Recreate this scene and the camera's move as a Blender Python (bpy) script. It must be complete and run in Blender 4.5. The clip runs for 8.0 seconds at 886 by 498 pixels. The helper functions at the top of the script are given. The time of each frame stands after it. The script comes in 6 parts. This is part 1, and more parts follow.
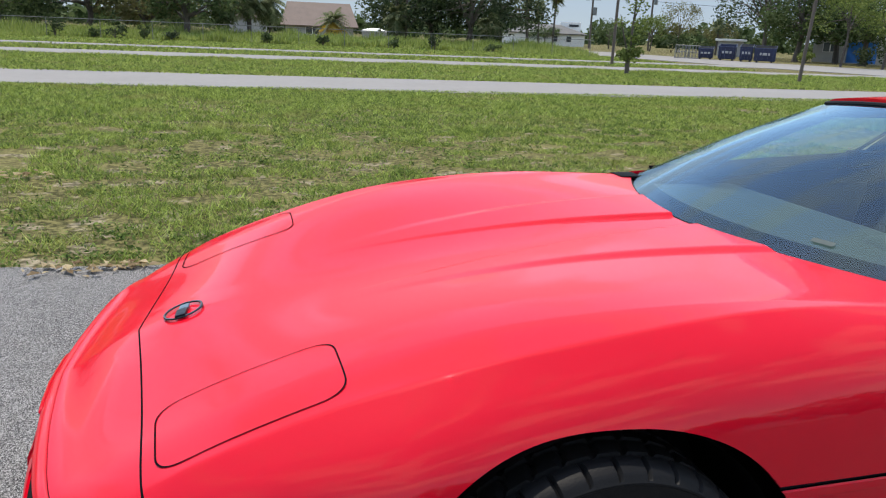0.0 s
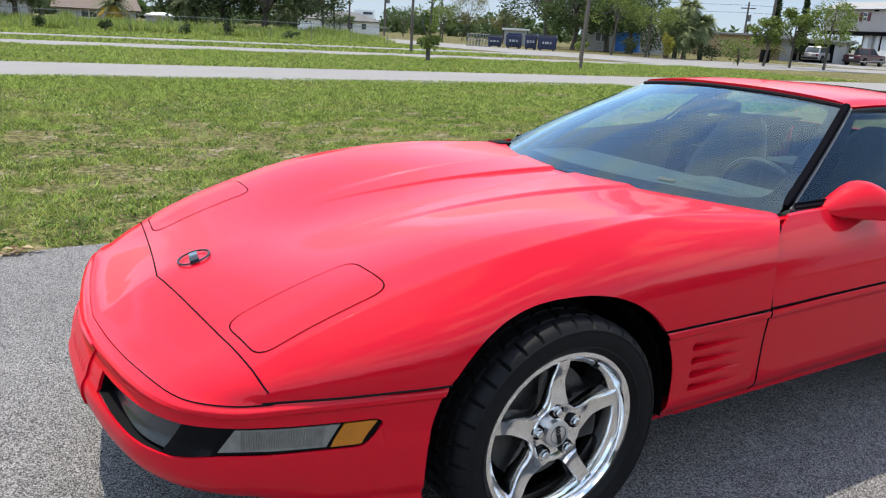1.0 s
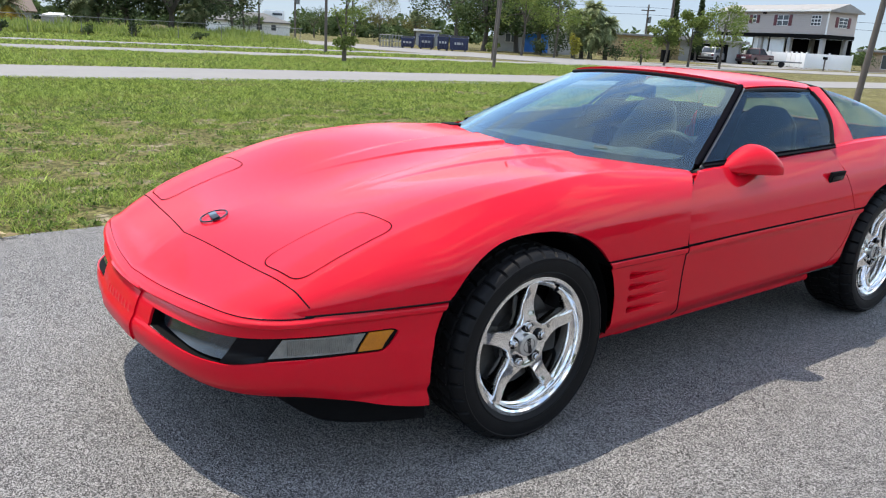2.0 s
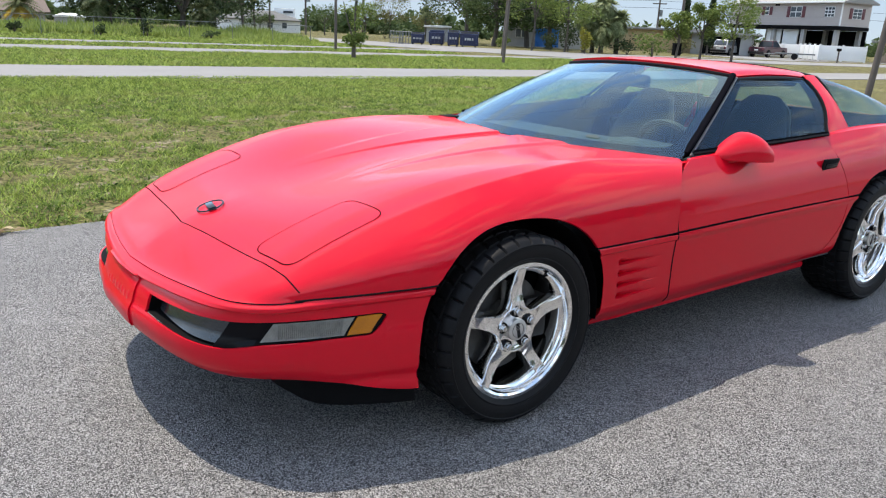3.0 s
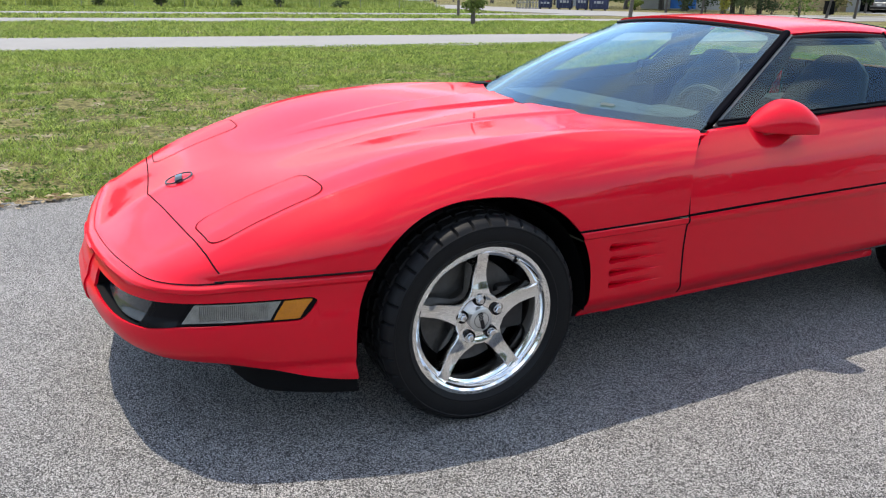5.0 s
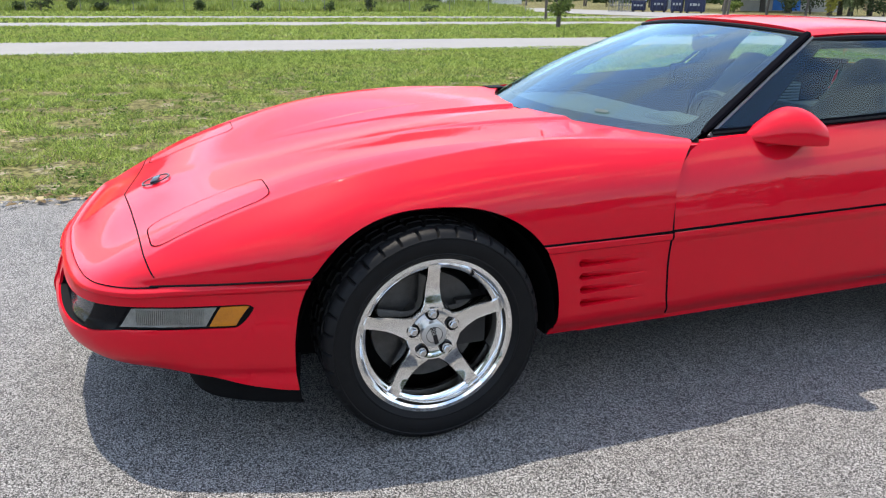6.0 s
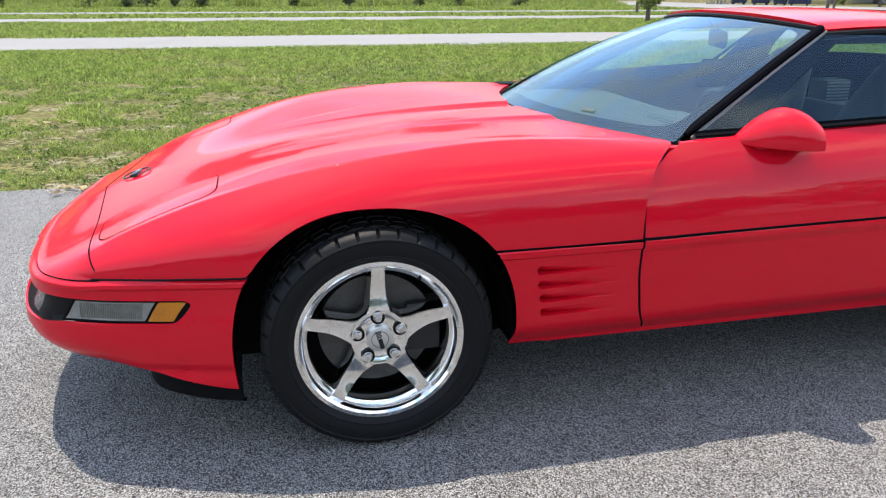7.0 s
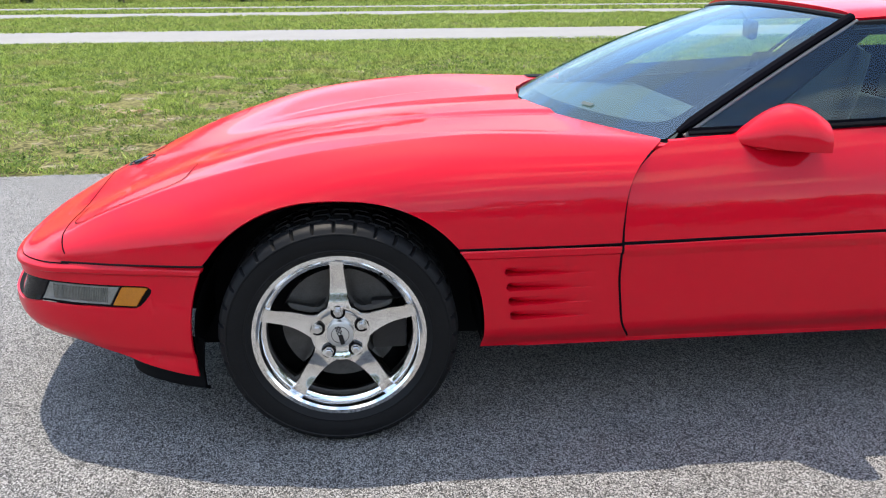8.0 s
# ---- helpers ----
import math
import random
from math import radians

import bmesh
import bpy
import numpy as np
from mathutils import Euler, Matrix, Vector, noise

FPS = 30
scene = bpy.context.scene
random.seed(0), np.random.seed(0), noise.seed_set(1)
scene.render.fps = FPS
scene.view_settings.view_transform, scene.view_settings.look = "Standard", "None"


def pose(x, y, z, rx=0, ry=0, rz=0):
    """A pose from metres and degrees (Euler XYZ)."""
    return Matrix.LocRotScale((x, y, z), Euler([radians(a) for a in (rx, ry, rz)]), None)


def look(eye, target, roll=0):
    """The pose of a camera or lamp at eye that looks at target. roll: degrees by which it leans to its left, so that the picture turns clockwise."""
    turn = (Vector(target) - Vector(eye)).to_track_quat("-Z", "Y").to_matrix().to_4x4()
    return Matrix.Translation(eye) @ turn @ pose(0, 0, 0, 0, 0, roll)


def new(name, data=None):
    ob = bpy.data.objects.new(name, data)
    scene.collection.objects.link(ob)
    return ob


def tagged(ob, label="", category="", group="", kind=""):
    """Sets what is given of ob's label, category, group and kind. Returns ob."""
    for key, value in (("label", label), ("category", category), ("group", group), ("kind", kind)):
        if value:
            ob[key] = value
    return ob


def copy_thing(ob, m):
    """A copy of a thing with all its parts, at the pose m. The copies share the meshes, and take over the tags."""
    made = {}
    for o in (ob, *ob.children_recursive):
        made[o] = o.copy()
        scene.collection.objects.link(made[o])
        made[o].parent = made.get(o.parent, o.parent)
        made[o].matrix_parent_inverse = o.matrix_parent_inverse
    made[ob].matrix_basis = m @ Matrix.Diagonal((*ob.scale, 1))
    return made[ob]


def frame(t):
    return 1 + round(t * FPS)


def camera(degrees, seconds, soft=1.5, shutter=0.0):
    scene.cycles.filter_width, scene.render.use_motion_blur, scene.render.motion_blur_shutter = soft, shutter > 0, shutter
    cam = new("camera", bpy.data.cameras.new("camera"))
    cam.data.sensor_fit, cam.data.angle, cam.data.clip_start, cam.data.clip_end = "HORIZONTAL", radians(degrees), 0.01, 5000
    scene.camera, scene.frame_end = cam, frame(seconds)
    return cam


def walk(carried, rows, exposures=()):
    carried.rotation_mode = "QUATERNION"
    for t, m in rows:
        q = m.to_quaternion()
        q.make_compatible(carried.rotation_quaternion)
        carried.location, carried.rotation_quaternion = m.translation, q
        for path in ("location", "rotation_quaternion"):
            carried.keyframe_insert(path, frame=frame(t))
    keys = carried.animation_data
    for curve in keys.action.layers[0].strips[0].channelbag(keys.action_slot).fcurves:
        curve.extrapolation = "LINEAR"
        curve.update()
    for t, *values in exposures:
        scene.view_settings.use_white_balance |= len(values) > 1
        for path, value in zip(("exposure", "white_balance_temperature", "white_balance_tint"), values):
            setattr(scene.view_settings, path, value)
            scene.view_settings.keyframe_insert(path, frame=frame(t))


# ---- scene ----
cam = camera(61.1, 8.0, soft=1.15)
PATH = [
    (0, (-0.593, -1.812, 1.320), (-0.041, 0.087, 0.745), 2.5),
    (0.5, (-0.873, -2.017, 1.315), (0.005, -0.249, 0.726), 3.4),
    (1, (-1.191, -2.151, 1.320), (-0.155, -0.468, 0.739), 3.3),
    (1.5, (-1.428, -2.322, 1.298), (-0.291, -0.705, 0.720), 3.3),
    (2, (-1.631, -2.432, 1.276), (-0.406, -0.875, 0.711), 3.3),
    (3.5, (-1.547, -2.533, 1.257), (-0.392, -0.934, 0.662), 2.0),
    (4, (-1.380, -2.536, 1.246), (-0.296, -0.900, 0.621), 1.7),
    (4.5, (-1.221, -2.566, 1.254), (-0.227, -0.882, 0.606), 1.5),
    (4.7, (-1.156, -2.585, 1.255), (-0.204, -0.881, 0.596), 1.3),
    (5.8, (-0.732, -2.689, 1.258), (-0.014, -0.877, 0.592), 0.7),
    (6, (-0.655, -2.687, 1.252), (0.017, -0.856, 0.588), 0.6),
    (6.5, (-0.477, -2.687, 1.254), (0.085, -0.821, 0.588), 0.4),
    (7, (-0.259, -2.723, 1.252), (0.182, -0.829, 0.573), 0.1),
    (7.5, (-0.080, -2.734, 1.234), (0.221, -0.819, 0.540), -0.1),
    (8, (0.123, -2.713, 1.234), (0.289, -0.780, 0.541), -0.4),
]
walk(cam, [(t, look(eye, target, roll)) for t, eye, target, roll in PATH],
     [(0, 1.14, 7300, 10), (0.5, 1.25, 7300, 10), (1, 1.43, 7300, 10), (2, 1.47, 7300, 10), (3.5, 1.47, 7300, 10), (4.5, 1.49, 7300, 10), (6, 1.68, 7300, 10), (6.5, 1.73, 7300, 10), (8, 1.79, 7300, 10)])

# world, sun and light
SUN = Vector((-0.12, 0.31, 0.94)).normalized()
world = bpy.data.worlds.new("sky")
scene.world = world
world.use_nodes = True
wn = world.node_tree
sky = wn.nodes.new("ShaderNodeTexSky")
sky.sky_type = "NISHITA"
sky.sun_disc = False
sky.sun_elevation = math.asin(SUN.z)
sky.sun_rotation = math.atan2(SUN.x, SUN.y)
sky.air_density, sky.dust_density, sky.ozone_density = 1.0, 0.35, 1.2
# thin drifting cloud over the blue
wc, wm, wz, wr, wx = (wn.nodes.new("ShaderNode" + k) for k in ("TexCoord", "Mapping", "TexNoise", "MapRange", "Mix"))
wm.inputs["Scale"].default_value = (1.0, 1.6, 3.2)
wz.inputs["Scale"].default_value, wz.inputs["Detail"].default_value, wz.inputs["Roughness"].default_value = 2.9, 8, 0.58
wr.inputs[1].default_value, wr.inputs[2].default_value, wr.inputs[4].default_value = 0.49, 0.60, 0.80
wx.data_type = "RGBA"
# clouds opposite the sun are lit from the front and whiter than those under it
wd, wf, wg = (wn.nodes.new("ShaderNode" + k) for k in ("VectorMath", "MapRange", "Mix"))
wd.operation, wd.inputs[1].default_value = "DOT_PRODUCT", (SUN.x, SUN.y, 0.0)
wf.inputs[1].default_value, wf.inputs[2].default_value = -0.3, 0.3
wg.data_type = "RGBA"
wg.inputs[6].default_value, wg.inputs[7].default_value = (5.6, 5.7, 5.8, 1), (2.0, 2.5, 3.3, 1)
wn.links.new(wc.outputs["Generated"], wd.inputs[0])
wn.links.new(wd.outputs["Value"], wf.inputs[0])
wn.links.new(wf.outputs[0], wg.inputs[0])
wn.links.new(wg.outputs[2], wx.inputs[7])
wn.links.new(wc.outputs["Generated"], wm.inputs["Vector"])
wn.links.new(wm.outputs["Vector"], wz.inputs["Vector"])
wn.links.new(wz.outputs["Fac"], wr.inputs[0])
wn.links.new(wr.outputs[0], wx.inputs[0])
wn.links.new(sky.outputs["Color"], wx.inputs[6])
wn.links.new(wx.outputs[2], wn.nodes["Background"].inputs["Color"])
wn.nodes["Background"].inputs["Strength"].default_value = 0.16
sun = new("sun", bpy.data.lights.new("sun", "SUN"))
sun.data.energy, sun.data.angle, sun.data.color = 2.0, radians(0.53), (1.0, 0.965, 0.915)
sun.matrix_world = look(SUN * 50, (0, 0, 0))


# materials
def material(name, base, rough=0.6, metal=0.0, vary=0.0, scale=8.0, bump=0.0, bump_scale=120.0, tint=None, coat=0.0, spec=0.5, per_object=0.0):
    m = bpy.data.materials.new(name)
    m.use_nodes = True
    nt = m.node_tree
    p = nt.nodes["Principled BSDF"]
    p.inputs["Base Color"].default_value = (*base, 1)
    p.inputs["Roughness"].default_value = rough
    p.inputs["Metallic"].default_value = metal
    p.inputs["Specular IOR Level"].default_value = spec
    if coat:
        p.inputs["Coat Weight"].default_value = coat
        p.inputs["Coat Roughness"].default_value = 0.012
    co = nt.nodes.new("ShaderNodeTexCoord")
    if vary:
        big, fine = nt.nodes.new("ShaderNodeTexNoise"), nt.nodes.new("ShaderNodeTexNoise")
        big.inputs["Scale"].default_value, fine.inputs["Scale"].default_value = scale, scale * 9.3
        big.inputs["Detail"].default_value, fine.inputs["Detail"].default_value = 4, 3
        for n in (big, fine):
            nt.links.new(co.outputs["Object"], n.inputs["Vector"])
        mean = nt.nodes.new("ShaderNodeMix")
        mean.data_type = "FLOAT"
        mean.inputs[0].default_value = 0.5
        nt.links.new(big.outputs["Fac"], mean.inputs[2])
        nt.links.new(fine.outputs["Fac"], mean.inputs[3])
        ramp = nt.nodes.new("ShaderNodeMapRange")
        ramp.inputs[1].default_value, ramp.inputs[2].default_value = 0.32, 0.68
        nt.links.new(mean.outputs[0], ramp.inputs[0])
        mix = nt.nodes.new("ShaderNodeMix")
        mix.data_type = "RGBA"
        other = tint or tuple(c * (1 - vary) for c in base)
        mix.inputs[6].default_value = (*base, 1)
        mix.inputs[7].default_value = (*other, 1)
        nt.links.new(ramp.outputs[0], mix.inputs[0])
        out = mix.outputs[2]
        if per_object:
            info, hsv = nt.nodes.new("ShaderNodeObjectInfo"), nt.nodes.new("ShaderNodeHueSaturation")
            rng = nt.nodes.new("ShaderNodeMapRange")
            rng.inputs[3].default_value, rng.inputs[4].default_value = 1 - per_object, 1 + per_object
            nt.links.new(info.outputs["Random"], rng.inputs[0])
            nt.links.new(rng.outputs[0], hsv.inputs["Value"])
            nt.links.new(out, hsv.inputs["Color"])
            out = hsv.outputs["Color"]
        nt.links.new(out, p.inputs["Base Color"])
    if bump:
        bn, b = nt.nodes.new("ShaderNodeTexNoise"), nt.nodes.new("ShaderNodeBump")
        bn.inputs["Scale"].default_value, bn.inputs["Detail"].default_value = bump_scale, 4
        b.inputs["Strength"].default_value, b.inputs["Distance"].default_value = bump, 0.01
        nt.links.new(co.outputs["Object"], bn.inputs["Vector"])
        nt.links.new(bn.outputs["Fac"], b.inputs["Height"])
        nt.links.new(b.outputs["Normal"], p.inputs["Normal"])
    return m


def glass(name, tint, slant=4.0, base=0.08):
    """Tinted pane; the exponent sets how fast its gloss rises at a slant."""
    m = bpy.data.materials.new(name)
    m.use_nodes = True
    nt = m.node_tree
    nt.nodes.remove(nt.nodes["Principled BSDF"])
    see, shine, mix, lw, pw, ad = (nt.nodes.new("ShaderNode" + k) for k in ("BsdfTransparent", "BsdfGlossy", "MixShader", "LayerWeight", "Math", "Math"))
    see.inputs["Color"].default_value = (*tint, 1)
    shine.inputs["Roughness"].default_value = 0.0
    # gloss is coloured blue to imitate the reflection of a deeper blue sky
    shine.inputs["Color"].default_value = (0.66, 0.86, 1.0, 1)
    lw.inputs["Blend"].default_value = 0.5
    pw.operation, pw.inputs[1].default_value = "POWER", slant
    ad.operation, ad.inputs[1].default_value, ad.inputs[2].default_value = "MULTIPLY_ADD", 0.80, base
    nt.links.new(lw.outputs["Facing"], pw.inputs[0])
    nt.links.new(pw.outputs[0], ad.inputs[0])
    nt.links.new(ad.outputs[0], mix.inputs[0])
    nt.links.new(see.outputs[0], mix.inputs[1])
    nt.links.new(shine.outputs[0], mix.inputs[2])
    nt.links.new(mix.outputs[0], nt.nodes["Material Output"].inputs["Surface"])
    return m


RED = material("red_paint", (0.57, 0.0035, 0.0165), 0.5, 0, 0.03, 2.0, coat=0.53, spec=0.03)
BLACK_GLOSS = material("black_gloss", (0.004, 0.004, 0.005), 0.12, spec=0.1)
BLACK_TRIM = material("black_trim", (0.008, 0.008, 0.009), 0.45, spec=0.06)
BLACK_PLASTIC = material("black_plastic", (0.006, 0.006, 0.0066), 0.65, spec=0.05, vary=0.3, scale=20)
RUBBER = material("tyre_rubber", (0.0085, 0.0085, 0.009), 0.52, vary=0.35, scale=14, bump=0.1, bump_scale=260, spec=0.14)
CHROME = material("polished_alloy", (0.86, 0.855, 0.84), 0.085, 1.0, vary=0.08, scale=30)
STEEL = material("brake_steel", (0.20, 0.195, 0.19), 0.45, 1.0, vary=0.4, scale=30)
BRAKE = material("brake_disc_steel", (0.10, 0.098, 0.095), 0.5, 0.9, vary=0.4, scale=30)
NUT = material("plated_nut", (0.62, 0.62, 0.62), 0.22, 1.0, vary=0.1, scale=60)
DARK_METAL = material("dark_metal", (0.035, 0.034, 0.034), 0.5, 0.6, vary=0.3, scale=30)
LEATHER = material("grey_leather", (0.011, 0.014, 0.018), 0.6, vary=0.25, scale=9, spec=0.3)
DASH = material("dash_vinyl", (0.052, 0.058, 0.064), 0.7, spec=0.15, vary=0.2, scale=12)
WINDSHIELD = glass("windshield_glass", (0.72, 0.90, 0.83), 4.2, 0.095)
SIDE_GLASS = glass("side_glass", (0.62, 0.76, 0.73), 5.6, 0.05)
PRINT = material("black_glass_print", (0.006, 0.006, 0.008), 0.6, spec=0.0)
CLEAR_LENS = material("clear_lens", (0.22, 0.215, 0.19), 0.25, vary=0.4, scale=40, coat=0.15)
AMBER = material("amber_lens", (0.50, 0.165, 0.005), 0.2, vary=0.3, scale=25, coat=0.3)
FOG_GLASS = material("fog_glass", (0.022, 0.028, 0.034), 0.2, vary=0.6, scale=40, coat=0.35)
MIRROR = material("mirror_silver", (0.85, 0.85, 0.86), 0.02, 1.0)
SILVER = material("bright_moulding", (0.15, 0.145, 0.14), 0.55, 0.2)
EMBLEM_DARK = material("dark_chrome", (0.03, 0.03, 0.034), 0.2, 0.8)
EMBLEM_BLUE = material("blue_enamel", (0.10, 0.16, 0.21), 0.6, spec=0.2)
EMBLEM_NAVY = material("navy_enamel", (0.010, 0.014, 0.022), 0.4, spec=0.2)
OFFWHITE = material("silver_cap", (0.55, 0.54, 0.52), 0.3, 0.7)


# mesh helpers
def part(name, bm, mat, parent=None, label="", smooth=True, sharp=40):
    me = bpy.data.meshes.new(name)
    bmesh.ops.recalc_face_normals(bm, faces=bm.faces)
    bm.to_mesh(me)
    bm.free()
    me.materials.append(mat)
    if smooth:
        me.polygons.foreach_set("use_smooth", [True] * len(me.polygons))
        me.set_sharp_from_angle(angle=radians(sharp))
    ob = new(name, me)
    if parent:
        ob.parent = parent
    if label:
        tagged(ob, label)
    return ob


def thing(name, label, category, group="", at=(0, 0, 0), turn=0, kind=""):
    ob = new(name)
    ob.empty_display_size = 0.1
    ob.matrix_basis = pose(*at, 0, 0, turn)
    return tagged(ob, label, category, group, kind)


def lerp(pairs, x):
    """Piecewise smooth value at x from (x, value) pairs."""
    if x <= pairs[0][0]:
        return pairs[0][1]
    if x >= pairs[-1][0]:
        return pairs[-1][1]
    n = len(pairs)
    for i in range(n - 1):
        (a, va), (b, vb) = pairs[i], pairs[i + 1]
        if x <= b:
            def slope(k):
                if k == 0:
                    return (pairs[1][1] - pairs[0][1]) / (pairs[1][0] - pairs[0][0])
                if k == n - 1:
                    return (pairs[-1][1] - pairs[-2][1]) / (pairs[-1][0] - pairs[-2][0])
                return (pairs[k + 1][1] - pairs[k - 1][1]) / (pairs[k + 1][0] - pairs[k - 1][0])
            h, t = b - a, (x - a) / (b - a)
            t2, t3 = t * t, t * t * t
            return (2 * t3 - 3 * t2 + 1) * va + (t3 - 2 * t2 + t) * h * slope(i) + (3 * t2 - 2 * t3) * vb + (t3 - t2) * h * slope(i + 1)


def step(a, b, x):
    t = min(1.0, max(0.0, (x - a) / (b - a)))
    return t * t * (3 - 2 * t)


def sheet(rows, skip=None, close_u=False, close_v=False):
    """A grid of quads through rows of points; skip(i, j) leaves a cell out."""
    bm = bmesh.new()
    vs = [[bm.verts.new(p) for p in r] for r in rows]
    nu, nv = len(rows), len(rows[0])
    for i in range(nu if close_u else nu - 1):
        for j in range(nv if close_v else nv - 1):
            if skip and skip(i, j):
                continue
            q = (vs[i][j], vs[(i + 1) % nu][j], vs[(i + 1) % nu][(j + 1) % nv], vs[i][(j + 1) % nv])
            try:
                bm.faces.new(q)
            except ValueError:
                pass
    loose = [v for v in bm.verts if not v.link_faces]
    bmesh.ops.delete(bm, geom=loose, context="VERTS")
    return bm


def thicken(ob, d, offset=-1.0):
    s = ob.modifiers.new("thickness", "SOLIDIFY")
    s.thickness, s.offset, s.use_even_offset = d, offset, False
    # keep the sheet's free edges crisp where the rim meets them
    corners = np.zeros(len(ob.data.loops), dtype=np.int32)
    ob.data.loops.foreach_get("edge_index", corners)
    for e in np.nonzero(np.bincount(corners, minlength=len(ob.data.edges)) == 1)[0]:
        ob.data.edges[int(e)].use_edge_sharp = True
    return ob


def box(bm, lo, hi, bevel=0.0, m=None, segments=2):
    r = bmesh.ops.create_cube(bm, size=1.0)
    size = [b - a for a, b in zip(lo, hi)]
    mid = [(a + b) / 2 for a, b in zip(lo, hi)]
    bmesh.ops.transform(bm, matrix=Matrix.LocRotScale(mid, None, size), verts=r["verts"])
    if bevel:
        edges = list({e for v in r["verts"] for e in v.link_edges})
        r = bmesh.ops.bevel(bm, geom=edges, offset=bevel, segments=segments, affect="EDGES", profile=0.6)
    verts = r["verts"]
    if m is not None:
        bmesh.ops.transform(bm, matrix=m, verts=verts)
    return bm


def boxed(lo, hi, bevel=0.0, m=None, segments=2):
    return box(bmesh.new(), lo, hi, bevel, m, segments)


def lathe(profile, n=48, axis="y", full=True):
    """Turn (radius, along) points about an axis."""
    rows = []
    for i in range(n):
        a = 2 * math.pi * i / n
        c, s = math.cos(a), math.sin(a)
        rows.append([{"y": (r * c, h, r * s), "z": (r * c, r * s, h), "x": (h, r * c, r * s)}[axis] for r, h in profile])
    return sheet(rows, close_u=True)


def tube(points, radius, n=8, closed=False, flat=1.0):
    """A tube through points; radius a number or one for each point."""
    pts = [Vector(p) for p in points]
    k = len(pts)
    rows = []
    up = None
    for i, p in enumerate(pts):
        a = pts[(i - 1) % k] if closed or i > 0 else p
        b = pts[(i + 1) % k] if closed or i < k - 1 else p
        d = (b - a).normalized()
        if up is None:
            up = Vector((0, 0, 1)) if abs(d.z) < 0.9 else Vector((1, 0, 0))
        side = d.cross(up).normalized()
        up = side.cross(d).normalized()
        r = radius if isinstance(radius, (int, float)) else radius[i]
        rows.append([p + r * (math.cos(2 * math.pi * j / n) * side + flat * math.sin(2 * math.pi * j / n) * up) for j in range(n)])
    bm = sheet(rows, close_u=closed, close_v=True)
    if not closed:
        for r in (0, -1):
            bm.verts.ensure_lookup_table()
        ends = [e for e in bm.edges if e.is_boundary]
        if ends:
            bmesh.ops.holes_fill(bm, edges=ends)
    return bm


def join(*bms):
    out = bmesh.new()
    for b in bms:
        me = bpy.data.meshes.new("tmp")
        b.to_mesh(me)
        b.free()
        out.from_mesh(me)
        bpy.data.meshes.remove(me)
    return out


def flip_y(bm):
    """Mirrored to the other side of the car."""
    bmesh.ops.scale(bm, vec=(1, -1, 1), verts=bm.verts)
    bmesh.ops.reverse_faces(bm, faces=bm.faces)
    return bm


# ---- ground ----
def lot_edge(x):
    """Ragged edge between the asphalt and the grass."""
    return 2.47 - 0.055 * (x + 1.0) * 0.4 + 0.045 * noise.noise((x * 1.3, 0, 5)) + 0.02 * noise.noise((x * 6, 1, 5))


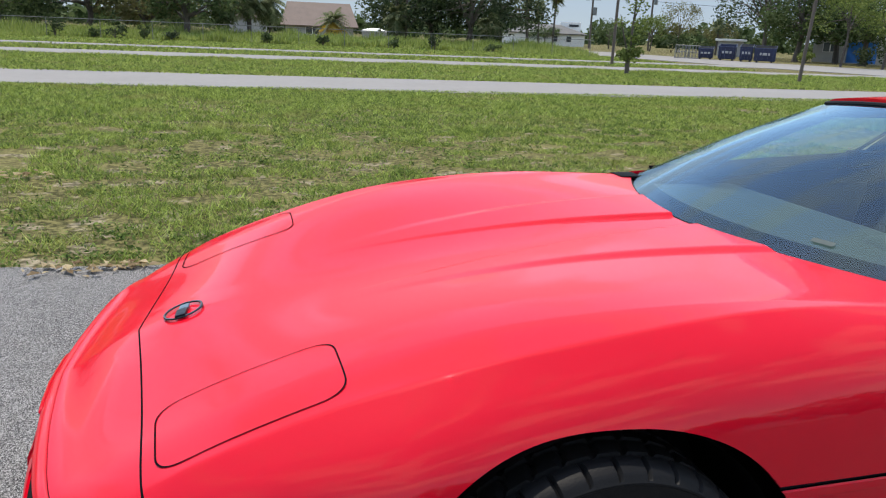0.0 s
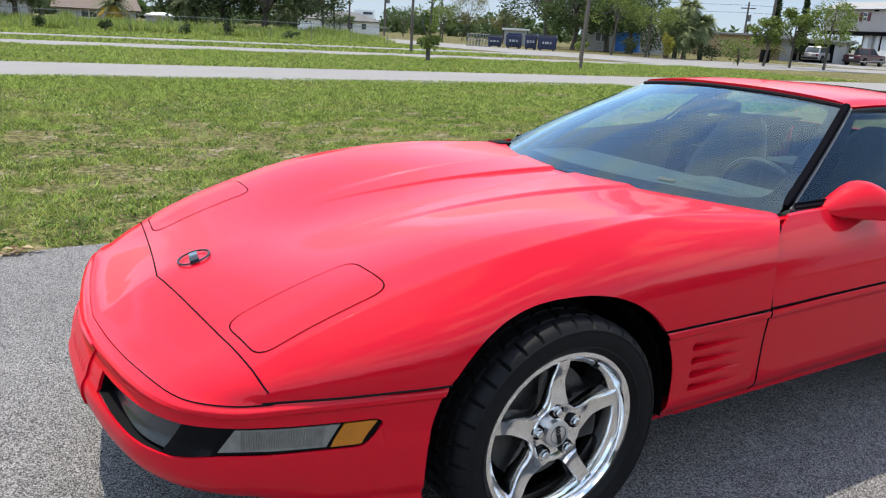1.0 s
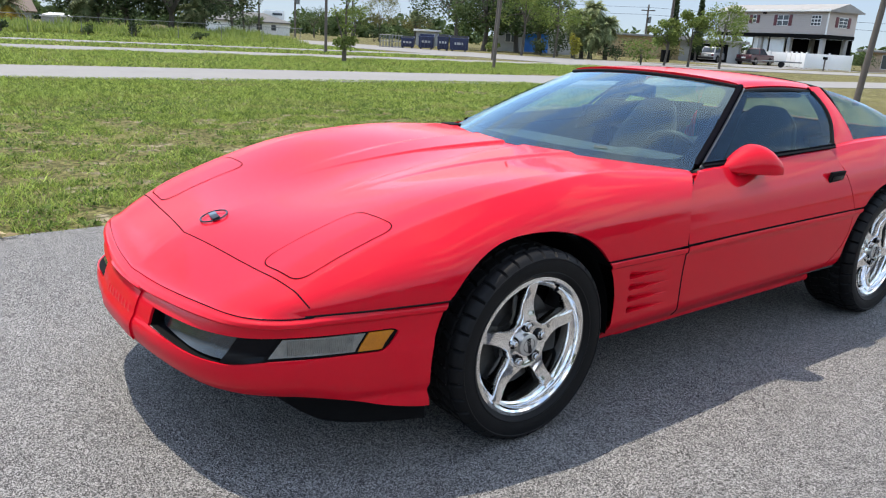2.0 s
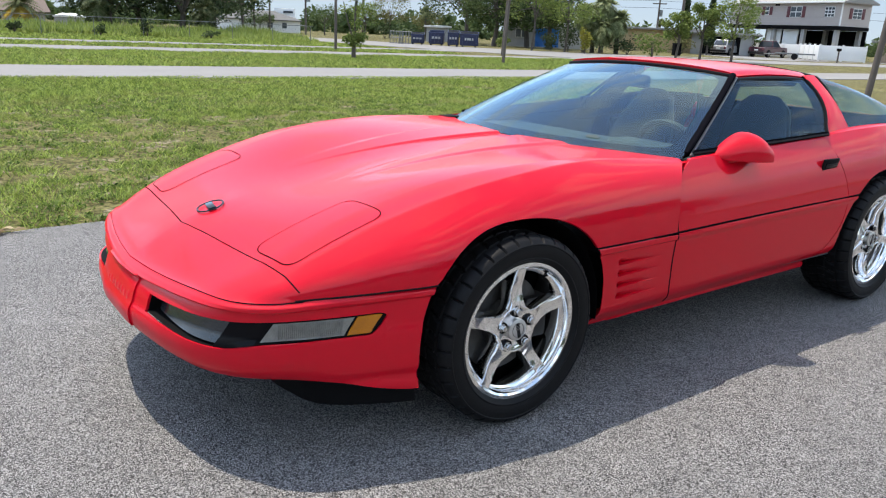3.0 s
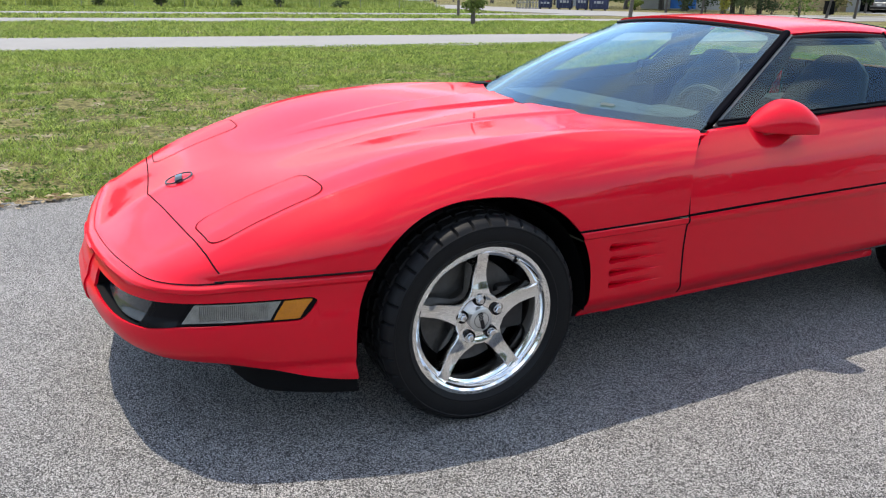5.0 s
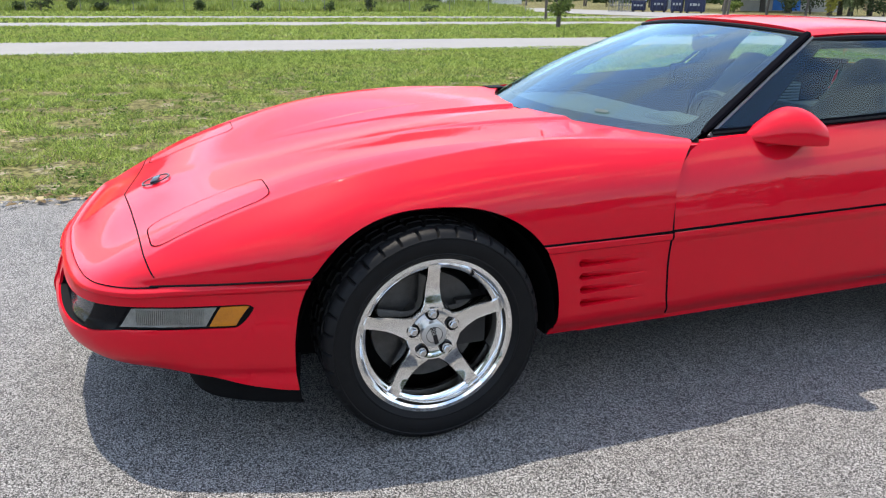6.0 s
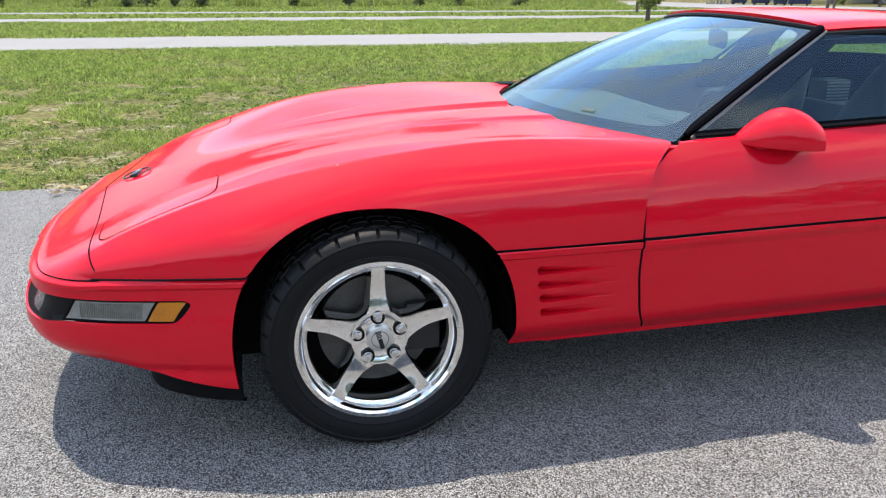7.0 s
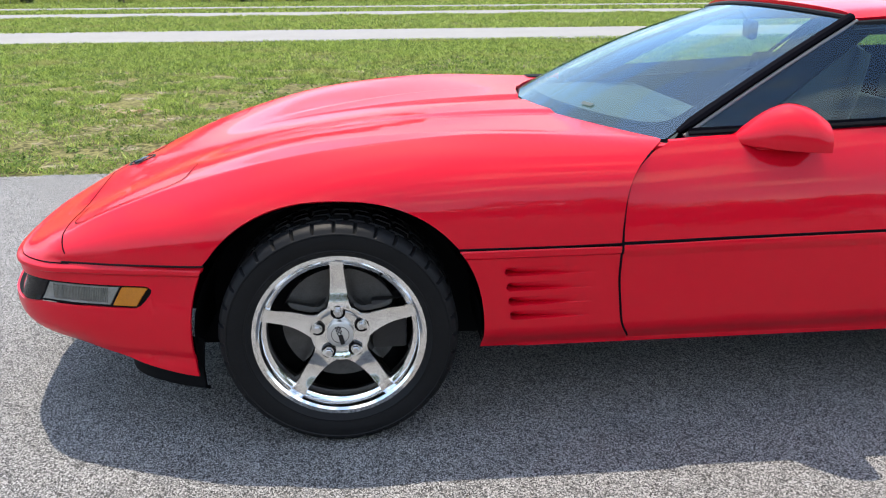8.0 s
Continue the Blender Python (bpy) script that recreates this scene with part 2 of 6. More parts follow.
def stony(name, base, pale, dark, cells=170.0):
    """Open-textured asphalt: stones of several greys and sizes in a dark binder, with stains."""
    m = bpy.data.materials.new(name)
    m.use_nodes = True
    nt = m.node_tree
    p = nt.nodes["Principled BSDF"]
    p.inputs["Roughness"].default_value = 0.8
    p.inputs["Specular IOR Level"].default_value = 0.3
    co, vo, vf, big, mid = (nt.nodes.new("ShaderNode" + k) for k in ("TexCoord", "TexVoronoi", "TexVoronoi", "TexNoise", "TexNoise"))
    vo.inputs["Scale"].default_value, vf.inputs["Scale"].default_value = cells, cells * 1.9
    big.inputs["Scale"].default_value, big.inputs["Detail"].default_value = 0.9, 5
    mid.inputs["Scale"].default_value, mid.inputs["Detail"].default_value = 14, 4
    for n in (vo, vf, big, mid):
        nt.links.new(co.outputs["Object"], n.inputs["Vector"])
    # each stone's own grey, the larger stones over the grit
    tone = []
    for v, ch in ((vo, 0), (vf, 1)):
        sep, ramp = nt.nodes.new("ShaderNodeSeparateColor"), nt.nodes.new("ShaderNodeValToRGB")
        e = ramp.color_ramp.elements
        e[0].position, e[0].color = 0.12, (*dark, 1)
        e[1].position, e[1].color = 0.90, (*pale, 1)
        ramp.color_ramp.elements.new(0.45).color = (*base, 1)
        nt.links.new(v.outputs["Color"], sep.inputs[0])
        nt.links.new(sep.outputs[ch], ramp.inputs[0])
        tone.append(ramp)
    pick, gate = nt.nodes.new("ShaderNodeMix"), nt.nodes.new("ShaderNodeMath")
    pick.data_type = "RGBA"
    gate.operation, gate.inputs[1].default_value = "LESS_THAN", 0.36
    nt.links.new(vo.outputs["Distance"], gate.inputs[0])
    nt.links.new(gate.outputs[0], pick.inputs[0])
    nt.links.new(tone[1].outputs[0], pick.inputs[6])
    nt.links.new(tone[0].outputs[0], pick.inputs[7])
    add = nt.nodes.new("ShaderNodeMath")
    add.operation = "ADD"
    nt.links.new(big.outputs["Fac"], add.inputs[0])
    nt.links.new(mid.outputs["Fac"], add.inputs[1])
    rg = nt.nodes.new("ShaderNodeMapRange")
    rg.inputs[1].default_value, rg.inputs[2].default_value, rg.inputs[3].default_value, rg.inputs[4].default_value = 0.7, 1.3, 0.84, 1.14
    nt.links.new(add.outputs[0], rg.inputs[0])
    mul = nt.nodes.new("ShaderNodeMix")
    mul.data_type, mul.blend_type = "RGBA", "MULTIPLY"
    mul.inputs[0].default_value = 1.0
    nt.links.new(pick.outputs[2], mul.inputs[6])
    nt.links.new(rg.outputs[0], mul.inputs[7])
    nt.links.new(mul.outputs[2], p.inputs["Base Color"])
    b = nt.nodes.new("ShaderNodeBump")
    b.inputs["Strength"].default_value, b.inputs["Distance"].default_value = 0.9, 0.004
    b.invert = True
    nt.links.new(vo.outputs["Distance"], b.inputs["Height"])
    nt.links.new(b.outputs["Normal"], p.inputs["Normal"])
    return m


def lawn(name):
    """Patchy turf: green, yellowed and bare sandy places."""
    m = bpy.data.materials.new(name)
    m.use_nodes = True
    nt = m.node_tree
    p = nt.nodes["Principled BSDF"]
    p.inputs["Roughness"].default_value = 0.95
    p.inputs["Specular IOR Level"].default_value = 0.05
    co = nt.nodes.new("ShaderNodeTexCoord")
    ns = []
    for sc, det in ((0.45, 4), (3.6, 7), (22, 8)):
        n = nt.nodes.new("ShaderNodeTexNoise")
        n.inputs["Scale"].default_value, n.inputs["Detail"].default_value = sc, det
        nt.links.new(co.outputs["Object"], n.inputs["Vector"])
        ns.append(n)
    r1 = nt.nodes.new("ShaderNodeValToRGB")
    r1.color_ramp.elements[0].position, r1.color_ramp.elements[0].color = 0.40, (0.050, 0.048, 0.020, 1)
    r1.color_ramp.elements[1].position, r1.color_ramp.elements[1].color = 0.62, (0.17, 0.155, 0.065, 1)
    nt.links.new(ns[2].outputs["Fac"], r1.inputs[0])
    dry = nt.nodes.new("ShaderNodeMix")
    dry.data_type = "RGBA"
    dry.inputs[7].default_value = (0.19, 0.17, 0.07, 1)
    nt.links.new(r1.outputs[0], dry.inputs[6])
    f1 = nt.nodes.new("ShaderNodeMapRange")
    f1.inputs[1].default_value, f1.inputs[2].default_value, f1.inputs[4].default_value = 0.5, 0.75, 0.6
    nt.links.new(ns[0].outputs["Fac"], f1.inputs[0])
    nt.links.new(f1.outputs[0], dry.inputs[0])
    bare = nt.nodes.new("ShaderNodeMix")
    bare.data_type = "RGBA"
    soil = nt.nodes.new("ShaderNodeValToRGB")
    soil.color_ramp.elements[0].position, soil.color_ramp.elements[0].color = 0.36, (0.07, 0.062, 0.035, 1)
    soil.color_ramp.elements[1].position, soil.color_ramp.elements[1].color = 0.64, (0.30, 0.255, 0.18, 1)
    nt.links.new(ns[2].outputs["Fac"], soil.inputs[0])
    nt.links.new(soil.outputs[0], bare.inputs[7])
    f2 = nt.nodes.new("ShaderNodeMapRange")
    f2.inputs[1].default_value, f2.inputs[2].default_value, f2.inputs[4].default_value = 0.57, 0.62, 0.9
    nt.links.new(ns[1].outputs["Fac"], f2.inputs[0])
    nt.links.new(f2.outputs[0], bare.inputs[0])
    nt.links.new(dry.outputs[2], bare.inputs[6])
    nt.links.new(bare.outputs[2], p.inputs["Base Color"])
    b = nt.nodes.new("ShaderNodeBump")
    b.inputs["Strength"].default_value, b.inputs["Distance"].default_value = 0.8, 0.03
    nt.links.new(ns[2].outputs["Fac"], b.inputs["Height"])
    nt.links.new(b.outputs["Normal"], p.inputs["Normal"])
    return m


ASPHALT = stony("asphalt", (0.080, 0.0778, 0.0763), (0.33, 0.3225, 0.312), (0.010, 0.0098, 0.0098), 175.0)
ROAD = material("pale_concrete_road", (0.235, 0.228, 0.22), 0.9, vary=0.15, scale=0.6, spec=0.1)
GRASS = lawn("lawn")


def strip(name, near, far, x0, x1, n, z, mat, label, category, thick=0.05):
    rows = [[(x0 + (x1 - x0) * i / n, near(x0 + (x1 - x0) * i / n), z), (x0 + (x1 - x0) * i / n, far(x0 + (x1 - x0) * i / n), z)] for i in range(n + 1)]
    ob = part(name, sheet(rows), mat, None, smooth=False)
    thicken(ob, thick)
    return tagged(ob, label, category, "", "structure")


bm = bmesh.new()
bmesh.ops.create_grid(bm, x_segments=60, y_segments=60, size=900)
bmesh.ops.translate(bm, vec=(0, 0, -0.02), verts=bm.verts)
tagged(part("ground", bm, GRASS, None), "open level lawn of patchy green grass", "ground", "", "structure")
strip("pavement", lambda x: -40.0, lot_edge, -40, 40, 1600, 0.0, ASPHALT, "weathered grey asphalt car park", "pavement")
strip("road_1", lambda x: 14.7 - 0.03 * x, lambda x: 18.9 - 0.03 * x, -200, 200, 100, 0.0, ROAD, "pale concrete lane across the grass", "road")
strip("road_2", lambda x: 28.3 - 0.02 * max(0, x - 20), lambda x: 31.9 - 0.06 * max(0, x - 10), -200, 200, 100, 0.0, ROAD, "pale concrete lane across the grass", "road")
strip("road_3", lambda x: 37.3 - 0.02 * x, lambda x: 40.0 - 0.02 * x, -200, 40, 100, 0.0, ROAD, "narrow pale lane by the fence", "road")
diag = [[(24, 66, 0.003), (34.5, 66, 0.003)], [(26.5, 50, 0.003), (37.5, 50, 0.003)], [(28.6, 42.2, 0.003), (40.5, 43.8, 0.003)], [(30.3, 36, 0.003), (45, 39.2, 0.003)], [(33, 30.5, 0.003), (51.5, 34.5, 0.003)], [(45, 28.2, 0.003), (60, 32.2, 0.003)], [(90, 20.0, 0.003), (100, 25.5, 0.003)], [(150, 3, 0.003), (160, 10, 0.003)]]
tagged(thicken(part("road_4", sheet(diag), ROAD, None, smooth=False), 0.05), "pale lane that curves off past the dumpsters", "road", "", "structure")
drive = [[(62, 36.5, 0.002), (63, 33.5, 0.002)], [(68, 46.5, 0.002), (72, 36, 0.002)], [(76, 49, 0.002), (80, 38, 0.002)]]
tagged(thicken(part("driveway", sheet(drive), ROAD, None, smooth=False), 0.05), "pale concrete driveway before the houses", "driveway", "", "structure")
walk_rows = [[(40, 38.5 , 0.004), (40.6, 39.8, 0.004)], [(60, 35.5, 0.004), (60.5, 36.8, 0.004)], [(100, 30.0, 0.004), (100.5, 31.3, 0.004)]]
tagged(thicken(part("pavement_far", sheet(walk_rows), ROAD, None, smooth=False), 0.05), "pale narrow footway beside the lane", "pavement", "", "structure")

# turf blades on the lawn beside the asphalt
def blades(name, x0, x1, y0, y1, count, h0, h1, w, seed):
    r = np.random.RandomState(seed)
    x = r.uniform(x0, x1, count)
    y = r.uniform(y0, y1, count)
    keep = []
    for i in range(count):
        edge = lot_edge(x[i])
        n = noise.noise((x[i] * 0.55, y[i] * 0.55, 3)) + 0.6 * noise.noise((x[i] * 2.2, y[i] * 2.2, 8))
        near = 1 - step(7.5, 10.5, y[i])
        bare = 1.1 * step(-0.02, 0.26, noise.noise((x[i] * 1.7 + 7, y[i] * 2.2, 12))) * near + 0.7 * step(0.15, 0.4, noise.noise((x[i] * 5.5, y[i] * 5.5, 31))) * near
        lane = y0 > 30 and 36.9 - 0.02 * x[i] < y[i] < 40.3 - 0.02 * x[i]
        keep.append((y[i] > edge - 0.03 or y0 > 10) and not lane and r.uniform() < 0.95 + n * 0.9 - bare)
    keep = np.array(keep)
    x, y = x[keep], y[keep]
    k = len(x)
    a = r.uniform(0, 2 * np.pi, k)
    hgt = r.uniform(h0, h1, k) * (1 + 0.35 * np.sin(x * 1.7) * np.sin(y * 1.3))
    lean = r.normal(0, 0.95, (k, 2)) * hgt[:, None]
    ww = w * r.uniform(0.6, 1.4, k) * (1 + 0.06 * np.minimum(y, 14))
    v = np.zeros((k, 3, 3))
    v[:, 0] = np.c_[x - ww * np.cos(a), y - ww * np.sin(a), np.full(k, -0.022)]
    v[:, 1] = np.c_[x + ww * np.cos(a), y + ww * np.sin(a), np.full(k, -0.022)]
    v[:, 2] = np.c_[x + lean[:, 0], y + lean[:, 1], hgt - 0.02]
    me = bpy.data.meshes.new(name)
    me.from_pydata(v.reshape(-1, 3).tolist(), [], np.arange(3 * k).reshape(-1, 3).tolist())
    return me


# ---- the car: x runs to its tail, front axle at 0, left flank at negative y ----
ZC = [(-1.0, 0.499), (-0.95, 0.528), (-0.821, 0.593), (-0.717, 0.634), (-0.55, 0.674), (-0.4, 0.702), (-0.2, 0.742), (0.0, 0.774), (0.2, 0.799), (0.4, 0.815), (0.66, 0.828), (0.92, 0.826)]
ZK = [(-1.0, 0.496), (-0.9, 0.534), (-0.82, 0.566), (-0.72, 0.611), (-0.6, 0.663), (-0.42, 0.725), (-0.16, 0.795), (0.1, 0.828), (0.39, 0.838), (0.71, 0.832), (0.92, 0.822)]
YK = [(-1.0, 0.50), (-0.8, 0.53), (-0.4, 0.57), (0.0, 0.62), (0.4, 0.66), (0.9, 0.72)]
YT = [(-0.98, 0.56), (-0.86, 0.655), (-0.80, 0.700), (-0.724, 0.731), (-0.6, 0.778), (-0.5, 0.808), (-0.336, 0.849), (-0.1, 0.86), (0.336, 0.864), (0.77, 0.864)]
ZT = [(-0.98, 0.490), (-0.85, 0.513), (-0.724, 0.525), (-0.336, 0.541), (0.0, 0.555), (0.336, 0.566), (0.77, 0.566)]
NE = 2.45
Q0 = 0.16
FULL = 1 - Q0 ** NE


def shoulder(q):
    """Fall of the flank from the crest (q 0, with a soft crease) to the strip (q 1)."""
    q = Q0 + (1 - Q0) * max(0.0, min(1.0, q))
    return max(0.0, (1 - q ** NE) / FULL) ** (1 / NE)


def arch_z(x, cx=0.0):
    """Height of the wheel opening's edge above x."""
    d = abs(x - cx) / 0.398
    return 0.30 + 0.400 * (1 - d ** 2.35) ** (1 / 2.35) if d < 1 else -1.0


def arch_x(z, front, cx=0.0):
    """x of the opening's edge at a height."""
    q = max(0.0, min(1.0, (z - 0.30) / 0.400))
    d = 0.398 * (1 - q ** 2.35) ** (1 / 2.35)
    if z < 0.30:
        d -= 0.05 * ((0.30 - z) / 0.1) ** 2 * 0.2
    return cx - d if front else cx + d


def blister(x, y):
    """Two long wedges on the bonnet that widen towards the windscreen."""
    y = abs(y)
    f = step(-0.42, 0.60, x)
    inner = 0.060 + (0.66 - x) * 0.105
    outer = 0.300 - (0.66 - x) * 0.105
    if outer <= inner:
        return 0.0
    return 0.0105 * f * step(inner - 0.012, inner + 0.004, y) * (1 - step(outer - 0.010, outer + 0.034, y))


YC = [(-0.8, 0.665), (-0.65, 0.680), (-0.44, 0.692), (-0.2, 0.714), (0.08, 0.718), (0.41, 0.706), (0.9, 0.72)]


def ridge(x, y):
    """Soft crease along the wing, outboard of the headlamp lid."""
    d = abs(y) - lerp(YC, x)
    d = (d * d + 0.0035 ** 2) ** 0.5 - 0.0035
    return 0.0120 * math.exp(-d / 0.036) * step(-0.82, -0.66, x) * (1 - step(0.30, 0.85, x))


def top_z(x, y):
    a = min(1.0, abs(y) / lerp(YK, x))
    zc, zk = lerp(ZC, x), lerp(ZK, x)
    keel = 0.006 * (1 - min(1, abs(y) / 0.10)) * (1 - step(-0.75, -0.45, x))
    return zc + (zk - zc) * a * a * (3 - 2 * a) + blister(x, y) + keel * 0.4 + ridge(x, y)


def flank_y(x, z):
    """Half width of the upper body at a height."""
    zk, zt, yk, yt = lerp(ZK, x), lerp(ZT, x), lerp(YK, x), lerp(YT, x)
    q = max(0.0, min(1.0, (z - zt) / (zk - zt)))
    return yk + (yt - yk) * (((1 - q ** NE * FULL) ** (1 / NE)) - Q0) / (1 - Q0)


def body_point(x, s, bottom):
    """Point on the upper body: s 0 at the middle, 0.6 at the crest, 1 at the lower edge."""
    yk, zk, zt, yt = lerp(YK, x), lerp(ZK, x), lerp(ZT, x), lerp(YT, x)
    if s <= 0.6:
        y = yk * s / 0.6
        return (x, y, top_z(x, y))
    q = max(0.0, min(0.999, (bottom - zt) / (zk - zt)))
    a0, a1 = math.asin(Q0 ** (NE / 2)), math.asin((1 - q ** NE * FULL) ** 0.5)
    g = math.sin(a0 + (a1 - a0) * (s - 0.6) / 0.4) ** (2 / NE)
    g = (g - Q0) / (1 - Q0)
    y = yk + (yt - yk) * g
    return (x, y, zt + (zk - zt) * shoulder(g) + ridge(x, y) * (1 - step(0.75, 1.0, s)))


def cowl_x(y):
    return 0.645 + 0.255 * (abs(y) / 0.735) ** 2


def seam_x(z):
    """Gap between wing and door."""
    return lerp([(0.24, 0.835), (0.275, 0.815), (0.32, 0.79), (0.39, 0.777), (0.47, 0.767), (0.565, 0.767), (0.62, 0.768), (0.70, 0.78), (0.76, 0.81), (0.80, 0.855), (0.822, 0.900)], z)


def hood_front_x(y):
    return lerp([(0.0, -0.821), (0.04, -0.816), (0.2, -0.797), (0.4, -0.776), (0.55, -0.763), (0.62, -0.757), (0.67, -0.751), (0.70, -0.744), (0.72, -0.735), (0.731, -0.724)], abs(y))


def nose_x(y):
    """Front edge of the nose panel in plan."""
    return lerp([(0.0, -0.995), (0.15, -0.984), (0.3, -0.966), (0.45, -0.940), (0.53, -0.922), (0.58, -0.906), (0.63, -0.880), (0.675, -0.834), (0.712, -0.775), (0.731, -0.724)], abs(y))


def nose_z(y):
    """Height of the nose panel's front edge."""
    return lerp([(0.0, 0.500), (0.2, 0.504), (0.35, 0.510), (0.5, 0.517), (0.62, 0.518), (0.70, 0.519), (0.731, 0.523)], abs(y))


def strips(front, rear, n, s0=0.0, s1=1.0, m=56, gap=0.0):
    """Rows of the upper body between two edges given as functions of s."""
    rows = []
    for j in range(m + 1):
        s = s0 + (s1 - s0) * j / m
        row = []
        for i in range(n + 1):
            u = i / n
            x = front(s) + (rear(s) - front(s)) * u
            zb = max(lerp(ZT, x), arch_z(x)) + 0.001
            row.append(body_point(x, s, zb))
        rows.append(row)
    return rows


car = thing("sports_car", "glossy red low two-seat sports coupe parked on grey asphalt", "car")


def hood_edges():
    def front(s):
        y = body_point(-0.77, s, 0.53)[1]
        return hood_front_x(y) + 0.0014

    def rear(s):
        if s <= 0.62:
            x = 0.7
            for _ in range(6):
                x = cowl_x(body_point(x, s, 0.566)[1])
            return min(x, 0.9) - 0.004
        x = 0.85
        for _ in range(12):
            x = 0.5 * x + 0.5 * seam_x(body_point(x, s, 0.57)[2])
        return x - 0.004
    return front, rear


f, r = hood_edges()
half = strips(f, r, 96, m=190)
full = [[(x, -y, z) for x, y, z in row] for row in reversed(half)] + half[1:]
hood = part("bonnet", sheet(full), RED, car, sharp=60)
thicken(hood, 0.012)


# pop-up headlamp lids: a groove cut as a dark line and a lid a hair proud
def lid_outline(k):
    """Rounded four-sided outline, anticlockwise from above, as (x, y)."""
    corners = [(-0.731, -0.652), (-0.412, -0.660), (-0.415, -0.438), (-0.748, -0.436)]
    pts = []
    mid = Vector((sum(c[0] for c in corners) / 4, sum(c[1] for c in corners) / 4))
    radii = [0.05, 0.055, 0.05, 0.055]
    for i in range(4):
        p, a, b = Vector(corners[i]), Vector(corners[i - 1]), Vector(corners[(i + 1) % 4])
        da, db = (a - p).normalized(), (b - p).normalized()
        p0, p1 = p + da * radii[i], p + db * radii[i]
        for j in range(9):
            t = j / 8
            pts.append((1 - t) ** 2 * p0 + 2 * t * (1 - t) * p + t * t * p1)
        q = b + (p - b).normalized() * radii[(i + 1) % 4]
        for j in range(1, 8):
            pts.append(p1.lerp(q, j / 8))
    return [mid + (p - mid) * k for p in pts]


def surface_z(x, y):
    """Height of the bonnet's skin at a place in plan."""
    yk = lerp(YK, x)
    if abs(y) <= yk:
        return top_z(x, y)
    zk, zt, yt = lerp(ZK, x), lerp(ZT, x), lerp(YT, x)
    q = min(1.0, (abs(y) - yk) / (yt - yk))
    return zt + (zk - zt) * shoulder(q) + ridge(x, y) * (1 - step(0.8, 1.0, q))


for side in (1, -1):
    rings = [[(p.x, side * p.y, surface_z(p.x, p.y) + 0.0008) for p in lid_outline(k)] for k in (1.0, 0.88, 0.7, 0.5, 0.3, 0.1)]
    bm = sheet(rings, close_v=True)
    bm.verts.ensure_lookup_table()
    bmesh.ops.holes_fill(bm, edges=[e for e in bm.edges if e.is_boundary and all(abs(v.co.z - surface_z(v.co.x, v.co.y)) < 1 and (v.co.xy - Vector((-0.566, -0.543 * side))).length < 0.05 for v in e.verts)])
    lid = part("headlamp_lid", bm, RED, car, sharp=60)
    gap_in = [(p.x, side * p.y, surface_z(p.x, p.y) + 0.0018) for p in lid_outline(0.994)]
    gap_out = [(p.x, side * p.y, surface_z(p.x, p.y) + 0.0018) for p in lid_outline(1.013)]
    part("lid_gap", sheet([gap_in, gap_out], close_v=True), PRINT, car, "dark shut line round the headlamp lid")

# nose panel ahead of the bonnet seam
rows = []
for j in range(65):
    s = j / 64
    y = 0.731 * (s if s < 1 else 1)
    fx, rx = nose_x(y), hood_front_x(y) - 0.0018
    row = []
    for i in range(25):
        u = i / 24
        x = fx + (rx - fx) * u
        z = surface_z(x, y) if y < lerp(YT, x) - 0.001 else lerp(ZT, x)
        edge = (1 - u) ** 4
        row.append((x, y, z + (nose_z(y) - z) * edge))
    rows.append(row)
full = [[(x, -y, z) for x, y, z in row] for row in reversed(rows)] + rows[1:]
thicken(part("nose_panel", sheet(full), RED, car, sharp=60), 0.01)

seam = [(hood_front_x(y), y, surface_z(hood_front_x(y), y) - 0.0010) for y in [-0.724 + 1.448 * k / 160 for k in range(161)]]
part("bonnet_gap", tube(seam, 0.0024, 6), PRINT, car, "dark shut line ahead of the bonnet")

for side in (-1, 1):
    line = [(nose_x(y) + 0.001, side * y, nose_z(y) - 0.0022) for y in [0.20 + 0.531 * k / 50 for k in range(51)]]
    part("nose_gap", tube(line, [0.0008 + 0.0016 * min(1.0, k / 25) for k in range(51)], 6), PRINT, car, "dark shut line under the nose panel")

# front bumper skin with one lamp slot that wraps round each corner
OUT = [(0.0, -1.052, 0.0), (0.13, -1.050, 0.13), (0.26, -1.035, 0.27), (0.40, -1.012, 0.40), (0.52, -0.976, 0.52), (0.62, -0.915, 0.618), (0.70, -0.840, 0.685), (0.80, -0.745, 0.738), (0.92, -0.630, 0.778), (1.04, -0.512, 0.812), (1.14, -0.415, 0.838), (1.22, -0.30, 0.852)]
OX, OY = [(w, x) for w, x, y in OUT], [(w, y) for w, x, y in OUT]
W0, W1 = 0.245, 1.026
SLOT_HI = [(0.0, 0.448), (0.25, 0.446), (0.6, 0.456), (0.75, 0.463), (1.05, 0.474)]
SLOT_LO = [(0.0, 0.392), (0.25, 0.392), (0.6, 0.377), (0.72, 0.398), (1.05, 0.410)]
LOW = [(0.0, 0.280), (0.7, 0.275), (0.85, 0.268), (0.95, 0.250), (1.05, 0.225), (1.14, 0.213), (1.22, 0.213)]


def crease(w):
    """Upper edge of the bumper skin, under the nose panel."""
    y = lerp(OY, w)
    x = lerp(OX, w)
    yy = min(0.731, y * 0.99)
    if w < 0.80:
        cx = nose_x(yy)
        return Vector((cx - 0.0015, yy, nose_z(yy) - 0.003))
    x = -0.724 + 0.309 * (w - 0.80) / 0.34
    return Vector((x, lerp(YT, x) + 0.0015, lerp(ZT, x) - 0.0035))


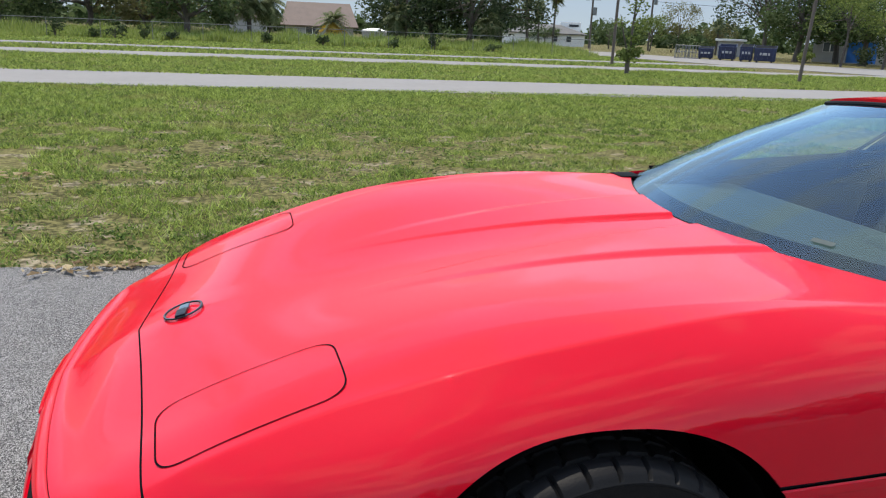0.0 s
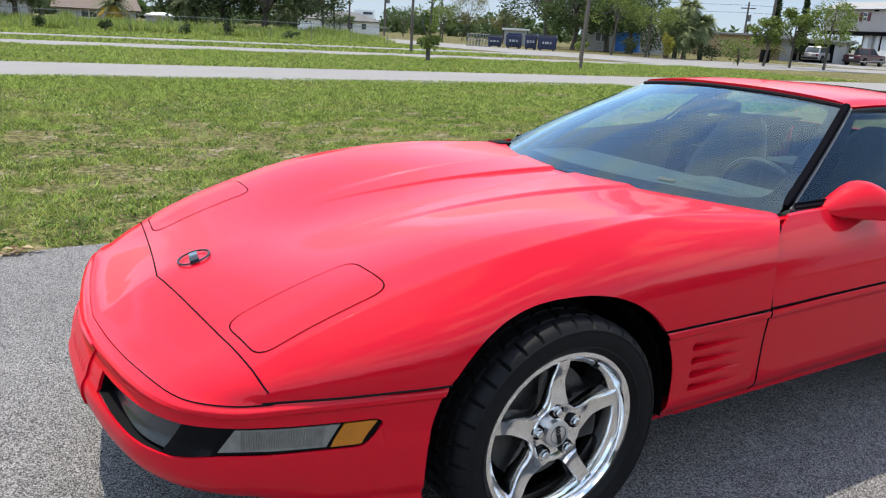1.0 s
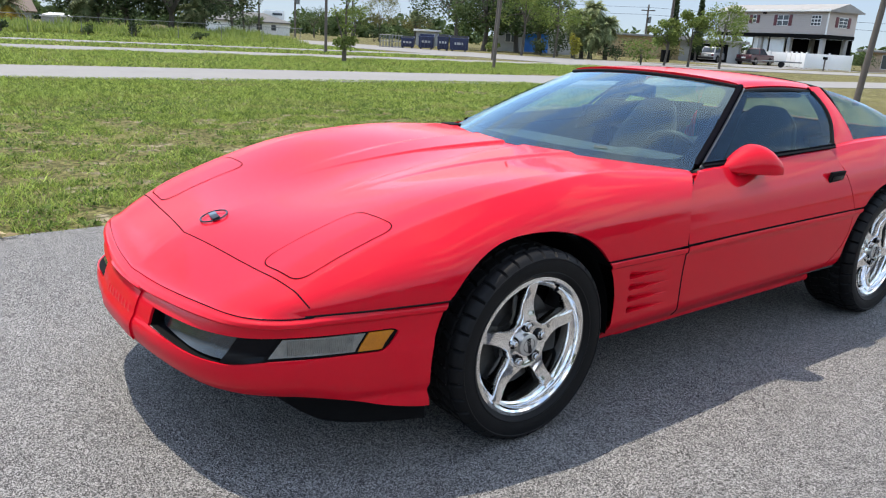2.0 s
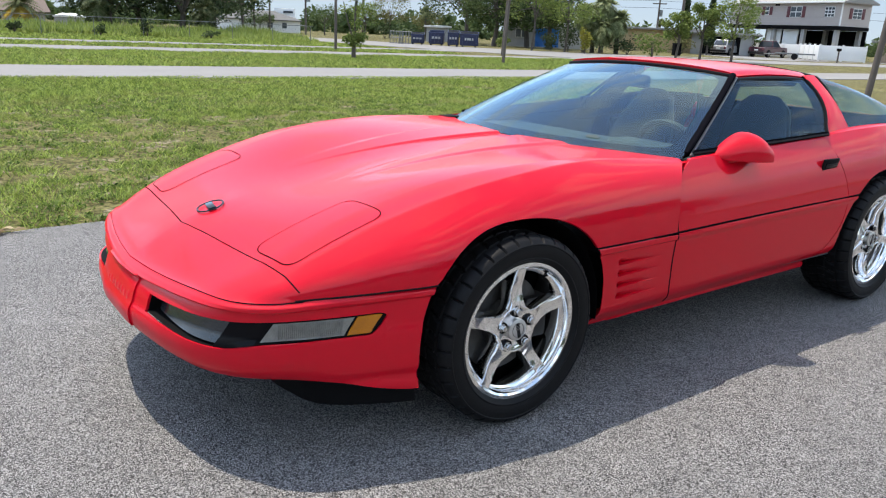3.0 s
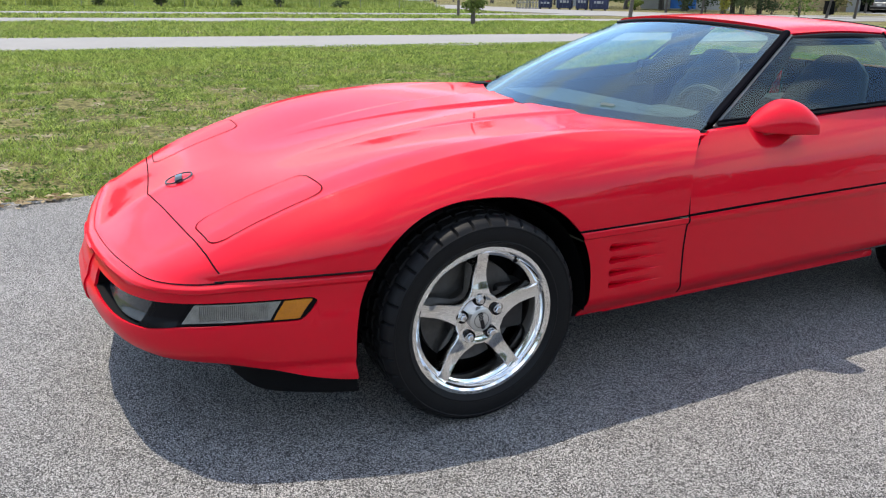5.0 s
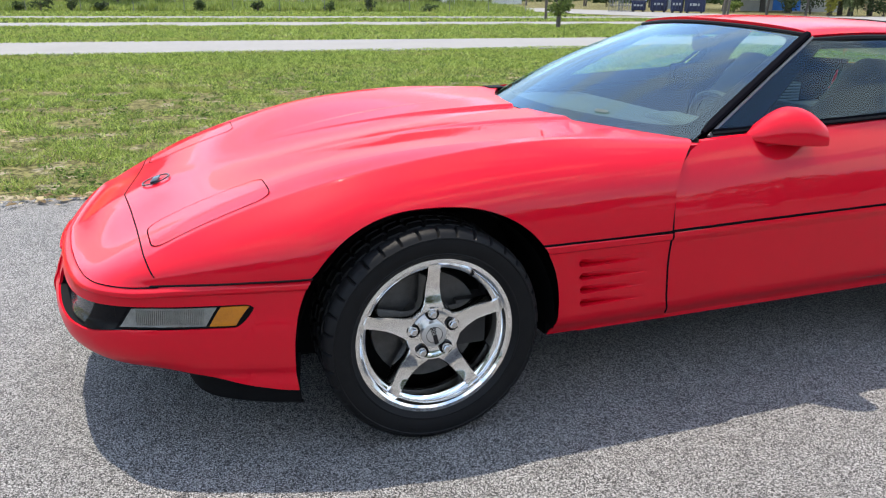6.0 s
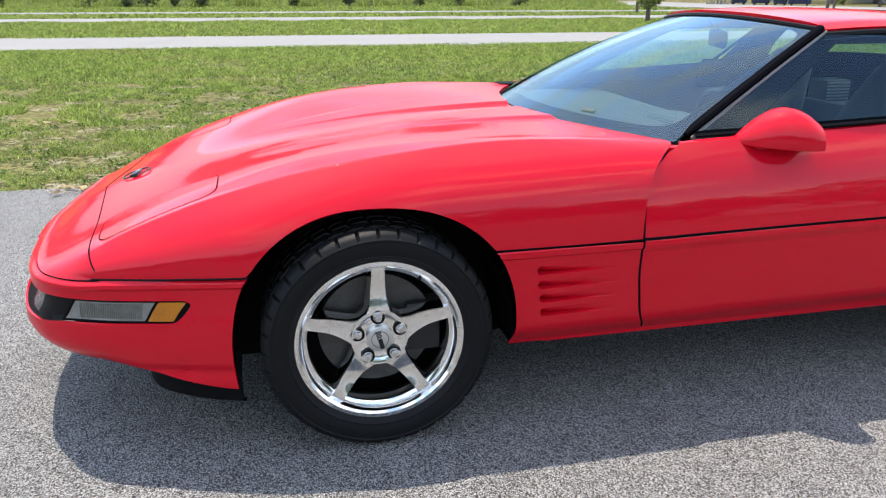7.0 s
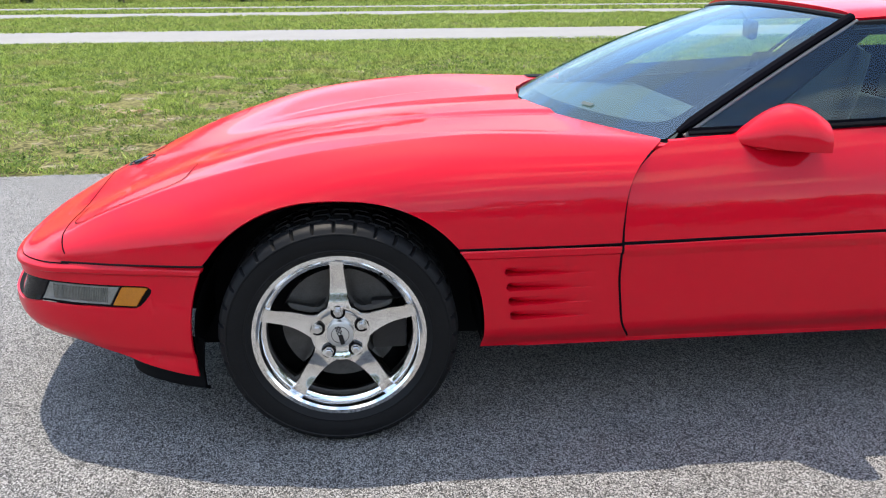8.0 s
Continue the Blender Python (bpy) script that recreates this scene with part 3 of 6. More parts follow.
def bumper_point(w, z):
    x, y = lerp(OX, w), lerp(OY, w)
    c = crease(w)
    base = Vector((x, y, z))
    d = Vector((lerp(OX, w + 0.01) - lerp(OX, w - 0.01), lerp(OY, w + 0.01) - lerp(OY, w - 0.01), 0)).normalized()
    normal = Vector((-d.y, d.x, 0))
    if z > 0.36:
        t = min(1.0, (z - 0.36) / max(0.02, c.z - 0.36))
        k = 0.35 * t + 0.65 * t ** 3
        base = base.lerp(Vector((c.x, c.y, z)), k)
        out = Vector((d.y, -d.x, 0)) * -1
        g = c.z - z
        ledge = 0.011 * step(0.001, 0.010, g) * (1 - step(0.020, 0.027, g)) - 0.009 * step(0.022, 0.030, g) * (1 - step(0.10, 0.13, g))
        base = base + out * ledge * (1 - 0.45 * step(0.75, 0.95, w))
    else:
        low = lerp(LOW, w)
        t = (0.36 - z) / max(0.02, 0.36 - low)
        inset = (0.034 * (1 - step(0.75, 1.0, w)) + 0.008) * t ** 2.6
        inset += 0.013 * math.exp(-((z - 0.262) / 0.016) ** 2) * step(0.86, 0.98, w)
        base = base - normal * -inset if normal.dot(Vector((1, 0, 0))) > 0 else base - normal * inset
    return base


def skin_point(w, z):
    """Bumper skin, its rear end drawn on to the wheel opening."""
    p = bumper_point(w, z)
    ax = arch_x(p.z, True)
    x = min(p.x + (ax + 0.415) * step(0.80, 1.14, w), ax)
    return Vector((x, p.y + 0.10 * max(0, x - p.x), p.z))


def slot_hi(w):
    return lerp(SLOT_HI, w) - 0.010 * min(1.0, max(0.0, (w - W1 + 0.03) / 0.03)) ** 3


def slot_lo(w):
    """The slot's lower edge, rounded up at its rear end."""
    return lerp(SLOT_LO, w) + 0.044 * max(0.0, (w - W1 + 0.040) / 0.040) ** 2 * (w <= W1 + 0.001)


def bumper_rows(w):
    c, hi, lo, low = crease(w), slot_hi(w), slot_lo(w), lerp(LOW, w)
    zs = [c.z + (hi - c.z) * i / 24 for i in range(25)] + [hi + (lo - hi) * i / 6 for i in range(1, 7)] + [lo + (low - lo) * i / 14 for i in range(1, 15)]
    return [skin_point(w, z) for z in zs]


WS = sorted(set([round(1.14 * i / 110, 5) for i in range(111)] + [W0, W1]))
WS = [w for w in WS if w in (W0, W1) or (abs(w - W0) > 0.004 and abs(w - W1) > 0.004)]


half = [bumper_rows(w) for w in WS]
n = len(WS)
full = [[(p.x, -p.y, p.z) for p in row] for row in reversed(half)] + half[1:]


def in_slot(i, j):
    k = i - (n - 1)
    k = k if k >= 0 else -k - 1
    return 24 <= j < 30 and W0 - 1e-6 <= WS[k] < W1 - 1e-6


bumper = part("front_bumper", sheet(full, skip=in_slot), RED, car, sharp=50)
thicken(bumper, 0.008)


def slot_strip(w0, w1, depth, lo=0.0, hi=1.0, steps=30, side=-1, depth2=None, lean=(0.0, 0.0)):
    """A strip set back in the lamp slot, its two ends leaning back by their own amounts."""
    rows = []
    for i in range(steps + 1):
        w_mid = w0 + (w1 - w0) * i / steps
        row = []
        for k in range(7):
            t = lo + (hi - lo) * k / 6
            w = w_mid + (t - 0.5) * (lean[0] + (lean[1] - lean[0]) * i / steps)
            d = Vector((lerp(OX, w + 0.01) - lerp(OX, w - 0.01), lerp(OY, w + 0.01) - lerp(OY, w - 0.01), 0)).normalized()
            inward = Vector((d.y, -d.x, 0))
            zh, zl = slot_hi(min(w, W1)), slot_lo(min(w, W1 - 0.03))
            z = zh + (zl - zh) * (1 - t)
            dep = depth if depth2 is None else depth + (depth2 - depth) * i / steps
            p = skin_point(w, z) + inward * dep
            row.append((p.x, side * p.y, p.z))
        rows.append(row)
    return sheet(rows)


for side in (-1, 1):
    thicken(part("lamp_recess", slot_strip(W0 - 0.02, W1 + 0.02, 0.055, -0.15, 1.15, 60, side), BLACK_PLASTIC, car, "black lamp recess"), 0.004, 0)
    # upper and lower shelves of the slot
    for name, t in (("slot_roof", 1.0), ("slot_floor", 0.0)):
        rows = []
        for i in range(41):
            w = W0 + (W1 - W0) * i / 40
            d = Vector((lerp(OX, w + 0.01) - lerp(OX, w - 0.01), lerp(OY, w + 0.01) - lerp(OY, w - 0.01), 0)).normalized()
            inward = Vector((d.y, -d.x, 0))
            z = slot_lo(w) + (slot_hi(w) - slot_lo(w)) * t
            p = skin_point(w, z)
            rows.append([(q.x, side * q.y, q.z) for q in (p + inward * 0.006, p + inward * 0.06)])
        part(name, sheet(rows), BLACK_PLASTIC, car)
    for w in (W0, W1):
        rows = []
        for k in range(7):
            z = slot_lo(w) - 0.004 + (slot_hi(w) - slot_lo(w) + 0.008) * k / 6
            d = Vector((lerp(OX, w + 0.01) - lerp(OX, w - 0.01), lerp(OY, w + 0.01) - lerp(OY, w - 0.01), 0)).normalized()
            p = skin_point(w, z)
            rows.append([(q.x, side * q.y, q.z) for q in (p + Vector((d.y, -d.x, 0)) * 0.004, p + Vector((d.y, -d.x, 0)) * 0.03, p + Vector((d.y, -d.x, 0)) * 0.062)])
        part("slot_end", sheet(rows), BLACK_PLASTIC, car)
    thicken(part("fog_lamp", slot_strip(W0 + 0.025, 0.612, 0.036, 0.12, 0.95, 24, side, 0.012, (0.0, 0.043)), FOG_GLASS, car, "smoked clear fog lamp glass"), 0.01)
    thicken(part("corner_filler", slot_strip(0.606, 0.708, 0.006, 0.0, 1.0, 16, side, None, (0.043, 0.042)), BLACK_GLOSS, car, "gloss black corner filler"), 0.012)
    thicken(part("lens_frame", slot_strip(0.708, W1, 0.0075, 0.0, 1.0, 30, side, None, (0.042, 0.0)), BLACK_PLASTIC, car, "black lamp frame"), 0.006)
    lens = thicken(part("cornering_lens", slot_strip(0.718, 0.932, 0.003, 0.10, 0.90, 24, side, None, (0.042, 0.026)), CLEAR_LENS, car, "ribbed clear cornering lamp lens"), 0.008)
    for k in range(34):
        wa = 0.748 + 0.165 * k / 33
        a, b = skin_point(wa, slot_lo(wa) + 0.012), skin_point(wa, slot_hi(wa) - 0.010)
        part("lens_rib", tube([(a.x, side * (a.y - 0.0015), a.z), (b.x, side * (b.y - 0.0015), b.z)], 0.0016, 4), CLEAR_LENS, lens)
    thicken(part("side_marker", slot_strip(0.940, 1.003, 0.002, 0.09, 0.91, 10, side, None, (0.026, 0.028)), AMBER, car, "amber side marker lens"), 0.008)

# black rub strip between upper and lower body along the bumper and the flank
for side in (-1, 1):
    pts = []
    for i in range(40):
        w = 0.80 + (1.14 - 0.80) * i / 39
        x = lerp(OX, w) + (arch_x(0.541, True) + 0.415) * step(0.80, 1.14, w)
        pts.append((x, side * (lerp(YT, x) - 0.002), lerp(ZT, x) - 0.001))
    part("rub_strip", tube([(-0.724, side * 0.728, 0.5235)] + pts, 0.0036, 6), BLACK_TRIM, car, "thin black rub strip")

# round badge on the bonnet with a crossed-flag motif as plain shapes
badge = new("badge")
badge.parent = car
tagged(badge, "dark ring badge with a blue-grey flag shape")
slope_m = Matrix.Translation((-0.717, 0.0, surface_z(-0.717, 0.0) + 0.003)) @ Matrix.Rotation(math.atan2(surface_z(-0.767, 0) - surface_z(-0.667, 0), 0.1), 4, "Y")
ring = lathe([(0.0430, 0.0), (0.0440, 0.0035), (0.0480, 0.0035), (0.0490, 0.0)], 48, "z")
bmesh.ops.transform(ring, matrix=slope_m, verts=ring.verts)
part("ring", ring, EMBLEM_DARK, badge)
part("flag", boxed((-0.011, 0.002, 0.001), (0.013, 0.030, 0.006), 0.002, slope_m @ Matrix.Rotation(radians(-6), 4, "Z")), EMBLEM_BLUE, badge)
part("flag_dark", boxed((-0.014, -0.040, 0.001), (0.012, 0.001, 0.007), 0.002, slope_m @ Matrix.Rotation(radians(-6), 4, "Z")), EMBLEM_NAVY, badge)
# raised panel in the middle of the bumper with embossed bars
rows = []
for i in range(25):
    w = -0.155 + 0.31 * i / 24
    row = []
    for k in range(13):
        z = 0.478 - (0.478 - 0.312) * k / 12
        p = bumper_point(abs(w), z)
        row.append((p.x - 0.006, math.copysign(p.y, w), p.z))
    rows.append(row)
plate = part("bumper_panel", sheet(rows), RED, car, "raised red panel with embossed bars")
thicken(plate, 0.008)
for k in range(8):
    patch = []
    for i in range(5):
        w = -0.129 + 0.0335 * k + 0.022 * i / 4
        zs = [0.418 - 0.026 * q / 4 for q in range(5)]
        row = [bumper_point(abs(w), z) for z in zs]
        patch.append([(p.x - 0.0078 - (0.0 if 0 < q < 4 and 0 < i < 4 else -0.002), math.copysign(p.y, w), p.z) for q, p in enumerate(row)])
    part("embossed_bar", sheet(patch), RED, plate)



# lower flank behind the front wheel, with four tapered louvres
BELT = [(0.77, 0.822), (0.90, 0.829), (1.2, 0.838), (1.55, 0.850), (1.9, 0.868), (2.3, 0.885)]
TRIM = [(0.336, 0.566), (0.77, 0.568), (1.1, 0.575), (1.5, 0.582), (2.1, 0.592), (2.6, 0.60)]
WIDE = [(0.336, 0.864), (0.77, 0.864), (1.5, 0.872), (2.1, 0.884), (2.45, 0.896), (2.9, 0.885), (3.2, 0.85)]
SILL = [(0.37, 0.250), (0.8, 0.256), (1.4, 0.258), (2.1, 0.262)]


def lower_y(x, z):
    """Half width below the rub strip."""
    w, t = lerp(WIDE, x), lerp(TRIM, x)
    d = (t - z) / 0.30
    lip = 0.008 * step(0.0, 0.008, t - z) * (1 - step(0.024, 0.031, t - z))
    roll = 0.050 * step(0.222, 0.330, t - z) ** 2
    return w - 0.002 - 0.026 * d ** 1.3 * (d > 0) + lip - roll if d > 0 else w


def upper_y(x, z):
    w, t, b = lerp(WIDE, x), lerp(TRIM, x), lerp(BELT, x)
    q = max(0.0, (z - t) / (b - t))
    return w - 0.030 * q - 0.062 * q ** 2.4


def louvre(x, z):
    """Four scoops, deepest at their front end and lower lip, that run out rearwards."""
    depth = 0.0
    for k in range(4):
        top = 0.5095 - 0.0447 * k
        x0, x1 = 0.451 + 0.006 * k, 0.705
        if x0 < x < x1:
            u = (x - x0) / (x1 - x0)
            h = 0.0270 - 0.004 * u
            round_off = 0.010 * max(0.0, 1 - (x - x0) / 0.010) ** 2
            v = (top - round_off - z) / (h - 2 * round_off)
            if 0 < v < 1:
                depth = max(depth, 0.036 * (1 - u) ** 1.7 * v ** 2.2 * (1 - step(0.93, 1.0, v)) + 0.018 * max(0.0, 1 - u / 0.12) * (1 - step(0.9, 1.0, v)) * step(0.0, 0.25, v) + 0.0022 * (1 - u) * step(0.0, 0.1, v) * (1 - step(0.9, 1.0, v)))
    return depth


for side in (-1, 1):
    rows = []
    for j in range(241):
        v = j / 240
        row = []
        for i in range(101):
            u = i / 100
            z = 0.566 - 0.004 + (0.240 - 0.562) * v
            x0, x1 = arch_x(z, False), seam_x(z) - 0.004
            x = x0 + (x1 - x0) * u
            row.append((x, side * (lower_y(x, z) - louvre(x, z)), z))
        rows.append(row)
    thicken(part("wing_vent_panel", sheet(rows), RED, car, "red panel with four tapered louvres", sharp=28), 0.003)

REAR_SEAM = [(0.27, 1.84), (0.32, 1.90), (0.38, 1.99), (0.457, 2.045), (0.56, 2.05), (0.60, 2.04), (0.70, 2.00), (0.80, 1.945), (0.88, 1.88)]
for side in (-1, 1):
    rows = []
    for j in range(25):
        v = j / 24
        row = []
        for i in range(61):
            u = i / 60
            q = v
            x = 0.8 + 1.2 * u
            z = lerp(TRIM, x) + 0.004 + (lerp(BELT, x) - lerp(TRIM, x) - 0.004) * q
            x0, x1 = seam_x(z) + 0.002, lerp(REAR_SEAM, z) - 0.003
            x = x0 + (x1 - x0) * u
            row.append((x, side * upper_y(x, z), z))
        rows.append(row)
    # rolled top edge at the window
    rows.append([(x, side * (abs(y) - 0.012), z + 0.003) for x, y, z in rows[-1]])
    door = part("door", sheet(rows), RED, car, "red door skin with black flush handle")
    thicken(door, 0.008)
    rows = []
    for j in range(31):
        v = j / 30
        row = []
        for i in range(61):
            u = i / 60
            z = lerp(TRIM, 1.4) - 0.004 + (0.252 - lerp(TRIM, 1.4) + 0.004) * v
            x0, x1 = seam_x(z) + 0.002, lerp(REAR_SEAM, z) - 0.003
            x = x0 + (x1 - x0) * u
            z += (lerp(TRIM, x) - lerp(TRIM, 1.4)) * (1 - v)
            row.append((x, side * lower_y(x, z), z))
        rows.append(row)
    thicken(part("door_lower", sheet(rows), RED, door), 0.008)
    # handle
    hm = Matrix.Translation((1.872, side * (upper_y(1.872, 0.745) + 0.001), 0.745)) @ Matrix.Rotation(side * -0.20, 4, "X")
    part("handle_bezel", boxed((-0.066, -0.006, -0.036), (0.066, 0.006, 0.034), 0.005, hm), BLACK_PLASTIC, door)
    part("door_handle", boxed((-0.050, -0.010, -0.006), (0.055, 0.010, 0.016), 0.005, hm), BLACK_GLOSS, door, "black flush door handle")
    # mirror, seen on the driver's side alone
    if side == 1:
        continue
    rings = []
    for i in range(25):
        u = i / 24
        x = 1.076 + 0.224 * u
        y_in = 0.734 - 0.010 * u
        y_out = 0.758 + 0.146 * math.sin(min(1.0, u * 1.06) * math.pi / 2) ** 0.9
        foot_z = 0.817 - 0.004 * u
        rise = lerp([(0.0, 0.010), (0.15, 0.038), (0.33, 0.076), (0.5, 0.100), (0.63, 0.107), (0.82, 0.098), (1.0, 0.072)], u)
        ring = []
        for k in range(32):
            a = 2 * math.pi * k / 32
            c, q = math.cos(a), math.sin(a)
            yy = (y_in + y_out) / 2 + (y_out - y_in) / 2 * math.copysign(abs(c) ** 0.75, c)
            # flat underside, crown highest towards the door
            zz = foot_z + (rise * (1 - 0.16 * max(0.0, c)) * abs(q) ** 0.72 if q > 0 else -0.008 * abs(q) ** 0.5 * step(0.0, 0.25, u))
            ring.append((x - 0.012 * u * c, side * yy, zz))
        rings.append(ring)
    bm = sheet(rings, close_v=True)
    bmesh.ops.holes_fill(bm, edges=[e for e in bm.edges if e.is_boundary])
    wing = part("wing_mirror", bm, RED, car, "red teardrop wing mirror", sharp=45)
    part("mirror_glass", boxed((1.280, min(side * 0.750, side * 0.835), 0.824), (1.2975, max(side * 0.750, side * 0.835), 0.858), 0.002), MIRROR, wing)
    part("mirror_foot", boxed((1.135, min(side * 0.730, side * 0.800), 0.790), (1.245, max(side * 0.730, side * 0.800), 0.822), 0.012), RED, wing)

# rub strip along door and wing
for side in (-1, 1):
    pts = []
    x0 = arch_x(0.566, False)
    for i in range(40):
        x = x0 + (2.10 - x0) * i / 39
        pts.append((x, side * (lerp(WIDE, x) - 0.0015), lerp(TRIM, x)))
    part("rub_strip", tube(pts, 0.0031, 6), PRINT, car, "thin black rub strip")
    line = []
    for i in range(60):
        z = 0.262 + (0.800 - 0.262) * i / 59
        x = seam_x(z)
        y = lower_y(x, z) if z < 0.563 else min(upper_y(max(x, 0.8), z), flank_y(min(x, 0.9), z))
        line.append((x, side * (y - 0.0012), z))
    part("door_gap", tube(line, 0.0034, 6), PRINT, car, "dark shut line ahead of the door")

# rear quarter and tail
RK = [(1.85, 0.868), (2.1, 0.885), (2.45, 0.900), (2.8, 0.890), (3.1, 0.870), (3.40, 0.84)]


def quarter_y(x, z):
    t, k = lerp(TRIM, x), lerp(RK, x)
    q = max(0.0, min(1.0, (z - t) / (k - t)))
    return lerp(WIDE, x) - 0.03 * q - 0.075 * q ** 2.6 - 0.12 * step(2.95, 3.40, x) ** 2


for side in (-1, 1):
    rows = []
    for i in range(71):
        u = i / 70
        row = []
        for j in range(25):
            v = j / 24
            k0 = lerp(RK, 1.9 + 1.5 * u)
            zz = 0.60 + (k0 - 0.60) * v
            x = lerp(REAR_SEAM, zz) + 0.002 + (3.385 - lerp(REAR_SEAM, zz) - 0.002) * u
            bot = max(lerp(TRIM, x) + 0.004, arch_z(x, 2.443))
            z = bot + (lerp(RK, x) - bot) * v
            row.append((x, side * quarter_y(x, z), z))
        for d in (0.02, 0.045, 0.065):
            x, y, z = row[24]
            row.append((x, side * (abs(y) - d), z + 0.006 * math.sin(d / 0.065 * math.pi) - 0.03 * d))
        rows.append(row)
    thicken(part("rear_quarter", sheet(rows), RED, car), 0.01)
    # sliver between door and rear wheel, below the strip
    rows = []
    for j in range(25):
        z = 0.586 - 0.30 * j / 24
        x0, x1 = lerp(REAR_SEAM, z) + 0.002, arch_x(z, True, 2.443)
        rows.append([(x0 + (max(x0 + 0.004, x1) - x0) * i / 10, side * lower_y(x0, z), z) for i in range(11)])
    thicken(part("rear_sill_panel", sheet(rows), RED, car), 0.008)
    rows = []
    for j in range(25):
        z = 0.59 - 0.32 * j / 24
        x0 = arch_x(z, False, 2.443)
        rows.append([(x0 + (3.42 - x0) * i / 16, side * (lerp(WIDE, x0 + (3.42 - x0) * i / 16) - 0.01 - 0.10 * step(2.9, 3.45, x0 + (3.42 - x0) * i / 16) ** 2 - 0.05 * (j / 24) ** 2), z) for i in range(17)])
    thicken(part("rear_bumper_side", sheet(rows), RED, car), 0.008)
    part("sill", boxed((0.50, min(side * 0.70, side * 0.785), 0.234), (1.92, max(side * 0.70, side * 0.790), 0.262), 0.010), RED, car, "red rocker sill")
part("tail_panel", boxed((3.36, -0.755, 0.30), (3.44, 0.755, 0.868), 0.03, segments=3), RED, car)
part("rear_deck", boxed((3.00, -0.735, 0.76), (3.40, 0.735, 0.868), 0.02, segments=3), RED, car)

# glass house
TOPX, TOPY = 1.515, 0.505


def ws_point(u, v):
    """Windscreen: u -1 to 1 across, v 0 at the cowl to 1 at the roof."""
    yb, yt = 0.735 * u, TOPY * u
    a = Vector((cowl_x(yb) + 0.004, yb, 0.828 - 0.008 * u * u))
    b = Vector((TOPX - 0.075 * (1 - u * u), yt, 1.120 + 0.028 * (1 - u * u)))
    p = a.lerp(b, v)
    n = Vector((-0.42, 0, 0.9))
    return p + n * 0.030 * (1 - 0.7 * u ** 4) * math.sin(math.pi * v) + Vector((0, 0.010 * u * math.sin(math.pi * v), 0))


NU, NV = 96, 40
grid = [[ws_point(-1 + 2 * i / NU, j / NV) for j in range(NV + 1)] for i in range(NU + 1)]


def border_ring(n=240, rings=5):
    """Rows from the clear area's rounded outline out to the glass edge."""
    a, lo, hi, p = 0.935, 0.075, 0.982, 14.0
    rows = []
    for k in range(n):
        th = 2 * math.pi * k / n
        c, s_ = math.cos(th), math.sin(th)
        r_out = 1 / max(abs(c), abs(s_))
        r_in = 1 / (abs(c) ** p + abs(s_) ** p) ** (1 / p)
        inner = (a * r_in * c, (lo + hi) / 2 + (hi - lo) / 2 * r_in * s_)
        outer = (r_out * c, 0.5 + 0.5 * r_out * s_)
        rows.append([ws_point(inner[0] + (outer[0] - inner[0]) * q / rings, inner[1] + (outer[1] - inner[1]) * q / rings) + Vector((0.002, 0, -0.0050)) for q in range(rings + 1)])
    return sheet(rows, close_u=True)


ws = part("windscreen", sheet(grid), WINDSHIELD, car, "tinted raked windscreen")
part("windscreen_border", border_ring(), PRINT, ws, "black printed glass border")
part("inspection_sticker", sheet([[ws_point(-0.56 + 0.075 * i, 0.085 + 0.018 * j) + Vector((-0.002, 0, 0.004)) for j in range(2)] for i in range(2)]), material("pale_sticker", (0.07, 0.09, 0.09), 0.6, spec=0.1), ws)
cow = [[(cowl_x(y) + dx, y, 0.812 + dz) for y in [-0.74 + 1.48 * i / 40 for i in range(41)]] for dx, dz in ((-0.03, -0.01), (0.0, -0.004), (0.03, 0.006))]
part("cowl_seal", sheet(cow), BLACK_TRIM, car)

for side in (-1,):
    edge = [ws_point(side, 0.045 + 0.955 * k / 14) for k in range(15)]
    part("pillar_trim", tube([p + Vector((0.012, side * 0.002, 0.006)) for p in edge], [0.008] + [0.0155] * 14, 8, flat=0.8), PRINT, car, "black windscreen pillar trim")
    part("pillar_moulding", tube([p + Vector((0.026, side * 0.014, -0.004)) for p in edge], 0.0048, 6), SILVER, car, "bright pillar moulding")
for side in (-1, 1):
    # lining inside each windscreen pillar, widening towards the dash, and along the roof edge above the door
    rows = []
    for k in range(13):
        t = k / 12
        e = ws_point(side, 0.04 + 0.94 * t)
        back = 0.205 - 0.085 * t
        rows.append([(e.x + 0.022 + (back - 0.022) * q, e.y - side * (0.012 + 0.022 * math.sin(math.pi * q)), e.z - 0.018 + 0.006 * q) for q in (0.0, 0.2, 0.45, 0.7, 0.9, 1.0)])
    thicken(part("pillar_lining", sheet(rows), PRINT, car, "dark lining inside the windscreen pillar"), 0.012)
    part("roof_edge_lining", boxed((1.50, min(side * 0.475, side * 0.512), 1.074), (2.08, max(side * 0.475, side * 0.512), 1.116), 0.012), PRINT, car, "dark lining along the roof edge")
# black plate laid over the bonnet's far rear corner
part("cowl_plate", boxed((0.792, 0.640, 0.815), (0.882, 0.730, 0.832), 0.005), BLACK_PLASTIC, car, "black plate at the far foot of the windscreen")
for side in (-1, 1):
    part("cowl_corner", boxed((0.872, min(side * 0.69, side * 0.762), 0.780), (0.950, max(side * 0.69, side * 0.762), 0.811), 0.008), RED if side < 0 else BLACK_TRIM, car)
part("header_trim", tube([ws_point(-1 + k / 12, 1.0) + Vector((0.008, 0, 0.002)) for k in range(25)], 0.009, 8), BLACK_TRIM, car, "black header trim")

# lift-off roof panel
ROOF_END = 2.085


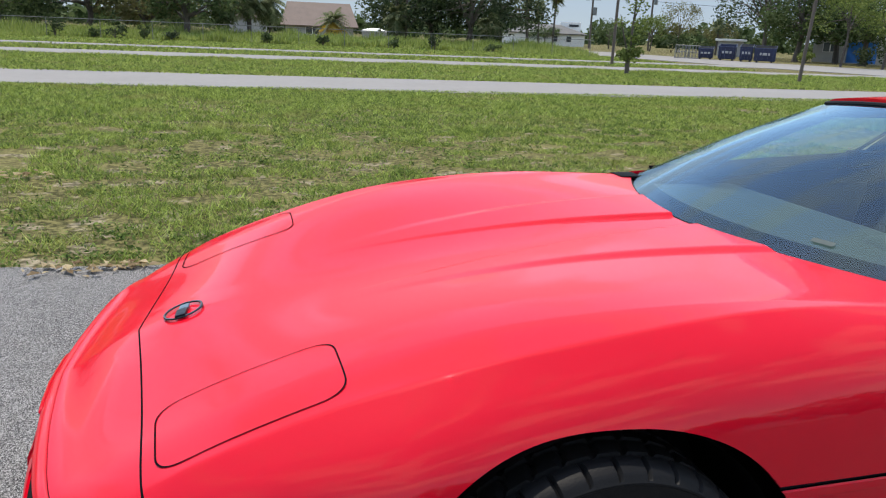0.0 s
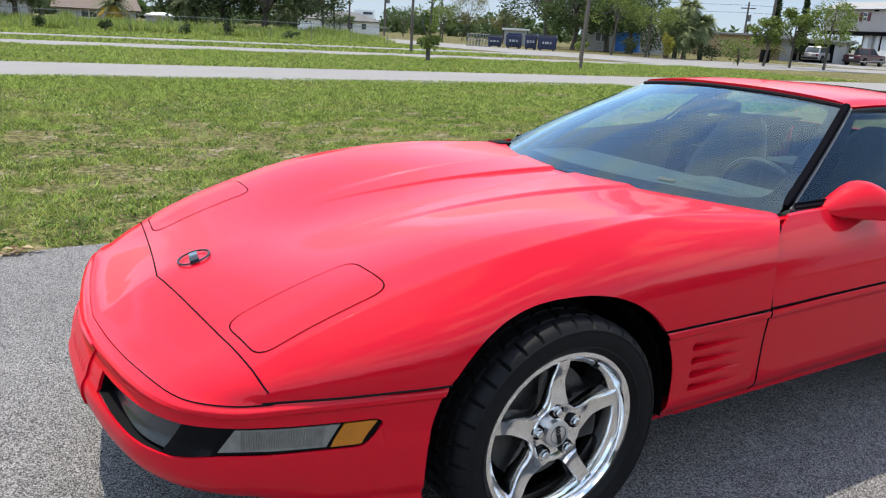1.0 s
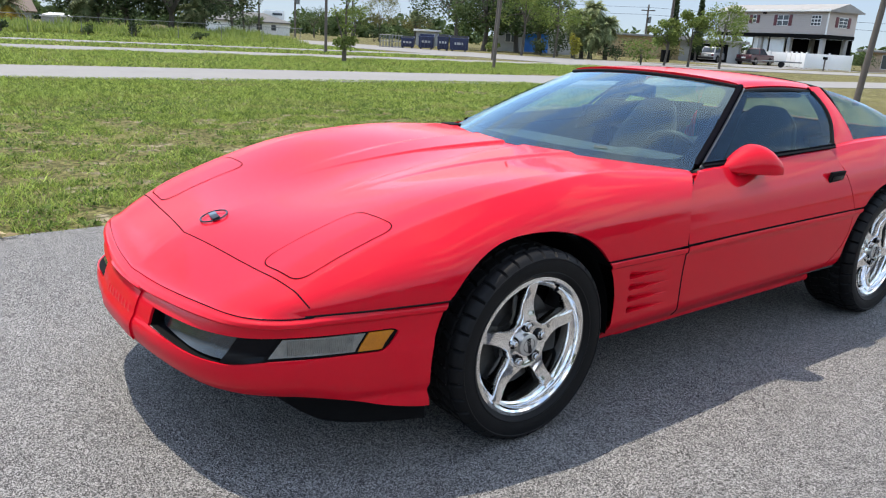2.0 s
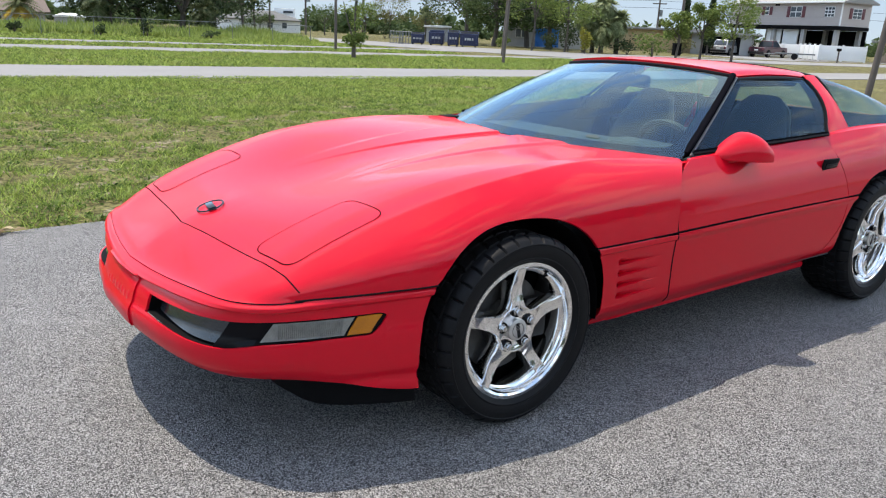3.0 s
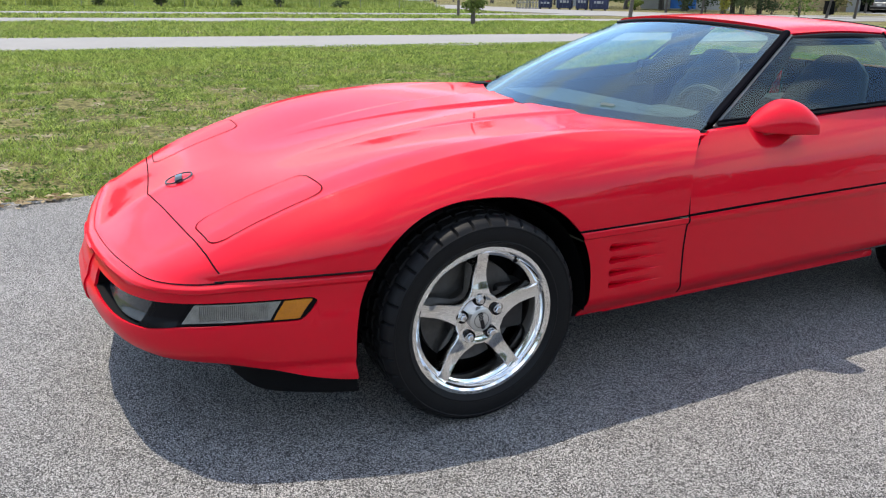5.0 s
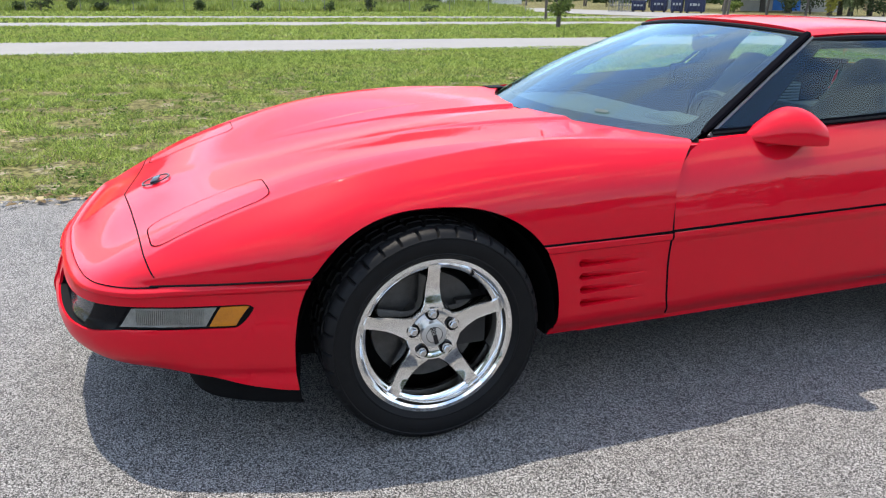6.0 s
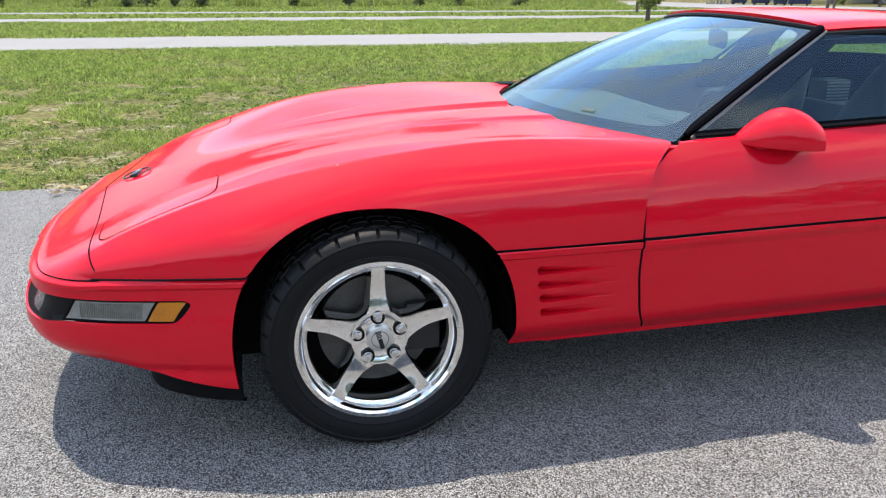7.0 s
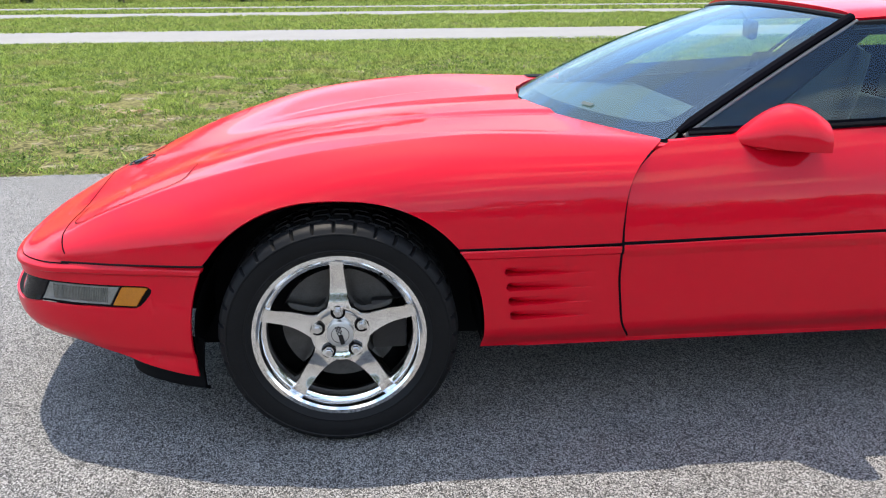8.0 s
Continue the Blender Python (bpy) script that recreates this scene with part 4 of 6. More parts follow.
def roof_point(u, v):
    y = (0.515 + 0.018 * v) * u
    x0 = TOPX - 0.075 * (1 - u * u) + 0.018
    x = x0 + (ROOF_END + 0.02 * (1 - u * u) - x0) * v
    z = 1.128 + 0.032 * (1 - abs(u) ** 2.4) + 0.018 * math.sin(math.pi * (0.15 + 0.7 * v)) - 0.014 * max(0, abs(u) - 0.94) / 0.06
    return (x, y, z)


roof = part("roof_panel", sheet([[roof_point(-1 + 2 * i / 40, j / 20) for j in range(21)] for i in range(41)]), RED, car, "red lift-off roof panel")
thicken(roof, 0.02)
for side in (-1, 1):
    part("roof_side_seal", tube([Vector(roof_point(side, k / 10)) + Vector((0, side * 0.004, -0.020)) for k in range(11)], 0.013, 8), BLACK_TRIM, car, "black roof side seal")
    # roll hoop
    rows = []
    for k in range(15):
        t = k / 14
        y = 0.533 + (0.765 - 0.533) * t + 0.030 * math.sin(math.pi * t)
        z = 1.128 + (0.868 - 1.128) * t
        xf = 2.085 - 0.155 * (t ** 1.5) + 0.02 * t
        xr = xf + 0.105 + 0.14 * t ** 2
        rows.append([(xf, side * (y - 0.03), z - 0.005), (xf, side * y, z), (xf + 0.3 * (xr - xf), side * (y + 0.004), z + 0.003), (xr, side * (y - 0.002), z + 0.002), (xr, side * (y - 0.035), z - 0.005)])
    thicken(part("roll_hoop_side", sheet(rows), RED, car, "red roof hoop behind the door glass"), 0.01)
    # door glass
    rows = []
    for k in range(13):
        t = k / 12
        z = 0.836 + (1.105 - 0.836) * t
        e = ws_point(side, max(0, (z - 0.82) / 0.30))
        x0 = e.x + 0.03
        tt = 1 - (z - 0.868) / (1.128 - 0.868)
        x1 = 2.085 - 0.155 * max(0, tt) ** 1.5 + 0.02 * tt
        y0 = abs(e.y) + 0.016
        y1 = 0.533 + (0.765 - 0.533) * tt + 0.03 * math.sin(math.pi * max(0, min(1, tt))) - 0.008
        rows.append([(x0 + (x1 - x0) * i / 16, side * (y0 + (y1 - y0) * i / 16 + 0.004 * math.sin(math.pi * i / 16)), z + 0.042 * (1 - t) * i / 16) for i in range(17)])
    part("door_glass", sheet(rows), SIDE_GLASS, car, "tinted door window")
    cap = [[(p[0], p[1] + side * 0.010, p[2] - 0.004), (p[0], p[1] + side * 0.004, p[2] + 0.016), (p[0], p[1] - side * 0.05, p[2] + 0.002), (p[0], p[1] - side * 0.085, p[2] - 0.03)] for p in rows[0]]
    part("door_top_lining", sheet(cap), PRINT, car, "black capping inside the door window")
    part("window_seal", tube([(p[0], p[1] + side * 0.004, p[2] + 0.002) for p in rows[0]], 0.007, 6), BLACK_TRIM, car)
    part("rear_window_seal", tube([(r[-1][0], r[-1][1] + side * 0.002, r[-1][2]) for r in rows], 0.008, 6), BLACK_TRIM, car)
bm = sheet([[(2.088 + 0.018 * (1 - abs(u)) + d, (0.533) * u, 1.146 + 0.030 * (1 - abs(u) ** 2.4) - 0.014 * max(0, abs(u) - 0.94) / 0.06 - 0.02 * (d > 0.1) - (0.012)) for d in (0.0, 0.05, 0.105)] for u in [-1 + i / 12 for i in range(25)]])
thicken(part("roll_hoop_top", bm, RED, car), 0.02)
# hatch glass wrapping down the sides
rows = []
for j in range(21):
    v = j / 20
    row = []
    for i in range(41):
        u = -1 + 2 * i / 40
        x = 2.20 + 0.86 * v
        top = 1.158 - 0.28 * v ** 1.5
        side_z = 1.118 - 0.235 * v ** 1.25
        wid = 0.54 + 0.12 * math.sin(v * math.pi * 0.62)
        low = 0.885
        a = abs(u)
        if a < 0.7:
            y = wid * a / 0.7
            z = top + (side_z - top) * (a / 0.7) ** 2.4
        else:
            k = (a - 0.7) / 0.3
            y = wid + (0.735 - wid) * k ** 0.8
            z = side_z + (low - side_z) * k
        row.append((x + 0.006 * max(0, (a - 0.7) / 0.3) * (1 - v), math.copysign(y, u), z))
    rows.append(row)
hatch = part("hatch_glass", sheet(rows), SIDE_GLASS, car, "tinted wraparound hatch glass")
part("hatch_frame", tube(rows[0], 0.010, 6), BLACK_TRIM, car)
for side in (0, -1):
    part("hatch_side_seal", tube([r[side] for r in rows], 0.010, 6), BLACK_TRIM, car)

# black underbody, wheel wells and air dam
for lo, hi in (((-0.84, -0.60, 0.31), (-0.40, 0.60, 0.48)), ((-0.45, -0.55, 0.17), (0.45, 0.55, 0.60)), ((0.42, -0.72, 0.20), (2.02, 0.72, 0.30)), ((2.0, -0.56, 0.20), (2.9, 0.56, 0.62)), ((2.86, -0.76, 0.26), (3.38, 0.76, 0.62))):
    part("underbody_section", boxed(lo, hi, 0.02), BLACK_PLASTIC, car)
for cx in (0.0, 2.443):
    for side in (-1, 1):
        rows = []
        for k in range(33):
            a = math.pi * (-0.025 + 1.05 * k / 32)
            rows.append([(cx + 0.392 * math.cos(a), side * y, 0.31 + 0.392 * math.sin(a)) for y in (0.50, 0.7, 0.828)])
        inner = sheet(rows)
        part("wheel_well", inner, BLACK_PLASTIC, car, "black wheel-well liner")
        part("well_back", boxed((cx - 0.42, min(side * 0.50, side * 0.49), 0.2), (cx + 0.42, max(side * 0.50, side * 0.49), 0.70)), BLACK_PLASTIC, car)
rows = []
for k in range(61):
    y = -0.805 + 1.61 * k / 60
    x = lerp([(0.0, -0.70), (0.4, -0.69), (0.55, -0.665), (0.63, -0.63), (0.72, -0.55), (0.78, -0.46), (0.805, -0.39)], abs(y))
    low = 0.125 + 0.025 * step(0.6, 0.8, abs(y))
    rows.append([(x + 0.012, y * 0.99, 0.31), (x + 0.004, y, 0.22), (x + 0.006, y * 0.998, low + 0.01), (x + 0.014, y * 0.985, low)])
thicken(part("air_dam", sheet(rows), BLACK_PLASTIC, car, "black plastic air dam"), 0.01)


# wheels
def tyre_mesh():
    n, rows = 360, []
    prof = [(0.232, 0.104), (0.240, 0.113), (0.249, 0.1185), (0.251, 0.1212), (0.2545, 0.1220), (0.2565, 0.1208), (0.268, 0.1243), (0.285, 0.1262), (0.297, 0.1250), (0.299, 0.1270), (0.3025, 0.1265), (0.305, 0.1238), (0.311, 0.1205), (0.318, 0.113), (0.3215, 0.103)]
    tread = [0.095, 0.086, 0.079, 0.077, 0.069, 0.067, 0.050, 0.036, 0.028, 0.026, 0.018, 0.016, 0.0]
    full = prof + [(0.325, t) for t in tread]
    full = full + [(r, -w) for r, w in reversed(full[:-1])]
    for i in range(n):
        a = 2 * math.pi * i / n
        row = []
        for r, w in full:
            q = abs(w)
            rr = r
            if r > 0.30:
                if 0.068 < q < 0.078 or 0.017 < q < 0.027:
                    rr -= 0.007
                skew = int(round(i - q * 60)) % 10
                if q > 0.078 and r > 0.305 and i % 10 == 0:
                    rr -= 0.009
                elif q < 0.068 and skew in (0, 1):
                    rr -= 0.008
            row.append((rr * math.cos(a), -w, rr * math.sin(a)))
        rows.append(row)
    return sheet(rows, close_u=True)


def spoke_mesh():
    """One broad tapered spoke pointing up, its face towards -y."""
    rows = []
    for k in range(17):
        t = k / 16
        r = 0.070 + (0.214 - 0.070) * t
        half = lerp([(0.04, 0.050), (0.070, 0.0405), (0.083, 0.0345), (0.1, 0.0295), (0.125, 0.0258), (0.16, 0.0228), (0.195, 0.0208), (0.207, 0.0215), (0.215, 0.024)], r)
        face = -0.0835 + 0.013 * math.sin(math.pi * min(1, t * 1.05)) ** 2 - 0.004 * t
        edge = face + 0.004
        row = [(-half - 0.004, face + 0.045, r), (-half, edge + 0.003, r), (-half * 0.86, face, r), (-half * 0.3, face + 0.002, r), (half * 0.3, face + 0.002, r), (half * 0.86, face, r), (half, edge + 0.003, r), (half + 0.004, face + 0.045, r)]
        rows.append(row)
    bm = sheet(rows)
    bmesh.ops.holes_fill(bm, edges=[e for e in bm.edges if e.is_boundary])
    return bm


def wheel(parent):
    """A wheel about its own centre, outer face towards -y."""
    w = new("wheel")
    w.parent = parent
    tagged(w, "polished five-spoke alloy wheel with a wide black tyre")
    part("tyre", tyre_mesh(), RUBBER, w, "black low-profile tyre with grooved tread", sharp=25)
    lip = [(0.196, 0.06), (0.197, -0.02), (0.198, -0.068), (0.201, -0.077), (0.207, -0.081), (0.212, -0.083), (0.2155, -0.088), (0.2185, -0.104), (0.225, -0.1095), (0.2365, -0.1085), (0.2385, -0.100), (0.234, -0.095)]
    part("rim", lathe(lip, 96), CHROME, w, "polished stepped rim lip", sharp=30)
    base = spoke_mesh()
    me = bpy.data.meshes.new("spoke")
    bmesh.ops.recalc_face_normals(base, faces=base.faces)
    base.to_mesh(me)
    base.free()
    me.materials.append(CHROME)
    me.polygons.foreach_set("use_smooth", [True] * len(me.polygons))
    me.set_sharp_from_angle(angle=radians(35))
    for k in range(5):
        s = new("spoke", me)
        s.parent = w
        s.matrix_basis = pose(0, 0, 0, 0, 72 * k, 0)
    hub = lathe([(0.0, -0.078), (0.034, -0.078), (0.037, -0.0745), (0.050, -0.0735), (0.066, -0.0775), (0.076, -0.0838), (0.080, -0.0838), (0.0835, -0.079), (0.086, -0.05)], 60)
    part("hub", hub, CHROME, w)
    part("centre_cap", lathe([(0.0, -0.0925), (0.033, -0.0915), (0.0375, -0.089), (0.0385, -0.07)], 40), OFFWHITE, w, "silver centre cap with black flag motif")
    ring = lathe([(0.0232, -0.0915), (0.0234, -0.0928), (0.0246, -0.0928), (0.0248, -0.0915)], 36)
    part("cap_ring", ring, EMBLEM_DARK, w)
    tilt = Matrix.Rotation(radians(-14), 4, "Y")
    part("cap_flag", boxed((-0.0062, -0.0946, -0.029), (0.0062, -0.0918, 0.001), 0.0006, tilt), EMBLEM_DARK, w)
    checks = [boxed((-0.0078 + 0.0039 * a, -0.0942, 0.003 + 0.0047 * b), (-0.0078 + 0.0039 * (a + 1), -0.0918, 0.003 + 0.0047 * (b + 1)), 0.0, tilt) for a in range(4) for b in range(5) if (a + b) % 2 == 0]
    part("cap_checks", join(*checks), EMBLEM_DARK, w)
    # pockets are coloured black to give the shade round the recessed nuts
    pocket = lathe([(0.0, -0.0800), (0.0168, -0.0800), (0.0172, -0.0832), (0.0196, -0.0836), (0.0204, -0.072)], 24)
    nut = join(lathe([(0.0, -0.0955), (0.0090, -0.095), (0.0112, -0.0925), (0.0116, -0.079)], 6), lathe([(0.0132, -0.079), (0.0132, -0.0825), (0.010, -0.083)], 14))
    meshes = {}
    for name, bm, mat in (("lug_pocket", pocket, BLACK_GLOSS), ("lug_nut", nut, NUT)):
        meshes[name] = bpy.data.meshes.new(name)
        bm.to_mesh(meshes[name])
        bm.free()
        meshes[name].materials.append(mat)
    for k in range(5):
        a = radians(90 + 3 + 72 * k)
        for name in meshes:
            o = new(name, meshes[name])
            o.parent = w
            o.matrix_basis = pose(0.0630 * math.cos(a), 0, 0.0630 * math.sin(a))
    disc = lathe([(0.05, -0.035), (0.085, -0.035), (0.088, -0.010), (0.165, -0.010), (0.166, 0.014), (0.06, 0.014)], 56)
    part("brake_disc", disc, BRAKE, w, "worn steel brake disc")
    cal = boxed((0.085, -0.035, -0.075), (0.185, 0.04, 0.075), 0.012)
    part("brake_caliper", cal, DARK_METAL, w)
    # black backing closes the wheel, its colour giving the darkness behind the spokes
    backing = lathe([(0.205, 0.02), (0.200, 0.06), (0.0, 0.065)], 40)
    part("wheel_backing", backing, BLACK_PLASTIC, w)
    part("valve_stem", tube([(0.112, -0.075, 0.165), (0.118, -0.088, 0.172)], 0.004, 6), BLACK_TRIM, w)
    return w


fl = wheel(car)
fl.matrix_basis = pose(0, -0.748, 0.3235)
for x, y, turn, spin in ((2.443, -0.765, 0, 27), (0, 0.748, 180, 40), (2.443, 0.765, 180, 11)):
    copy_thing(fl, pose(x, y, 0.3235, 0, 0, turn) @ pose(0, 0, 0, 0, spin, 0))


# cabin
part("cabin_floor", boxed((0.95, -0.70, 0.28), (2.15, 0.70, 0.32)), DASH, car)
for side in (-1, 1):
    rows = []
    for i in range(25):
        x = 0.96 + 1.09 * i / 24
        rows.append([(x, side * (upper_y(x, z) - 0.05 - 0.02 * step(0.5, 0.6, z) + 0.02 * step(0.74, 0.82, z) + (0.020 if z > 0.8 else 0)), z + (0.010 if z > 0.8 else -0.006)) for z in (0.30, 0.5, 0.56, 0.62, 0.72, lerp(BELT, x) - 0.01, lerp(BELT, x))])
    thicken(part("door_card", sheet(rows), DASH, car, "dark grey door lining"), 0.015)
dash = boxed((0.98, -0.68, 0.52), (1.30, 0.68, 0.80), 0.05, segments=4)
part("dashboard", join(dash, boxed((0.74, -0.64, 0.70), (1.12, 0.64, 0.806), 0.03), boxed((1.08, -0.56, 0.74), (1.24, -0.18, 0.825), 0.035, segments=3)), DASH, car, "dark grey dashboard")
for k in range(6):
    part("dash_vent", boxed((1.298, -0.655 + 0.018 * k, 0.70), (1.304, -0.645 + 0.018 * k, 0.76)), BLACK_PLASTIC, car)
part("console", boxed((1.25, -0.13, 0.30), (2.1, 0.13, 0.58), 0.03, segments=3), DASH, car)
wheel_m = Matrix.Translation((1.345, -0.36, 0.735)) @ Matrix.Rotation(radians(-112), 4, "Y")
rim = tube([(0.185 * math.cos(2 * math.pi * k / 40), 0.185 * math.sin(2 * math.pi * k / 40), 0) for k in range(40)], 0.0145, 8, closed=True)
sw = join(rim, boxed((-0.05, -0.07, -0.03), (0.05, 0.07, 0.0), 0.02), boxed((-0.02, -0.18, -0.012), (0.02, 0.18, 0.004), 0.006), boxed((-0.18, -0.02, -0.012), (0.0, 0.02, 0.004), 0.006))
bmesh.ops.transform(sw, matrix=wheel_m, verts=sw.verts)
part("steering_wheel", sw, LEATHER, car, "black leather steering wheel")
part("steering_column", tube([(1.12, -0.36, 0.64), (1.34, -0.36, 0.735)], 0.04, 10), DASH, car)
for y, drop in ((-0.38, 0.0), (0.31, 0.025)):
    seat = new("seat")
    seat.parent = car
    tagged(seat, "dark grey leather bucket seat with tall back")
    part("cushion", boxed((1.40, y - 0.25, 0.34), (1.92, y + 0.25, 0.50), 0.06, segments=4), LEATHER, seat)
    rows = []
    for k in range(15):
        t = k / 14
        half = (0.222 - 0.03 * t - (0.060 if y < 0 else 0.085) * max(0, t - 0.62) / 0.38) if t < 0.97 else 0.100
        cx, cz = 1.84 + 0.24 * t, 0.46 - drop + 0.532 * t
        th = 0.075 - 0.03 * t
        ring = []
        for q in range(20):
            a = 2 * math.pi * q / 20
            c, s_ = math.cos(a), math.sin(a)
            ring.append((cx + th * math.copysign(abs(s_) ** 0.7, s_) - 0.03 * abs(c) ** 4, y + half * math.copysign(abs(c) ** 0.6, c), cz - 0.03 * s_))
        rows.append(ring)
    bm = sheet(rows, close_v=True)
    bmesh.ops.holes_fill(bm, edges=[e for e in bm.edges if e.is_boundary])
    part("backrest", bm, LEATHER, seat, sharp=50)
rv = Matrix.Translation((1.47, -0.02, 1.065)) @ Matrix.Rotation(radians(-20), 4, "Z")
part("rear_view_mirror", boxed((-0.02, -0.105, -0.033), (0.012, 0.105, 0.033), 0.015, rv), BLACK_PLASTIC, car)
part("mirror_stalk", tube([(1.47, -0.02, 1.08), (1.43, 0, 1.135)], 0.01, 6), BLACK_PLASTIC, car)
part("headliner", sheet([[tuple(Vector(roof_point(-0.97 + 1.94 * i / 20, j / 10)) - Vector((0, 0, 0.026))) for j in range(11)] for i in range(21)]), BLACK_PLASTIC, car)
part("cargo_floor", boxed((2.12, -0.66, 0.66), (3.05, 0.66, 0.70), 0.02), DASH, car)
part("deck_lining", boxed((2.97, -0.67, 0.60), (2.995, 0.67, 0.905), 0.006), PRINT, car)
part("bulkhead", boxed((2.12, -0.70, 0.30), (2.16, 0.70, 0.78), 0.01), DASH, car)
for side in (-1, 1):
    rows = [[(x, side * (quarter_y(x, z) - 0.06 - (0.035 if z > 0.8 else 0)), z + (0.045 if z > 0.81 else 0)) for z in (0.56, 0.66, 0.75, 0.801, lerp(RK, x) - 0.002)] for x in [1.84 + i * 0.1 for i in range(13)]]
    part("cargo_lining", sheet(rows), PRINT, car)
    rows = []
    for k in range(12):
        t = 1.03 * k / 11
        y = 0.533 + (0.765 - 0.533) * t + 0.030 * math.sin(math.pi * min(1, t)) - 0.046
        z = 1.128 + (0.868 - 1.128) * t
        xf = 2.085 - 0.155 * (t ** 1.5) + 0.02 * t
        rows.append([(xf - 0.007, side * (y + 0.049), z - 0.002), (xf - 0.012, side * (y + 0.030), z - 0.008), (xf - 0.002, side * y, z - 0.010), (xf + 0.115 + 0.14 * t * t, side * (y - 0.004), z - 0.010), (xf + 0.118 + 0.14 * t * t, side * (y + 0.02), z - 0.012)])
    part("hoop_lining", sheet(rows), PRINT, car)

for side in (-1, 1):
    part("belt_corner_lining", boxed((1.87, min(side * 0.68, side * 0.738), 0.84), (2.10, max(side * 0.68, side * 0.738), 0.915), 0.01), PRINT, car)

# slatted speaker grille in the far cabin lining
grille = part("speaker_grille", boxed((2.525, 0.62, 0.702), (2.668, 0.75, 0.805), 0.004), DASH, car, "grey slatted speaker grille")
for k in range(6):
    part("slat", boxed((2.532, 0.612, 0.708 + 0.016 * k), (2.660, 0.625, 0.717 + 0.016 * k), 0.002), material("grille_grey", (0.16, 0.165, 0.17), 0.5, vary=0.2, scale=20) if k == 0 else bpy.data.materials["grille_grey"], grille)


# ---- surroundings ----
def leafy(name, base, other, rough=0.7):
    """Foliage whose colour changes from clump to clump and that lets light through."""
    m = bpy.data.materials.new(name)
    m.use_nodes = True
    nt = m.node_tree
    p = nt.nodes["Principled BSDF"]
    geo, ramp, tr, mix = (nt.nodes.new("ShaderNode" + k) for k in ("NewGeometry", "Mix", "BsdfTranslucent", "MixShader"))
    ramp.data_type = "RGBA"
    ramp.inputs[6].default_value, ramp.inputs[7].default_value = (*base, 1), (*other, 1)
    nt.links.new(geo.outputs["Random Per Island"], ramp.inputs[0])
    nt.links.new(ramp.outputs[2], p.inputs["Base Color"])
    nt.links.new(ramp.outputs[2], tr.inputs["Color"])
    p.inputs["Roughness"].default_value = rough
    p.inputs["Specular IOR Level"].default_value = 0.2
    mix.inputs[0].default_value = 0.4
    nt.links.new(p.outputs[0], mix.inputs[1])
    nt.links.new(tr.outputs[0], mix.inputs[2])
    nt.links.new(mix.outputs[0], nt.nodes["Material Output"].inputs["Surface"])
    return m


LEAF_DARK = leafy("dark_leaves", (0.016, 0.032, 0.011), (0.072, 0.098, 0.045))
LEAF_MID = leafy("mid_leaves", (0.030, 0.055, 0.016), (0.105, 0.142, 0.055))
LEAF_LIGHT = leafy("light_leaves", (0.075, 0.115, 0.025), (0.19, 0.235, 0.065))
LEAF_YELLOW = leafy("yellow_leaves", (0.16, 0.17, 0.03), (0.30, 0.27, 0.05))
LEAF_BROWN = leafy("dry_leaves", (0.13, 0.11, 0.05), (0.15, 0.16, 0.06))
FROND = leafy("palm_fronds", (0.07, 0.10, 0.035), (0.20, 0.22, 0.11))
FROND_PALE = leafy("pale_fronds", (0.10, 0.14, 0.05), (0.33, 0.36, 0.19))
FROND_OLD = leafy("old_fronds", (0.42, 0.27, 0.04), (0.58, 0.43, 0.09))
BARK = material("bark", (0.10, 0.085, 0.07), 0.9, vary=0.4, scale=4, bump=0.5, bump_scale=20)
WEATHERED = material("weathered_timber", (0.12, 0.10, 0.085), 0.9, vary=0.3, scale=3, bump=0.3, bump_scale=30)
WEED = leafy("tall_weeds", (0.13, 0.19, 0.035), (0.36, 0.42, 0.12))

rng = random.Random(7)
TURF_LEAF = leafy("turf_blades", (0.045, 0.095, 0.012), (0.42, 0.52, 0.12), 0.6)
tn = TURF_LEAF.node_tree
tco, tno, trg, tmx = (tn.nodes.new("ShaderNode" + k) for k in ("TexCoord", "TexNoise", "MapRange", "Mix"))
tno.inputs["Scale"].default_value, tno.inputs["Detail"].default_value = 4.5, 8
trg.inputs[1].default_value, trg.inputs[2].default_value = 0.46, 0.62
tmx.data_type, tmx.blend_type = "RGBA", "MULTIPLY"
tmx.inputs[7].default_value = (0.50, 0.56, 0.46, 1)
tn.links.new(tco.outputs["Object"], tno.inputs["Vector"])
tn.links.new(tno.outputs["Fac"], trg.inputs[0])
tn.links.new(trg.outputs[0], tmx.inputs[0])
tdn, tdr, tdm = (tn.nodes.new("ShaderNode" + k) for k in ("TexNoise", "MapRange", "Mix"))
tdn.inputs["Scale"].default_value, tdn.inputs["Detail"].default_value = 0.8, 7
tdr.inputs[1].default_value, tdr.inputs[2].default_value, tdr.inputs[4].default_value = 0.52, 0.68, 0.45
tdm.data_type = "RGBA"
tdm.inputs[7].default_value = (0.36, 0.30, 0.13, 1)
tn.links.new(tco.outputs["Object"], tdn.inputs["Vector"])
tn.links.new(tdn.outputs["Fac"], tdr.inputs[0])
tn.links.new(tdr.outputs[0], tdm.inputs[0])
base_mix = tn.nodes["Mix"]
for link in list(base_mix.outputs[2].links):
    tn.links.new(tmx.outputs[2], link.to_socket)
tn.links.new(base_mix.outputs[2], tdm.inputs[6])
tn.links.new(tdm.outputs[2], tmx.inputs[6])
